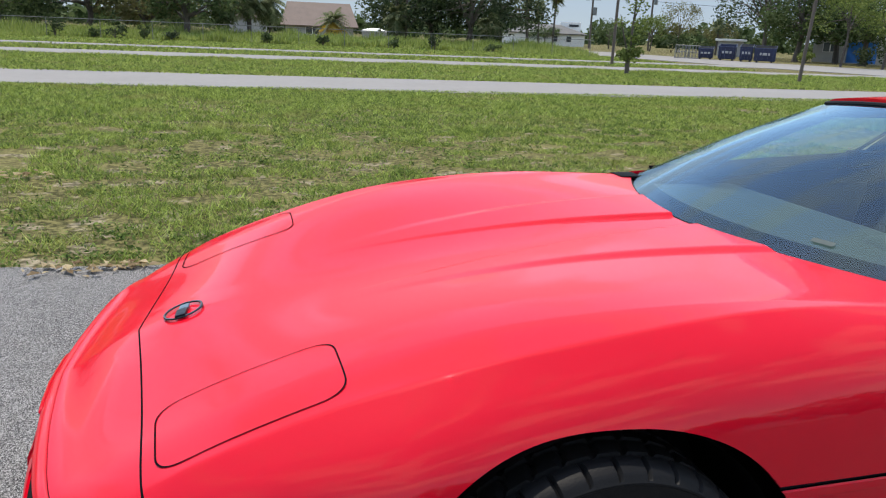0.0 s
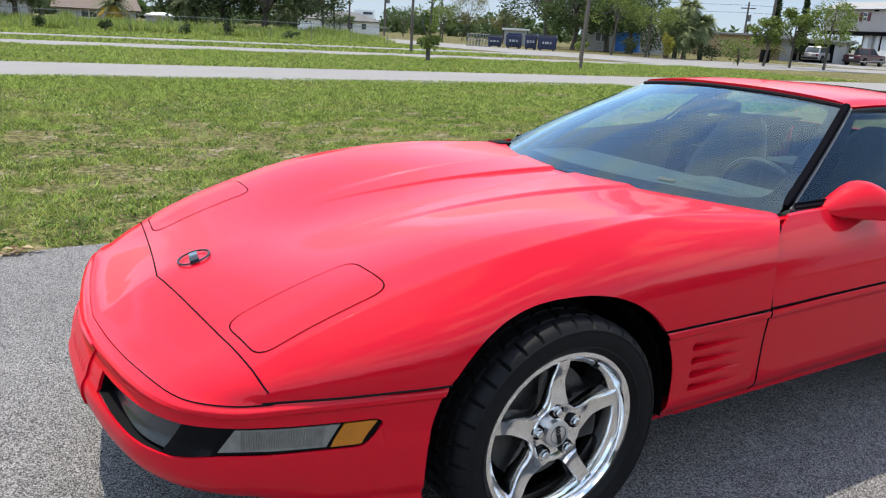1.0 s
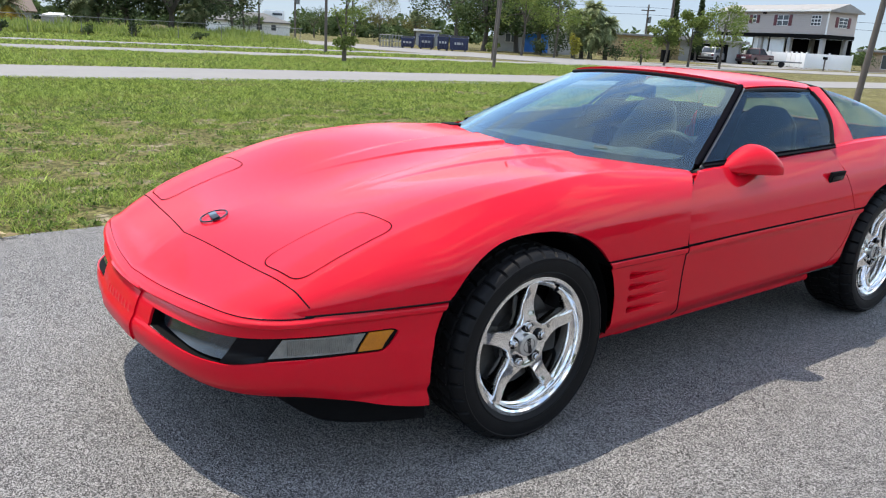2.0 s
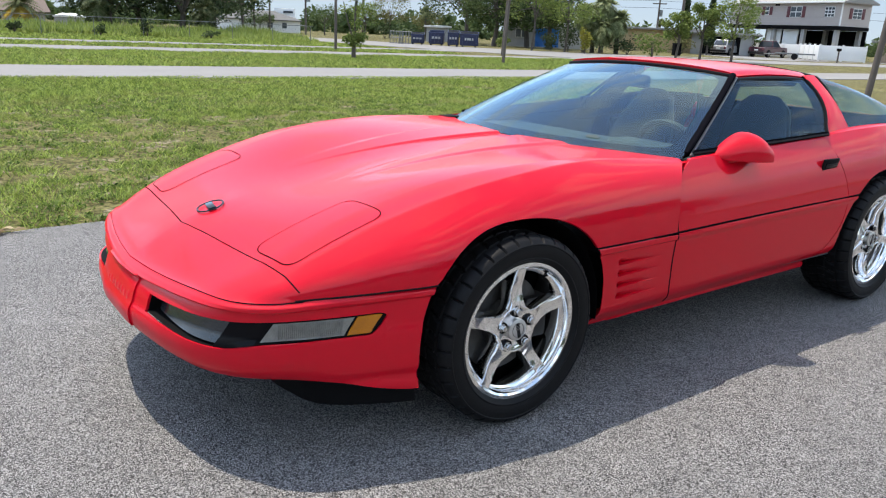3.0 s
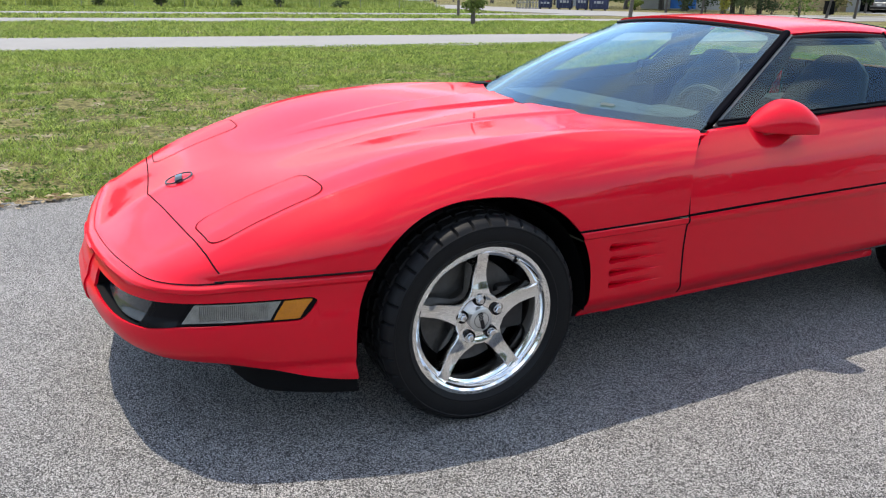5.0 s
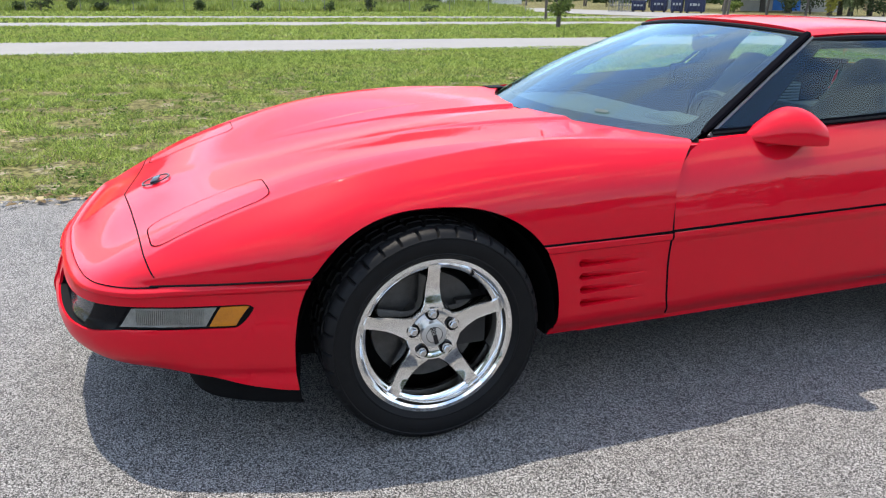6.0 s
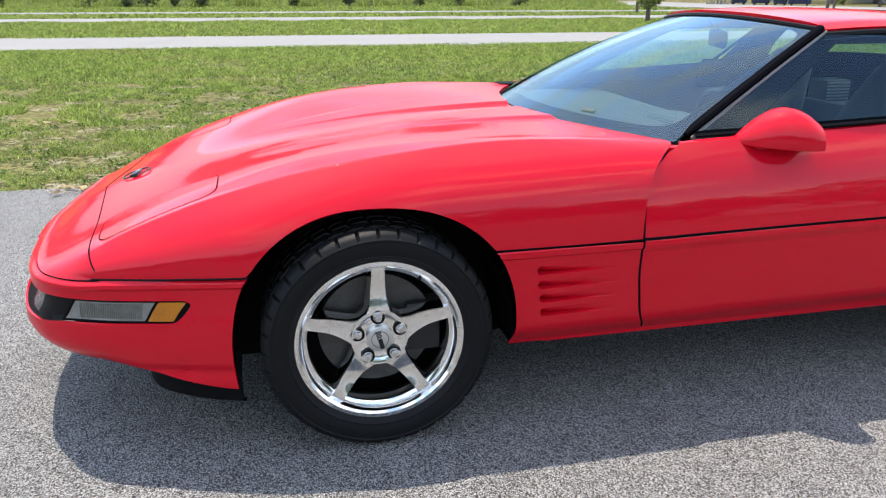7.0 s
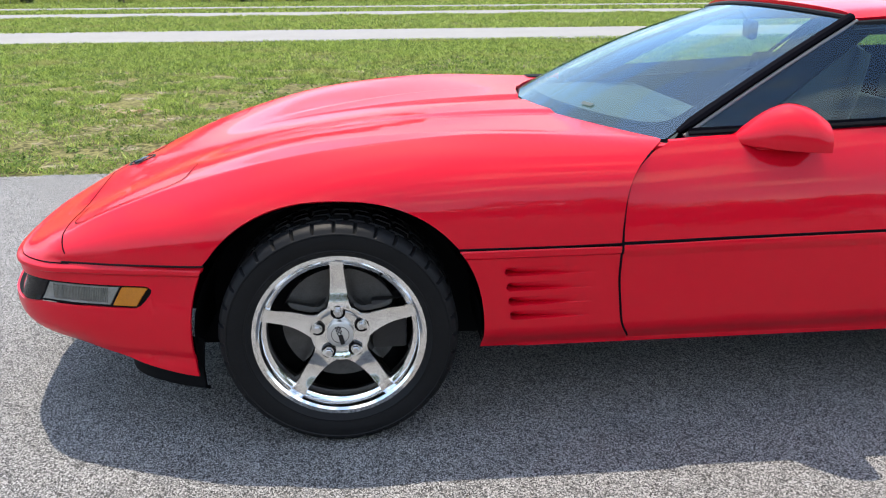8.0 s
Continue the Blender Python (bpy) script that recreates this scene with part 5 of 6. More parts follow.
for x0, x1, y0, y1, count, h0, h1, w, seed in ((-5.5, 7.5, 2.38, 8.4, 210000, 0.02, 0.055, 0.0036, 1), (-9, 15, 8.2, 14.9, 170000, 0.03, 0.065, 0.0058, 2), (-16, 34, 18.7, 28.4, 150000, 0.04, 0.10, 0.009, 3), (-40, 26, 32.1, 50.4, 110000, 0.05, 0.12, 0.018, 4)):
    me = blades("grass", x0, x1, y0, y1, count, h0, h1, w, seed)
    me.materials.append(TURF_LEAF)
    tagged(new("grass", me), "short patchy green turf of the lawn", "grass", "", "stuff")


def cloud(bm_verts, faces, centre, radius, count, size, squash=0.8, r=rng):
    """Add small leaf cards round a centre."""
    for _ in range(count):
        d = Vector((r.gauss(0, 1), r.gauss(0, 1), r.gauss(0, 1))).normalized() * radius * r.random() ** 0.45
        c = Vector(centre) + Vector((d.x, d.y, d.z * squash))
        a = Vector((r.gauss(0, 1), r.gauss(0, 1), r.gauss(0, 0.7))).normalized()
        b = a.cross(Vector((r.gauss(0, 1), r.gauss(0, 1), r.gauss(0, 1)))).normalized()
        s = size * r.uniform(0.6, 1.3)
        k = len(bm_verts)
        bm_verts.extend([c - a * s, c + b * s * 0.45, c + a * s, c - b * s * 0.45])
        faces.append((k, k + 1, k + 2, k + 3))


CLOVER = leafy("broad_leaf_weeds", (0.028, 0.058, 0.013), (0.21, 0.30, 0.07))
verts, faces = [], []
for _ in range(2800):
    c = (rng.uniform(-5.0, 6.5), 2.55 + 7.5 * rng.random() ** 1.3, 0.0)
    if noise.noise((c[0] * 0.7, c[1] * 0.9, 40)) > -0.1:
        cloud(verts, faces, c, rng.uniform(0.05, 0.16), rng.randint(8, 22), rng.uniform(0.010, 0.020), 0.25)
me = bpy.data.meshes.new("lawn_weeds")
me.from_pydata([tuple(v) for v in verts], [], faces)
me.materials.append(CLOVER)
tagged(new("lawn_weeds", me), "low broad-leaved weeds scattered in the turf", "weeds", "", "stuff")


def mesh_part(name, verts, faces, mat, parent=None, label=""):
    me = bpy.data.meshes.new(name)
    me.from_pydata([tuple(v) for v in verts], [], faces)
    me.materials.append(mat)
    ob = new(name, me)
    if parent:
        ob.parent = parent
    if label:
        tagged(ob, label)
    return ob


def tree(at, height, spread, mat, label, clear=0.3, trunk=0.18, leaves=1800, size=0.22, clumps=22, name="tree", category="tree", lean=0.0, group=""):
    t = thing(name, label, category, group, (*at, 0))
    r = random.Random(int(at[0] * 31 + at[1] * 17))
    limbs = []
    top = Vector((lean * height, 0, height * 0.72))
    trunk_pts = [Vector((0, 0, -0.1)), Vector((0.04 * height * r.uniform(-1, 1), 0.03 * height * r.uniform(-1, 1), height * clear)), top]
    limbs.append(tube(trunk_pts, [trunk, trunk * 0.75, trunk * 0.25], 7))
    verts, faces = [], []
    for i in range(clumps):
        a = 2 * math.pi * i / clumps * 2.4 + r.uniform(-0.4, 0.4)
        h = height * (clear + (1 - clear) * (0.12 + 0.80 * r.random()))
        q = (h / height - clear) / (1 - clear)
        rad = spread * (0.35 + 0.65 * math.sin(math.pi * min(1, max(0.08, q * 0.9 + 0.1)))) * r.uniform(0.45, 0.95)
        c = Vector((math.cos(a) * rad + lean * h, math.sin(a) * rad, h))
        if i % 2 == 0:
            limbs.append(tube([trunk_pts[1].lerp(top, r.random() * 0.6), trunk_pts[1].lerp(c, 0.6) + Vector((0, 0, 0.1 * height)), c], [trunk * 0.45, trunk * 0.25, trunk * 0.08], 5))
        cloud(verts, faces, c, spread * r.uniform(0.28, 0.46), leaves // clumps, size, 0.75, r)
    part("trunk", join(*limbs), BARK, t)
    mesh_part("crown", verts, faces, mat, t)
    return t


def shrub(at, height, spread, mat, label, count=500, size=0.12, name="bush", group=""):
    t = thing(name, label, "bush", group, (*at, 0))
    r = random.Random(int(at[0] * 13 + at[1] * 29))
    verts, faces = [], []
    for i in range(9):
        c = Vector((r.uniform(-0.6, 0.6) * spread, r.uniform(-0.6, 0.6) * spread, height * r.uniform(0.3, 0.8)))
        cloud(verts, faces, c, spread * 0.5, count // 9, size, height / spread * 0.55, r)
    stems = [tube([(0, 0, -0.05), (r.uniform(-0.3, 0.3) * spread, r.uniform(-0.3, 0.3) * spread, height * 0.6)], [0.03, 0.012], 5) for _ in range(5)]
    for stem in stems:
        part("stem", stem, BARK, t)
    mesh_part("foliage", verts, faces, mat, t)
    return t


def frond_faces(verts, faces, base, a, pitch, length, droop, width, leaflets=12):
    """A drooping frond with leaflets along its spine."""
    d = Vector((math.cos(a), math.sin(a), 0))
    side = Vector((-math.sin(a), math.cos(a), 0))
    prev = None
    for k in range(leaflets + 1):
        t = k / leaflets
        out = length * t
        p = base + d * out * math.cos(pitch) + Vector((0, 0, out * math.sin(pitch) - droop * length * t * t))
        if prev is not None:
            for sgn in (-1, 1):
                w = width * math.sin(math.pi * (0.12 + 0.85 * t)) * sgn
                n = len(verts)
                tip = p + side * w + d * 0.25 * abs(w) + Vector((0, 0, -0.45 * abs(w)))
                verts.extend([prev, p, tip])
                faces.append((n, n + 1, n + 2))
        prev = p


def palm(at, height, length, label, mat=None, fronds=34, trunk=0.16, skirt=0, skirt_mat=None, width=0.5, group=""):
    t = thing("palm_tree", label, "palm tree", group, (*at, 0))
    r = random.Random(int(at[0] * 37 + at[1] * 11))
    bend = r.uniform(-0.05, 0.05) * height
    part("trunk", tube([(0, 0, -0.1), (bend, 0, height * 0.5), (bend * 1.5, 0, height)], [trunk, trunk * 0.8, trunk * 0.75], 8), BARK, t)
    head = Vector((bend * 1.5, 0, height))
    verts, faces = [], []
    for i in range(fronds):
        frond_faces(verts, faces, head, r.uniform(0, 6.28), r.uniform(-0.35, 1.25), length * r.uniform(0.75, 1.1), r.uniform(0.35, 0.7), width, 10)
    mesh_part("crown", verts, faces, mat or FROND, t)
    if skirt:
        verts, faces = [], []
        for i in range(skirt):
            frond_faces(verts, faces, head - Vector((0, 0, r.uniform(0, 0.5))), r.uniform(0, 6.28), r.uniform(-1.3, -0.1), length * r.uniform(0.6, 0.95), r.uniform(0.3, 0.6), width, 8)
        mesh_part("skirt", verts, faces, skirt_mat or LEAF_BROWN, t, "dry hanging fronds")
    return t


# trees behind the fence and along the lanes
FENCE_TREES = (
        (-44, 60, 8, 5.5, LEAF_DARK, "dense dark green broadleaf tree behind the fence"),
        (-34, 64, 9, 6, LEAF_DARK, "dense dark green broadleaf tree behind the fence"),
        (-24, 60, 8, 5.5, LEAF_MID, "dense mid-green broadleaf tree behind the fence"),
        (-16.5, 62, 7.5, 5, LEAF_MID, "bushy mid-green tree over tall weeds"),
        (-11, 65, 8.5, 5, LEAF_DARK, "dense dark green broadleaf tree behind the fence"),
        (-6.5, 63, 6.5, 3.5, LEAF_BROWN, "brownish half-dry tree behind the fence"),
        (-3.3, 58, 7.5, 3.8, LEAF_MID, "leafy tree with a thick dark trunk"),
        (14.2, 63, 8.5, 4.6, LEAF_DARK, "dense dark green tree over tall weeds"),
        (17.0, 65, 9.5, 4.8, LEAF_DARK, "dense dark green tree over tall weeds"),
        (19.2, 61.5, 10, 5.2, LEAF_DARK, "tall dark tree with a thick trunk"),
        (23.5, 66, 10, 4.5, LEAF_DARK, "dark overhanging tree beyond the fence"))
LANE_TREES = (
        (46.3, 88, 3.5, 2.4, LEAF_MID, "round green tree beside a white house"),
        (40, 94, 2.2, 2, LEAF_MID, "round green tree beside a white house"),
        (47.5, 80, 3.8, 2.4, LEAF_LIGHT, "yellow-green leafy tree by the lane"),
        (50.5, 79, 5.4, 2.8, LEAF_BROWN, "tall sparse brownish-green tree"),
        (55.5, 78, 3.5, 2.0, LEAF_BROWN, "tall sparse brownish-green tree"),
        (52.0, 65.5, 10.5, 5.6, LEAF_DARK, "large dark oak behind the dumpsters"),
        (57.5, 63, 9, 4.5, LEAF_DARK, "large dark oak behind the dumpsters"),
        (47.5, 55.5, 7.5, 3.6, LEAF_MID, "mid-green tree beside the dumpsters"),
        (50.5, 54, 8, 3.6, LEAF_MID, "mid-green tree beside the dumpsters"),
        (41.3, 43.4, 5.8, 2.6, LEAF_LIGHT, "light yellow-green tree on several thin trunks"),
        (43.4, 41.8, 6.2, 2.7, LEAF_LIGHT, "light yellow-green tree on several thin trunks"),
        (49.5, 50, 7.2, 3.2, LEAF_MID, "green tree in front of a mobile home"),
        (46.9, 31.6, 3.9, 1.4, LEAF_LIGHT, "small sparse light green street tree"),
        (47.8, 29.6, 4.4, 1.9, LEAF_LIGHT, "small sparse light green street tree"),
        (45.4, 32.6, 3.3, 1.2, LEAF_LIGHT, "small sparse light green street tree"))
for x, y, h, s, m, lab in FENCE_TREES + LANE_TREES:
    h = h * 0.72 if x < 25 else h
    small = h < 6.3 and x > 25
    tree((x, y), h, s, m, lab, 0.34 if small else 0.2, 0.10 if small else 0.28, 2600 if small else 5200, 0.10 if small else 0.17, 18 if small else 30, group="trees round the open ground")
for x, y, h in ((67.5, 48.4, 6.3), (68.9, 46.3, 6.1)):
    t = thing("conifer", "narrow dark green column-shaped conifer", "tree", "dark conifers", (x, y, 0))
    verts, faces = [], []
    for k in range(46):
        zz = 1.0 + (h - 1.0) * k / 45
        cloud(verts, faces, (0, 0, zz), 0.85 * (1 - 0.75 * k / 45), 24, 0.2, 0.5)
    part("trunk", tube([(0, 0, -0.1), (0, 0, h * 0.9)], [0.14, 0.03], 6), BARK, t)
    mesh_part("crown", verts, faces, LEAF_DARK, t)

# palms
for x, y, h, l in ((29.0, 72.5, 4.6, 1.3), (30.1, 72.2, 4.2, 1.2), (31.4, 71.6, 5.0, 1.25), (50.9, 72.0, 3.4, 1.1), (28.0, 70, 5.4, 1.4), (96, 74, 4.0, 1.0)):
    palm((x, y), h, l, "slender palm with a round grey-green head", fronds=40, trunk=0.12, skirt=10, width=0.35, group="slender palms")
palm((8.6, 67.5), 1.9, 2.15, "squat palm with yellowed lower fronds", fronds=30, trunk=0.3, skirt=34, skirt_mat=FROND_OLD, width=0.4)
for x, y, h, l in ((46.9, 43.0, 3.4, 1.45), (48.3, 42.4, 4.1, 1.5), (49.1, 41.4, 2.9, 1.45), (47.6, 41.8, 2.2, 1.4), (47.9, 43.0, 2.9, 1.45)):
    palm((x, y), h, l, "thick clump palm with grey hanging fronds", fronds=80, trunk=0.2, skirt=110, mat=FROND_PALE, skirt_mat=FROND_PALE, width=0.36, group="palm clump")
for x, y, h in ((-0.6, 60.0, 2.9), (1.2, 60.8, 3.3), (2.9, 61.8, 3.0), (13.0, 61.5, 2.6), (20.8, 60.6, 2.2)):
    palm((x, y), h, 1.7, "bushy fan palm behind the fence", fronds=50, trunk=0.2, skirt=44, skirt_mat=FROND, width=0.5, group="fan palms behind the fence")

# bushes
for x, y, h, s, m, lab in (
        (21.6, 60.6, 2.2, 1.8, LEAF_MID, "round green bush behind the fence"), (42.0, 32.0, 1.9, 1.25, LEAF_LIGHT, "bright green roadside bush"),
        (46.4, 46.4, 1.5, 1.0, LEAF_DARK, "dark green bush in a garden"), (46.0, 44.0, 2.4, 1.1, LEAF_DARK, "tall dark green bush in a garden"),
        (42.7, 39.0, 1.9, 0.6, LEAF_YELLOW, "small bush with yellow leaves"), (49.2, 40.3, 1.6, 1.6, LEAF_DARK, "dark bush below the palms"),
        (44.3, 50.5, 0.9, 0.9, LEAF_LIGHT, "low spiky green garden plant"), (48.5, 77, 1.6, 1.6, LEAF_DARK, "dark bush by the lane"),
        (52, 76, 1.5, 1.8, LEAF_DARK, "dark bush by the lane"), (60.0, 43.0, 1.7, 1.1, LEAF_BROWN, "dry reddish garden bush"),
        (82.0, 35.0, 2.2, 1.8, LEAF_MID, "green bush beside the stilt house"), (75.5, 47.0, 2.2, 2.5, LEAF_MID, "green bush under the stilt house")):
    shrub((x, y), h, s, m, lab)
for k, (x, h, s) in enumerate(((-10.6, 1.3, 0.7), (-8.4, 0.6, 0.5), (-7.2, 1.0, 0.9), (-5.5, 1.1, 0.4), (-3.9, 0.6, 0.6), (2.0, 0.7, 0.4), (5.6, 0.7, 0.5), (10.4, 0.7, 0.5), (13.3, 1.1, 0.45), (-16, 0.9, 0.6), (-22, 0.8, 0.5), (17.5, 0.5, 0.7))):
    shrub((x, 50.2), h, s, LEAF_MID if k % 2 else LEAF_DARK, "vine-grown clump along the wire fence", 260, 0.10, group="clumps along the fence")

# tall weeds behind the fence
verts, faces = [], []
for _ in range(45000):
    x, y = rng.uniform(-62, 26), 50.5 + 9.5 * rng.random() ** 1.3
    h = rng.uniform(0.06, 0.32) + 0.8 * max(0, noise.noise((x * 0.6, y * 0.5, 2))) + (y - 50.5) * 0.06
    a, w = rng.uniform(0, 6.28), rng.uniform(0.03, 0.09)
    k = len(verts)
    lx, ly = rng.gauss(0, 0.18), rng.gauss(0, 0.18)
    verts.extend([(x - w * math.cos(a), y - w * math.sin(a), -0.02), (x + w * math.cos(a), y + w * math.sin(a), -0.02), (x + lx, y + ly, h)])
    faces.append((k, k + 1, k + 2))
tagged(mesh_part("weeds", verts, faces, WEED), "tall rank green weeds behind the fence", "weeds", "", "stuff")

# wire fence
GALV = material("galvanised_wire", (0.20, 0.21, 0.21), 0.5, 0.7, vary=0.2, scale=5)
fence = thing("wire_fence", "low grey chain-link fence with a top rail", "fence", "", (0, 0, 0))
FENCE_Y = 50.0
for k in range(30):
    x = -62 + 3.0 * k
    part("post", tube([(x, FENCE_Y, -0.1), (x, FENCE_Y, 1.12)], 0.02, 6), GALV, fence)
part("top_rail", tube([(-62, FENCE_Y, 1.1), (25.2, FENCE_Y, 1.1)], 0.022, 6), GALV, fence)
part("side_rail", tube([(25.2, FENCE_Y, 1.1), (31.5, 66.0, 1.1)], 0.022, 6), GALV, fence)
verts, faces = [], []
for k in range(435):
    x = -62 + 0.2 * k
    for s in (-1, 1):
        n = len(verts)
        verts.extend([(x, FENCE_Y, 0.03), (x + 0.004, FENCE_Y, 0.03), (x + 0.004 + s * 0.55, FENCE_Y, 1.09), (x + s * 0.55, FENCE_Y, 1.09)])
        faces.append((n, n + 1, n + 2, n + 3))
tagged(mesh_part("mesh", verts, faces, GALV, fence), kind="stuff")

# poles
def pole(at, height, radius, label, lean=(0, 0), arm=False, mat=WEATHERED):
    p = thing("utility_pole", label, "pole", "poles", (*at, 0))
    part("shaft", tube([(0, 0, -0.2), (lean[0] * 0.5, lean[1] * 0.5, height / 2), (lean[0], lean[1], height)], [radius, radius * 0.9, radius * 0.78], 10), mat, p)
    if arm:
        part("cross_arm", boxed((-1.0, -0.06, height - 0.9), (1.0, 0.06, height - 0.75), 0.01, pose(0, 0, 0, 0, 0, -60)), mat, p)
        part("transformer", tube([(0.25, -0.25, height - 2.6), (0.25, -0.25, height - 1.7)], 0.22, 10), GALV, p)
    return p


pole((20.5, 22.9), 4.7, 0.070, "weathered round timber pole in the grass", (0.35, 0.1))
pole((28.2, 31.9), 5.6, 0.07, "weathered round timber pole in the grass", (0.5, 0.2))
pole((18.7, 34.6), 7.0, 0.08, "weathered round timber pole in the grass")
pole((20.95, 7.68), 5.2, 0.095, "thick weathered timber pole in the lawn", (0.35, -0.25))
pole((55.0, 39.6), 8.5, 0.13, "weathered timber pole beside a dark bin", (0.1, 0))
pole((41.3, 83.4), 6.4, 0.13, "timber power pole with a cross arm", arm=True)
pole((92.7, 71.8), 7.2, 0.15, "timber power pole with a cross arm", arm=True)
pole((49.6, 84.0), 8.0, 0.13, "timber power pole with a cross arm", arm=True)
wires = thing("power_lines", "thin dark overhead power lines between poles", "cable")
for z in (6.2, 5.2):
    pts = [Vector((49.6, 84, z + 0.6)).lerp(Vector((92.7, 71.8, z + 0.6)), k / 20) - Vector((0, 0, 0.5 * math.sin(math.pi * k / 20))) for k in range(21)]
    part("line", tube(pts, 0.018, 4), BLACK_TRIM, wires)
    pts = [Vector((92.7, 71.8, z + 0.6)).lerp(Vector((135, 20, z + 0.2)), k / 20) - Vector((0, 0, 0.5 * math.sin(math.pi * k / 20))) for k in range(21)]
    part("line", tube(pts, 0.018, 4), BLACK_TRIM, wires)

# sapling in the verge
sap = thing("sapling", "young tree with a leafy base and tall thin stems", "tree", "", (14.45, 25.3, 0))
part("trunk", join(tube([(0, 0, -0.1), (0.0, 0, 0.45), (0.03, 0, 0.9)], [0.10, 0.09, 0.06], 8), tube([(0.03, 0, 0.6), (-0.25, 0.05, 1.4), (-0.45, 0.1, 2.2)], [0.04, 0.03, 0.012], 6), tube([(0.03, 0, 0.7), (0.08, 0.0, 2.2), (0.12, 0, 3.7)], [0.05, 0.035, 0.012], 6), tube([(0.08, 0, 2.0), (0.35, 0, 2.8), (0.5, 0.1, 3.3)], [0.025, 0.018, 0.008], 5)), BARK, sap)
verts, faces = [], []
for c, rad, cnt in (((0.05, 0, 0.72), 0.42, 420), ((0.38, 0, 0.85), 0.28, 150), ((-0.25, 0, 0.75), 0.25, 120), ((0.12, 0, 1.3), 0.35, 90), ((0.3, 0, 1.9), 0.5, 90), ((0.12, 0, 2.5), 0.5, 110), ((0.35, 0, 3.1), 0.55, 190), ((-0.3, 0, 3.0), 0.45, 130), ((0.1, 0, 3.6), 0.5, 170), ((-0.4, 0.1, 1.9), 0.3, 40)):
    cloud(verts, faces, c, rad, cnt, 0.075, 0.8)
mesh_part("crown", verts, faces, LEAF_LIGHT, sap)

# dry leaves at the asphalt's edge
LITTER = leafy("dry_litter", (0.16, 0.10, 0.05), (0.55, 0.45, 0.28), 0.8)
for cx, cy, count, rad in ((-1.18, 2.42, 30, 0.06), (-1.40, 2.37, 22, 0.11), (-2.27, 5.08, 30, 0.12)):
    r = random.Random(int(cx * 100))
    verts, faces = [], []
    for _ in range(count):
        c = Vector((cx + r.gauss(0, rad), cy + r.gauss(0, rad * 0.45), 0.006 + 0.02 * r.random()))
        a, s = r.uniform(0, 6.28), r.uniform(0.02, 0.055)
        d, e = Vector((math.cos(a), math.sin(a), 0)), Vector((-math.sin(a), math.cos(a), 0))
        k = len(verts)
        curl = Vector((0, 0, s * r.uniform(0.1, 0.6)))
        verts.extend([c - d * s, c - d * 0.2 * s + e * s * 0.45 + curl, c + d * s + curl * 0.5, c - d * 0.2 * s - e * s * 0.45 + curl])
        faces.extend([(k, k + 1, k + 2), (k, k + 2, k + 3)])
    tagged(mesh_part("leaf_litter", verts, faces, LITTER), "small heap of dry brown leaves on the ground", "leaves", "", "stuff")

# far woods that close the horizon
verts, faces = [], []
r = random.Random(3)
for k in range(420):
    a = radians(-62 + 150 * (k + r.random()) / 420)
    d = r.uniform(125, 190)
    h = r.uniform(1.8, 4.0) + 1.6 * noise.noise((a * 9, 0, 1))
    c = Vector((d * math.sin(a), d * math.cos(a), h * 0.5))
    for q in range(3):
        cloud(verts, faces, c + Vector((r.uniform(-2, 2), r.uniform(-2, 2), h * 0.28 * (q - 1))), h * 0.5, 26, 0.7, 0.8, r)
tagged(mesh_part("far_woods", verts, faces, LEAF_MID), "distant line of green trees on the horizon", "woods", "", "stuff")

# sky low over the horizon, far behind everything
haze = bpy.data.materials.new("low_sky")
haze.use_nodes = True
hn = haze.node_tree
em = hn.nodes.new("ShaderNodeEmission")
hn.nodes.remove(hn.nodes["Principled BSDF"])
tc, sp, rp = hn.nodes.new("ShaderNodeTexCoord"), hn.nodes.new("ShaderNodeSeparateXYZ"), hn.nodes.new("ShaderNodeValToRGB")
mr = hn.nodes.new("ShaderNodeMapRange")
mr.inputs[2].default_value = 160.0
hn.links.new(tc.outputs["Object"], sp.inputs[0])
hn.links.new(sp.outputs[2], mr.inputs[0])
hn.links.new(mr.outputs[0], rp.inputs[0])
rp.color_ramp.elements[0].color = (0.36, 0.46, 0.56, 1)
rp.color_ramp.elements[1].color = (0.80, 0.92, 1.05, 1)
mid_sky = rp.color_ramp.elements.new(0.42)
mid_sky.color = (0.30, 0.42, 0.60, 1)
hn.links.new(rp.outputs[0], em.inputs[0])
em.inputs[1].default_value = 0.60
hn.links.new(em.outputs[0], hn.nodes["Material Output"].inputs["Surface"])
rows = [[(850 * math.sin(radians(a)), 850 * math.cos(radians(a)), z) for z in (-4, 20, 60, 110, 160)] for a in range(-180, 181, 5)]
tagged(part("backdrop", sheet(rows), haze, None), "pale blue summer sky low over the horizon", "sky", "", "structure")


# ---- buildings, bins and cars in the distance ----
SIDING = material("taupe_siding", (0.42, 0.37, 0.34), 0.7, vary=0.1, scale=1.0)
WHITE = material("white_paint", (0.72, 0.72, 0.70), 0.6, vary=0.08, scale=1.5)
ROOF_PALE = material("pale_roof", (0.27, 0.26, 0.245), 0.8, vary=0.15, scale=1.2)
ROOF_GREY = material("grey_roof", (0.15, 0.15, 0.145), 0.9, vary=0.2, scale=1.2, spec=0.1)
ROOF_BROWN = material("brown_shingles", (0.17, 0.13, 0.11), 0.9, vary=0.25, scale=1.5)
TAN = material("tan_stucco", (0.40, 0.29, 0.16), 0.8, vary=0.15, scale=1.5)
PEACH = material("peach_stucco", (0.50, 0.36, 0.27), 0.8, vary=0.12, scale=1.5)
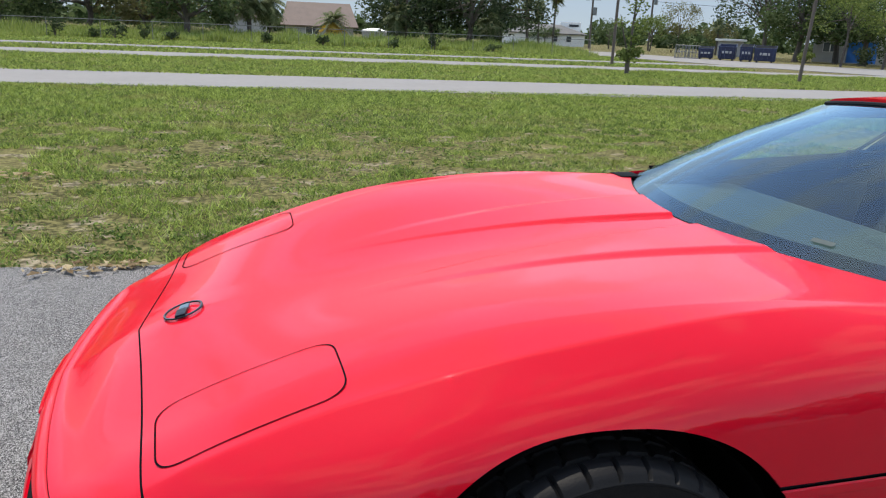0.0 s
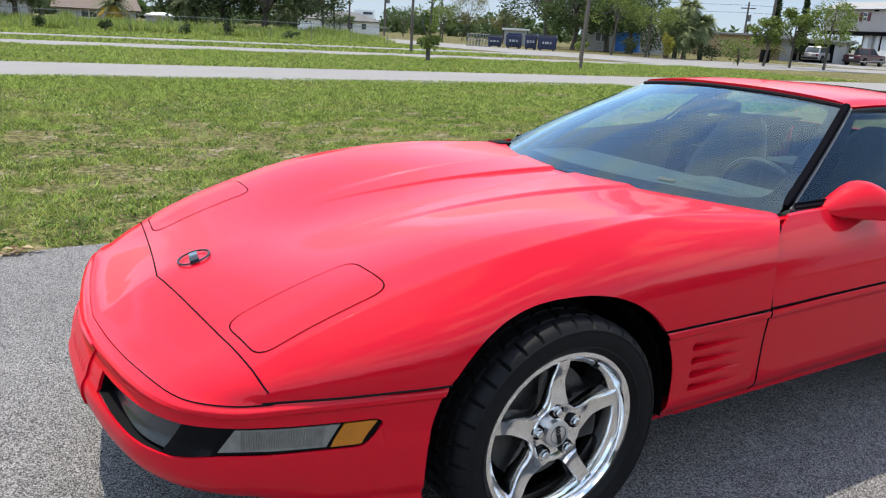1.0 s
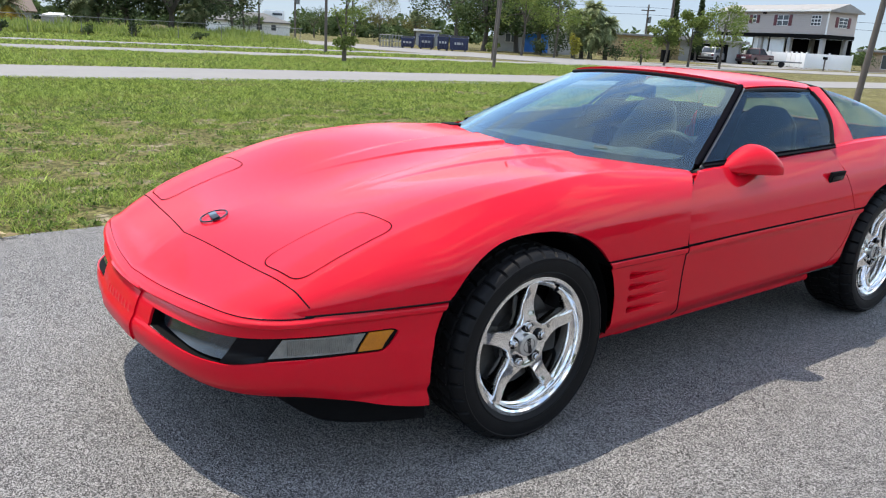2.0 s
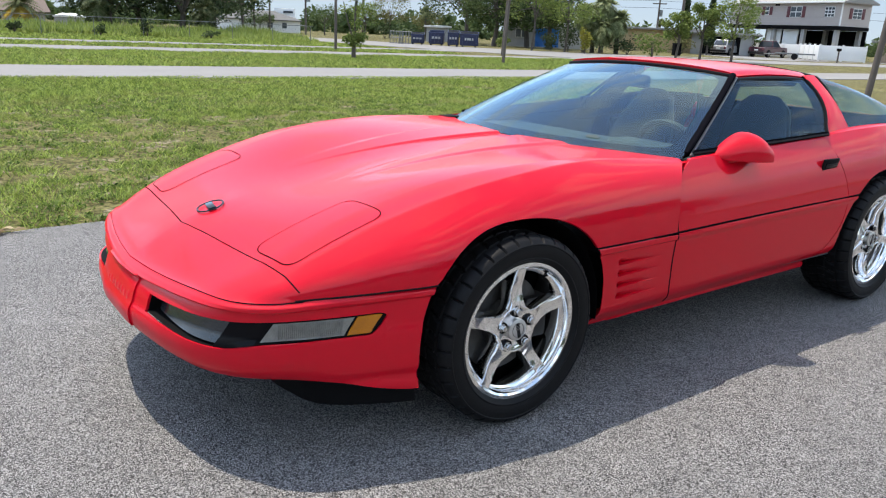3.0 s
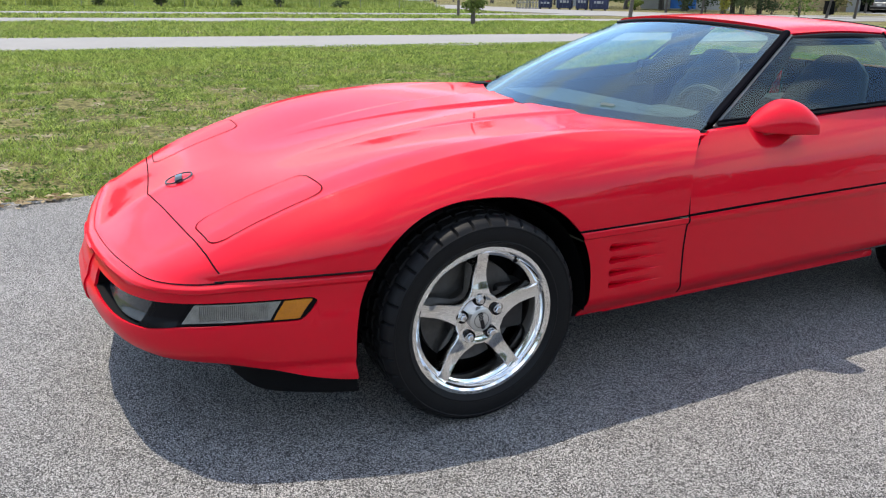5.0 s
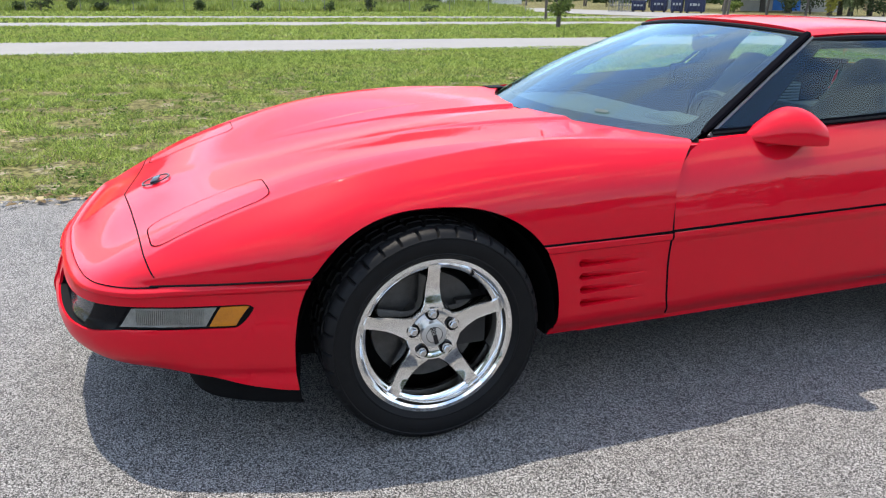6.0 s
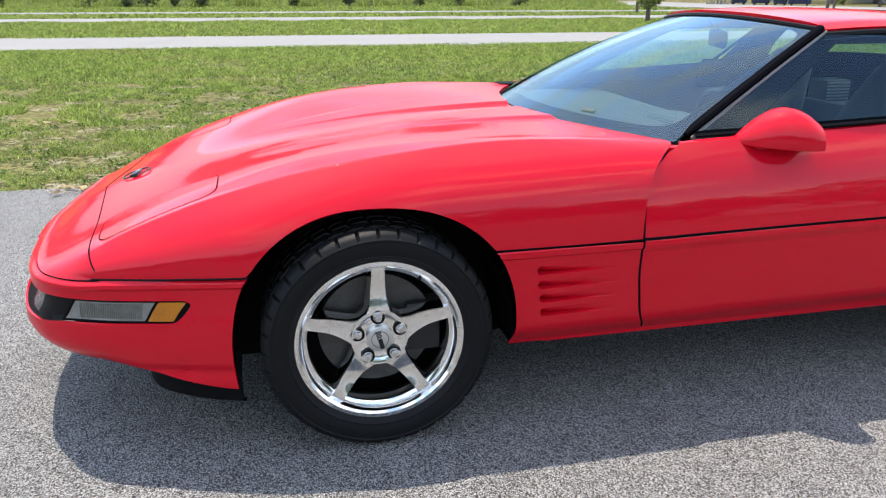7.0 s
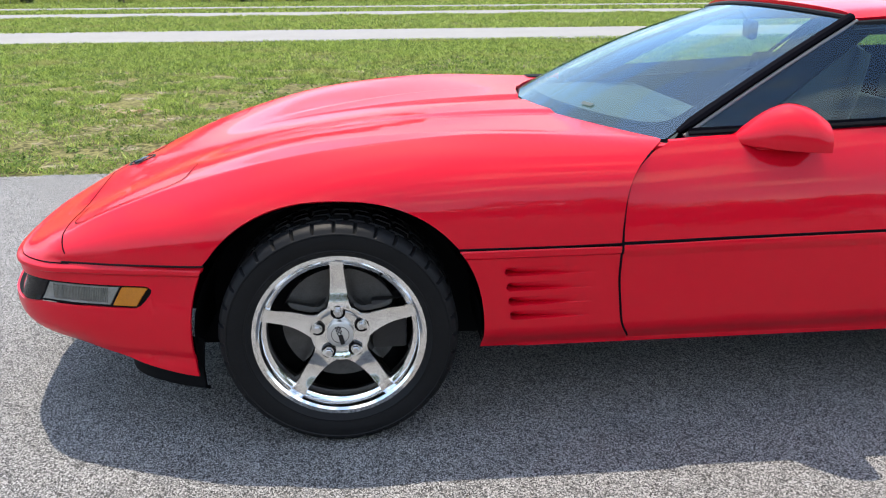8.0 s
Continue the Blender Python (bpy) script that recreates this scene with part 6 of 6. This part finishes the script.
GREY_WALL = material("grey_wall", (0.38, 0.38, 0.37), 0.8, vary=0.2, scale=1.5)
MAROON = material("maroon_shutter", (0.10, 0.018, 0.025), 0.5)
PANE = material("window_pane", (0.05, 0.06, 0.07), 0.08, spec=0.8)
BIN_BLUE = material("navy_steel", (0.018, 0.03, 0.085), 0.5, vary=0.3, scale=2)
TARP = material("blue_tarp", (0.02, 0.19, 0.62), 0.5, vary=0.2, scale=3)
CONCRETE = material("concrete_block", (0.36, 0.35, 0.33), 0.9, vary=0.2, scale=2)
SUV_GREY = material("silver_paint", (0.34, 0.34, 0.34), 0.3, 0.6, vary=0.05, scale=2, coat=0.8)
SUV_MAROON = material("maroon_paint", (0.045, 0.006, 0.011), 0.35, vary=0.05, scale=2, coat=0.3)


def framed(origin, toward, up=0.0):
    """A pose whose x runs from origin towards a second place in plan."""
    d = Vector((toward[0] - origin[0], toward[1] - origin[1]))
    return pose(origin[0], origin[1], up, 0, 0, math.degrees(math.atan2(d.y, d.x))), d.length


def window(parent, x0, x1, z0, z1, y, muntins=(2, 3), shutters=None):
    w = part("window", boxed((x0, y - 0.03, z0), (x1, y + 0.03, z1), 0.01), WHITE, parent, "white framed window")
    nx, nz = muntins
    for i in range(nx):
        for k in range(nz):
            a, b = x0 + (x1 - x0) * i / nx + 0.05, x0 + (x1 - x0) * (i + 1) / nx - 0.05
            c, d = z0 + (z1 - z0) * k / nz + 0.05, z0 + (z1 - z0) * (k + 1) / nz - 0.05
            part("pane", boxed((a, y - 0.045, c), (b, y - 0.02, d)), PANE, w)
    if shutters:
        for a, b in ((x0 - 0.45, x0 - 0.05), (x1 + 0.05, x1 + 0.45)):
            part("shutter", boxed((a, y - 0.06, z0), (b, y - 0.005, z1), 0.01), shutters, parent, "maroon shutter")


# stilt house: front runs along local x, face towards local -y
m, w = framed((83.0, 51.6), (80.6, 38.8))
stilt = thing("stilt_house", "taupe sided house on stilts with maroon shutters", "house")
stilt.matrix_basis = m
D = 4.6
body = boxed((-2.0, 0, 3.5), (w, D, 6.0))
part("wall", body, SIDING, stilt)
for k in range(12):
    part("clapboard", boxed((-2.012, -0.03, 3.53 + 0.206 * k), (w + 0.012, -0.004, 3.53 + 0.206 * k + 0.185), 0.004), SIDING, stilt)
roof_bm = bmesh.new()
pts = [(-2.5, -0.5, 5.94), (w + 0.5, -0.5, 5.94), (w + 0.5, D / 2, 6.75), (-2.5, D / 2, 6.75), (-2.5, D + 0.5, 5.94), (w + 0.5, D + 0.5, 5.94)]
vs = [roof_bm.verts.new(p) for p in pts]
for q in ((0, 1, 2, 3), (3, 2, 5, 4), (1, 5, 2), (0, 3, 4)):
    roof_bm.faces.new([vs[i] for i in q])
rf = part("roof", roof_bm, ROOF_PALE, stilt, smooth=False)
thicken(rf, 0.14)
gable = bmesh.new()
gable.faces.new([gable.verts.new(p) for p in ((w, 0, 5.95), (w, D, 5.95), (w, D / 2, 6.65))])
thicken(part("gable", gable, SIDING, stilt, smooth=False), 0.1)
part("fascia", boxed((-2.5, -0.55, 5.84), (w + 0.5, -0.47, 6.02)), WHITE, stilt)
part("corner_board", boxed((w - 0.09, -0.045, 3.5), (w + 0.045, 0.05, 5.95)), WHITE, stilt)
part("floor_beam", boxed((-2.1, -0.05, 3.12), (w + 0.1, D, 3.5)), BLACK_PLASTIC, stilt, "dark floor beam")
for x in (0.4, 4.4, 8.4, w - 0.5):
    for y in (0.4, D - 0.6):
        part("stilt", boxed((x - 0.22, y - 0.22, -0.1), (x + 0.22, y + 0.22, 3.14), 0.01), CONCRETE, stilt, "concrete stilt")
window(stilt, 6.6, 8.1, 4.35, 5.5, -0.03, (2, 2), MAROON)
window(stilt, 11.0, 12.2, 4.4, 5.45, -0.03, (3, 3))
window(stilt, 3.1, 3.65, 4.6, 5.5, -0.03, (1, 2), MAROON)
part("vent", boxed((4.4, -0.05, 5.6), (5.0, 0.0, 5.78)), BLACK_PLASTIC, stilt)
gw = part("gable_window", boxed((w - 0.02, 1.7, 4.3), (w + 0.05, 3.1, 5.35), 0.01), WHITE, stilt)
for i in range(2):
    for k in range(3):
        part("pane", boxed((w + 0.03, 1.75 + 0.68 * i, 4.34 + 0.33 * k), (w + 0.06, 2.35 + 0.68 * i, 4.62 + 0.33 * k)), PANE, gw)
for a in (1.2, 3.15):
    part("shutter", boxed((w, a, 4.3), (w + 0.06, a + 0.45, 5.35), 0.01), MAROON, stilt, "maroon shutter")
for x in (3.2, 5.5):
    part("garage_panel", boxed((x, 0.6, 0), (x + 2.0, 0.75, 3.1), 0.02), WHITE, stilt, "white garage panel")
# shade below the floor is put into this wall's black colour
part("back_wall", boxed((0, D - 0.2, 0), (w, D - 0.05, 3.1)), BLACK_PLASTIC, stilt, "back wall coloured black for the shade under the house")

# white vinyl fence
vf = thing("vinyl_fence", "white vinyl panel fence along a driveway", "fence")
line = [(80.0, 50.0), (79.0, 41.8), (73.2, 36.6), (75.0, 33.0)]
for a, b in zip(line, line[1:]):
    fm, fl_ = framed(a, b)
    n = max(2, round(fl_ / 1.9))
    for k in range(n + 1):
        part("post", boxed((fl_ * k / n - 0.08, -0.08, 0), (fl_ * k / n + 0.08, 0.08, 1.6), 0.01, fm), WHITE, vf)
    for k in range(n):
        part("panel", boxed((fl_ * k / n + 0.08, -0.03, 0.08), (fl_ * (k + 1) / n - 0.08, 0.03, 1.48), 0.005, fm), WHITE, vf)


def low_house(name, label, a, b, depth, wall, roof_mat, h=2.5, ridge=3.3, overhang=0.5, flat=False, hip=0.3):
    hm, hw = framed(a, b)
    t = thing(name, label, "house", "low houses")
    t.matrix_basis = hm
    part("wall", boxed((0, 0, -0.1), (hw, depth, h)), wall, t)
    if flat:
        part("roof", boxed((-overhang, -overhang, h), (hw + overhang, depth + overhang, h + 0.22), 0.03), roof_mat, t)
    else:
        bm = bmesh.new()
        e = overhang
        i = min(hw * hip, depth * 0.5)
        vv = [bm.verts.new(p) for p in ((-e, -e, h), (hw + e, -e, h), (hw + e, depth + e, h), (-e, depth + e, h), (i, depth / 2, ridge), (hw - i, depth / 2, ridge))]
        for q in ((0, 1, 5, 4), (1, 2, 5), (2, 3, 4, 5), (3, 0, 4)):
            bm.faces.new([vv[k] for k in q])
        thicken(part("roof", bm, roof_mat, t, smooth=False), 0.12)
    return t, hw


brown, bw = low_house("brown_roof_house", "low house with a brown shingle hip roof", (5.2, 78.6), (12.0, 78.0), 7, GREY_WALL, ROOF_BROWN, 1.25, 3.6, 0.5, hip=0.02)
window(brown, 2.0, 3.4, 0.4, 1.15, -0.02, (2, 1))
annex, aw = low_house("brown_annex", "brown shingled annex beside the house", (-1.0, 80.5), (3.0, 80.0), 6, GREY_WALL, ROOF_BROWN, 1.9, 2.7)
shed, sw = low_house("garden_shed", "pale grey shed with a light roof", (14.4, 87), (17.2, 86.5), 3, GREY_WALL, WHITE, 0.95, 1.25, 0.15)
white_h, ww = low_house("white_house", "white walled house with a pale grey roof", (35.2, 97.2), (45.2, 92.8), 8, WHITE, ROOF_GREY, 1.6, 2.75, 0.3)
window(white_h, 6.6, 7.4, 0.5, 1.3, -0.02, (1, 1))
window(white_h, 8.5, 9.2, 0.5, 1.3, -0.02, (1, 1))
part("tower", boxed((7.6, 4.0, 0), (10.4, 7.5, 3.15), 0.03), WHITE, white_h, "white flat-roofed upper block")
part("tower_window", boxed((8.8, 3.93, 2.55), (10.1, 4.0, 2.85)), PANE, white_h)
mobile, mw = low_house("mobile_home", "white and grey mobile home under trees", (51.6, 58.2), (57.5, 52.4), 4, GREY_WALL, WHITE, 2.15, 2.4, 0.2, flat=True)
window(mobile, 0.8, 2.0, 0.9, 1.8, -0.02, (2, 1))
part("door", boxed((3.0, -0.05, 0.2), (3.8, 0.0, 2.0)), WHITE, mobile)
tarp = thing("blue_tarp", "bright blue tarpaulin hung beside a mobile home", "tarpaulin")
tm, tl = framed((51.0, 53.4), (52.6, 51.8))
rows = [[tm @ Vector((tl * i / 14, 0.06 * math.sin(i * 1.3 + k), 0.12 + 1.75 * k / 10)) for k in range(11)] for i in range(15)]
thicken(part("sheet", sheet(rows), TARP, tarp), 0.01)
part("frame", tube([tm @ Vector(p) for p in ((0, 0.08, 0), (0, 0.08, 1.9), (tl, 0.08, 1.9), (tl, 0.08, 0))], 0.03, 6), GALV, tarp)
tan_h, tw = low_house("tan_house", "low tan house with a flat pale roof", (66.2, 57.4), (72.6, 50.2), 8, TAN, ROOF_PALE, 2.35, 2.6, 0.5, flat=True)
for k in range(6):
    part("shutter_board", boxed((1.6 + 0.42 * k, -0.06, 0.9), (1.95 + 0.42 * k, 0.0, 2.0)), TAN, tan_h)
carport, cw = low_house("grey_carport", "low grey house with a long carport roof", (70.5, 49.5), (73.5, 44.2), 6, GREY_WALL, ROOF_PALE, 2.1, 2.4, 0.8, flat=True)
# flat black panel on the solid wall imitates the shade inside the carport
part("opening_shade", boxed((1.2, -0.06, 0.1), (5.0, 0.0, 1.9)), BLACK_PLASTIC, carport)
peach, pw = low_house("peach_house", "low peach house with a screened porch", (84.6, 36.0), (88.0, 26.0), 8, PEACH, ROOF_PALE, 2.0, 2.3, 0.9, flat=True)
window(peach, 1.5, 2.8, 0.3, 1.8, -0.02, (1, 1))
window(peach, 3.4, 4.8, 0.3, 1.8, -0.02, (1, 1))
white_roof, _w = low_house("white_roof_shelter", "low white roofed shelter behind the dumpsters", (48.0, 67.6), (50.0, 66.2), 3, GREY_WALL, WHITE, 1.5, 1.7, 0.3, flat=True)


# dumpsters
def dumpster(at, turn, w, d, h, label, lid=True):
    t = thing("dumpster", label, "dumpster", "dumpsters", (*at, 0), turn)
    bm = bmesh.new()
    vv = [bm.verts.new(p) for p in ((-w / 2, -d / 2 + 0.15, 0.12), (w / 2, -d / 2 + 0.15, 0.12), (w / 2, d / 2, 0.12), (-w / 2, d / 2, 0.12), (-w / 2, -d / 2, h * 0.85), (w / 2, -d / 2, h * 0.85), (w / 2, d / 2, h), (-w / 2, d / 2, h))]
    for q in ((0, 3, 2, 1), (0, 1, 5, 4), (1, 2, 6, 5), (2, 3, 7, 6), (3, 0, 4, 7)):
        bm.faces.new([vv[k] for k in q])
    thicken(part("body", bm, BIN_BLUE, t, smooth=False), 0.04)
    for k in range(4):
        x = -w / 2 + w * (k + 0.5) / 4
        part("rib", boxed((x - 0.04, -d / 2 - 0.04, 0.2), (x + 0.04, -d / 2 + 0.10, h * 0.8)), BIN_BLUE, t)
    part("rim", tube([(-w / 2, -d / 2, h * 0.85), (w / 2, -d / 2, h * 0.85), (w / 2, d / 2, h), (-w / 2, d / 2, h)], 0.05, 6, closed=True), BIN_BLUE, t)
    if lid:
        rows = [[(-w / 2 + w * i, -d / 2 + d * k / 4, h * 0.86 + 0.14 * h * k / 4 + 0.03) for k in range(5)] for i in range(2)]
        thicken(part("lid", sheet(rows), BLACK_PLASTIC, t), 0.03)
    part("placard", boxed((-0.35, -d / 2 - 0.02, h * 0.45), (0.35, -d / 2 + 0.06, h * 0.6)), GREY_WALL, t, "pale worn placard")
    for sx in (-1, 1):
        part("skid", boxed((sx * w * 0.35 - 0.06, -d / 2 + 0.1, -0.02), (sx * w * 0.35 + 0.06, d / 2 - 0.1, 0.12)), DARK_METAL, t)
    return t


dumpster((36.3, 52.3), -38, 1.1, 1.3, 0.95, "navy blue steel dumpster with sloping top")
dumpster((37.2, 50.8), -40, 1.25, 1.4, 1.2, "navy blue steel dumpster with an open flap", False)
dumpster((37.6, 49.0), -40, 0.9, 1.3, 1.25, "narrow navy blue steel dumpster")
dumpster((38.5, 48.0), -40, 1.5, 1.5, 1.2, "wide navy blue steel dumpster with pale placard")
for x, y in ((34.7, 53.2), (35.4, 52.8)):
    t = thing("pallet_cage", "grey wire pallet cage beside a dumpster", "cage", "pallet cages", (x, y, 0), -38)
    for k in range(5):
        for dx, dy in ((-0.5 + 0.25 * k, -0.45), (-0.5 + 0.25 * k, 0.45)):
            part("bar", boxed((dx - 0.02, dy - 0.02, 0), (dx + 0.02, dy + 0.02, 1.0)), GALV, t)
    for z in (0.05, 0.5, 1.0):
        part("hoop", tube([(-0.5, -0.45, z), (0.5, -0.45, z), (0.5, 0.45, z), (-0.5, 0.45, z)], 0.03, 4, closed=True), GALV, t)
bin_ = thing("wheelie_bin", "dark wheeled refuse bin at a pole", "bin", "", (54.3, 39.2, 0), -30)
part("body", boxed((-0.3, -0.3, 0.05), (0.3, 0.3, 1.0), 0.04), BLACK_PLASTIC, bin_)
part("lid", boxed((-0.33, -0.34, 1.0), (0.33, 0.33, 1.08), 0.03), BLACK_PLASTIC, bin_)


# parked cars far off
def tapered(x0, x1, half, z0, x2, x3, half2, z1, bevel):
    """A block whose top is smaller than its foot."""
    bm = bmesh.new()
    low = [bm.verts.new(p) for p in ((x0, -half, z0), (x1, -half, z0), (x1, half, z0), (x0, half, z0))]
    top = [bm.verts.new(p) for p in ((x2, -half2, z1), (x3, -half2, z1), (x3, half2, z1), (x2, half2, z1))]
    bm.faces.new(low[::-1])
    bm.faces.new(top)
    for i in range(4):
        bm.faces.new((low[i], low[(i + 1) % 4], top[(i + 1) % 4], top[i]))
    bmesh.ops.bevel(bm, geom=list(bm.edges), offset=bevel, segments=3, affect="EDGES", profile=0.6)
    return bm


def parked(name, label, at, turn, paint, length, height, pickup=False):
    """A car with its tail towards local +x."""
    t = thing(name, label, "car", "parked cars", (*at, 0), turn)
    L, belt = length / 2, height * 0.60
    part("body", join(tapered(-L, L, 0.92, 0.30, -L + 0.06, L - 0.05, 0.86, belt, 0.09), tapered(-L * 0.98, -L * 0.3, 0.84, belt - 0.12, -L * 0.86, -L * 0.35, 0.76, belt + 0.03, 0.05)), paint, t, sharp=50)
    r0, r1 = (-0.48 * L, 0.30 * L) if pickup else (-0.48 * L, 0.90 * L)
    t0, t1 = (-0.14 * L, 0.20 * L) if pickup else (-0.16 * L, 0.72 * L)
    part("cabin", tapered(r0, r1, 0.84, belt - 0.03, t0, t1, 0.66, height, 0.06), paint, t, sharp=50)
    if pickup:
        part("bed_liner", boxed((0.36 * L, -0.74, belt - 0.02), (0.93 * L, 0.74, belt + 0.006)), BLACK_PLASTIC, t)

    def pane(name, pts):
        bm = bmesh.new()
        bm.faces.new([bm.verts.new(p) for p in pts])
        thicken(part(name, bm, PANE, t, smooth=False), 0.015, 0)

    za, zb = belt + 0.06, height - 0.10
    f = (za - belt + 0.03) / (height - belt + 0.03)
    g = (zb - belt + 0.03) / (height - belt + 0.03)
    edge = lambda k, u: k[0] + (k[1] - k[0]) * u
    ya, yb = edge((0.84, 0.66), f) + 0.006, edge((0.84, 0.66), g) + 0.006
    for s_ in (-1, 1):
        xa, xb = edge((r0, t0), f) + 0.10, edge((r0, t0), g) + 0.10
        xc, xd = edge((r1, t1), f) - 0.10, edge((r1, t1), g) - 0.10
        for u0, u1 in ((0.0, 0.47), (0.51, 1.0)):
            pane("side_window", [(xa + (xc - xa) * u0, s_ * ya, za), (xa + (xc - xa) * u1, s_ * ya, za), (xb + (xd - xb) * u1, s_ * yb, zb), (xb + (xd - xb) * u0, s_ * yb, zb)])
        for x in (-0.62 * L, 0.62 * L):
            part("wheel_arch", lathe([(0.0, -0.01), (0.40, -0.01), (0.42, 0.0), (0.40, 0.01), (0, 0.01)], 22), BLACK_PLASTIC, t).matrix_basis = pose(x, s_ * 0.915, 0.38)
            wh = part("wheel", lathe([(0.0, -0.1), (0.2, -0.1), (0.22, -0.12), (0.33, -0.12), (0.35, -0.08), (0.35, 0.1), (0, 0.1)], 20), RUBBER, t)
            wh.matrix_basis = pose(x, s_ * 0.86, 0.35, 0, 0, 0 if s_ < 0 else 180)
            part("rim", lathe([(0.0, -0.125), (0.20, -0.122), (0.21, -0.10)], 14), STEEL, wh)
    for ra, ta, sg, nm in ((r1, t1, 1, "rear_window"), (r0, t0, -1, "windscreen")):
        xa, xb = edge((ra, ta), f) + 0.012 * sg, edge((ra, ta), g) + 0.012 * sg
        pane(nm, [(xa, -ya + 0.12, za), (xa, ya - 0.12, za), (xb, yb - 0.10, zb), (xb, -yb + 0.10, zb)])
    for yy in (-0.72, 0.72):
        part("tail_lamp", boxed((L - 0.10, yy - 0.12, belt - 0.30), (L + 0.012, yy + 0.12, belt - 0.05), 0.02), MAROON, t)
    part("rear_bumper", boxed((L - 0.14, -0.88, 0.36), (L + 0.08, 0.88, 0.58), 0.05), DARK_METAL, t)
    part("plate", boxed((L + 0.0, -0.22, 0.66), (L + 0.02, 0.22, 0.80), 0.005), WHITE, t)
    return t


parked("parked_suv", "silver grey sport utility car parked on a driveway", (72.5, 46.2), 187, SUV_GREY, 4.5, 1.62)
parked("parked_pickup", "dark maroon pickup parked on a driveway", (75.4, 43.3), 182, SUV_MAROON, 4.8, 1.72, True)
trailer = thing("flat_trailer", "low grey flat trailer in front of a fence", "trailer", "", (70.6, 37.6, 0), -62)
part("bed", boxed((-1.8, -0.8, 0.5), (1.8, 0.8, 0.62), 0.02), GALV, trailer)
for s in (-1, 1):
    wh = part("wheel", lathe([(0.0, -0.08), (0.28, -0.08), (0.30, 0.0), (0.28, 0.08), (0, 0.08)], 16), RUBBER, trailer)
    wh.matrix_basis = pose(0, s * 0.75, 0.30)
part("tongue", tube([(-1.8, 0, 0.5), (-2.8, 0, 0.45)], 0.05, 6), GALV, trailer)
mail = thing("mailbox", "small dark mailbox on a post in grass", "mailbox", "", (68.6, 32.4, 0))
part("post", boxed((-0.05, -0.05, -0.1), (0.05, 0.05, 1.0)), WEATHERED, mail)
part("box", boxed((-0.25, -0.12, 1.0), (0.25, 0.12, 1.25), 0.05), BLACK_PLASTIC, mail)

# trees on the near side of the car park, seen only as reflections
for x, y, h, s in [(-44 + 8.5 * k, -36 - 3 * (k % 3), 9.6 + 2.0 * ((k * 7) % 4) / 3, 6.0) for k in range(12)]:
    tree((x, y), h, s, LEAF_DARK, "dark green shade tree beyond the car park", 0.02, 0.3, 2600, 0.36, 30, group="trees beyond the car park")
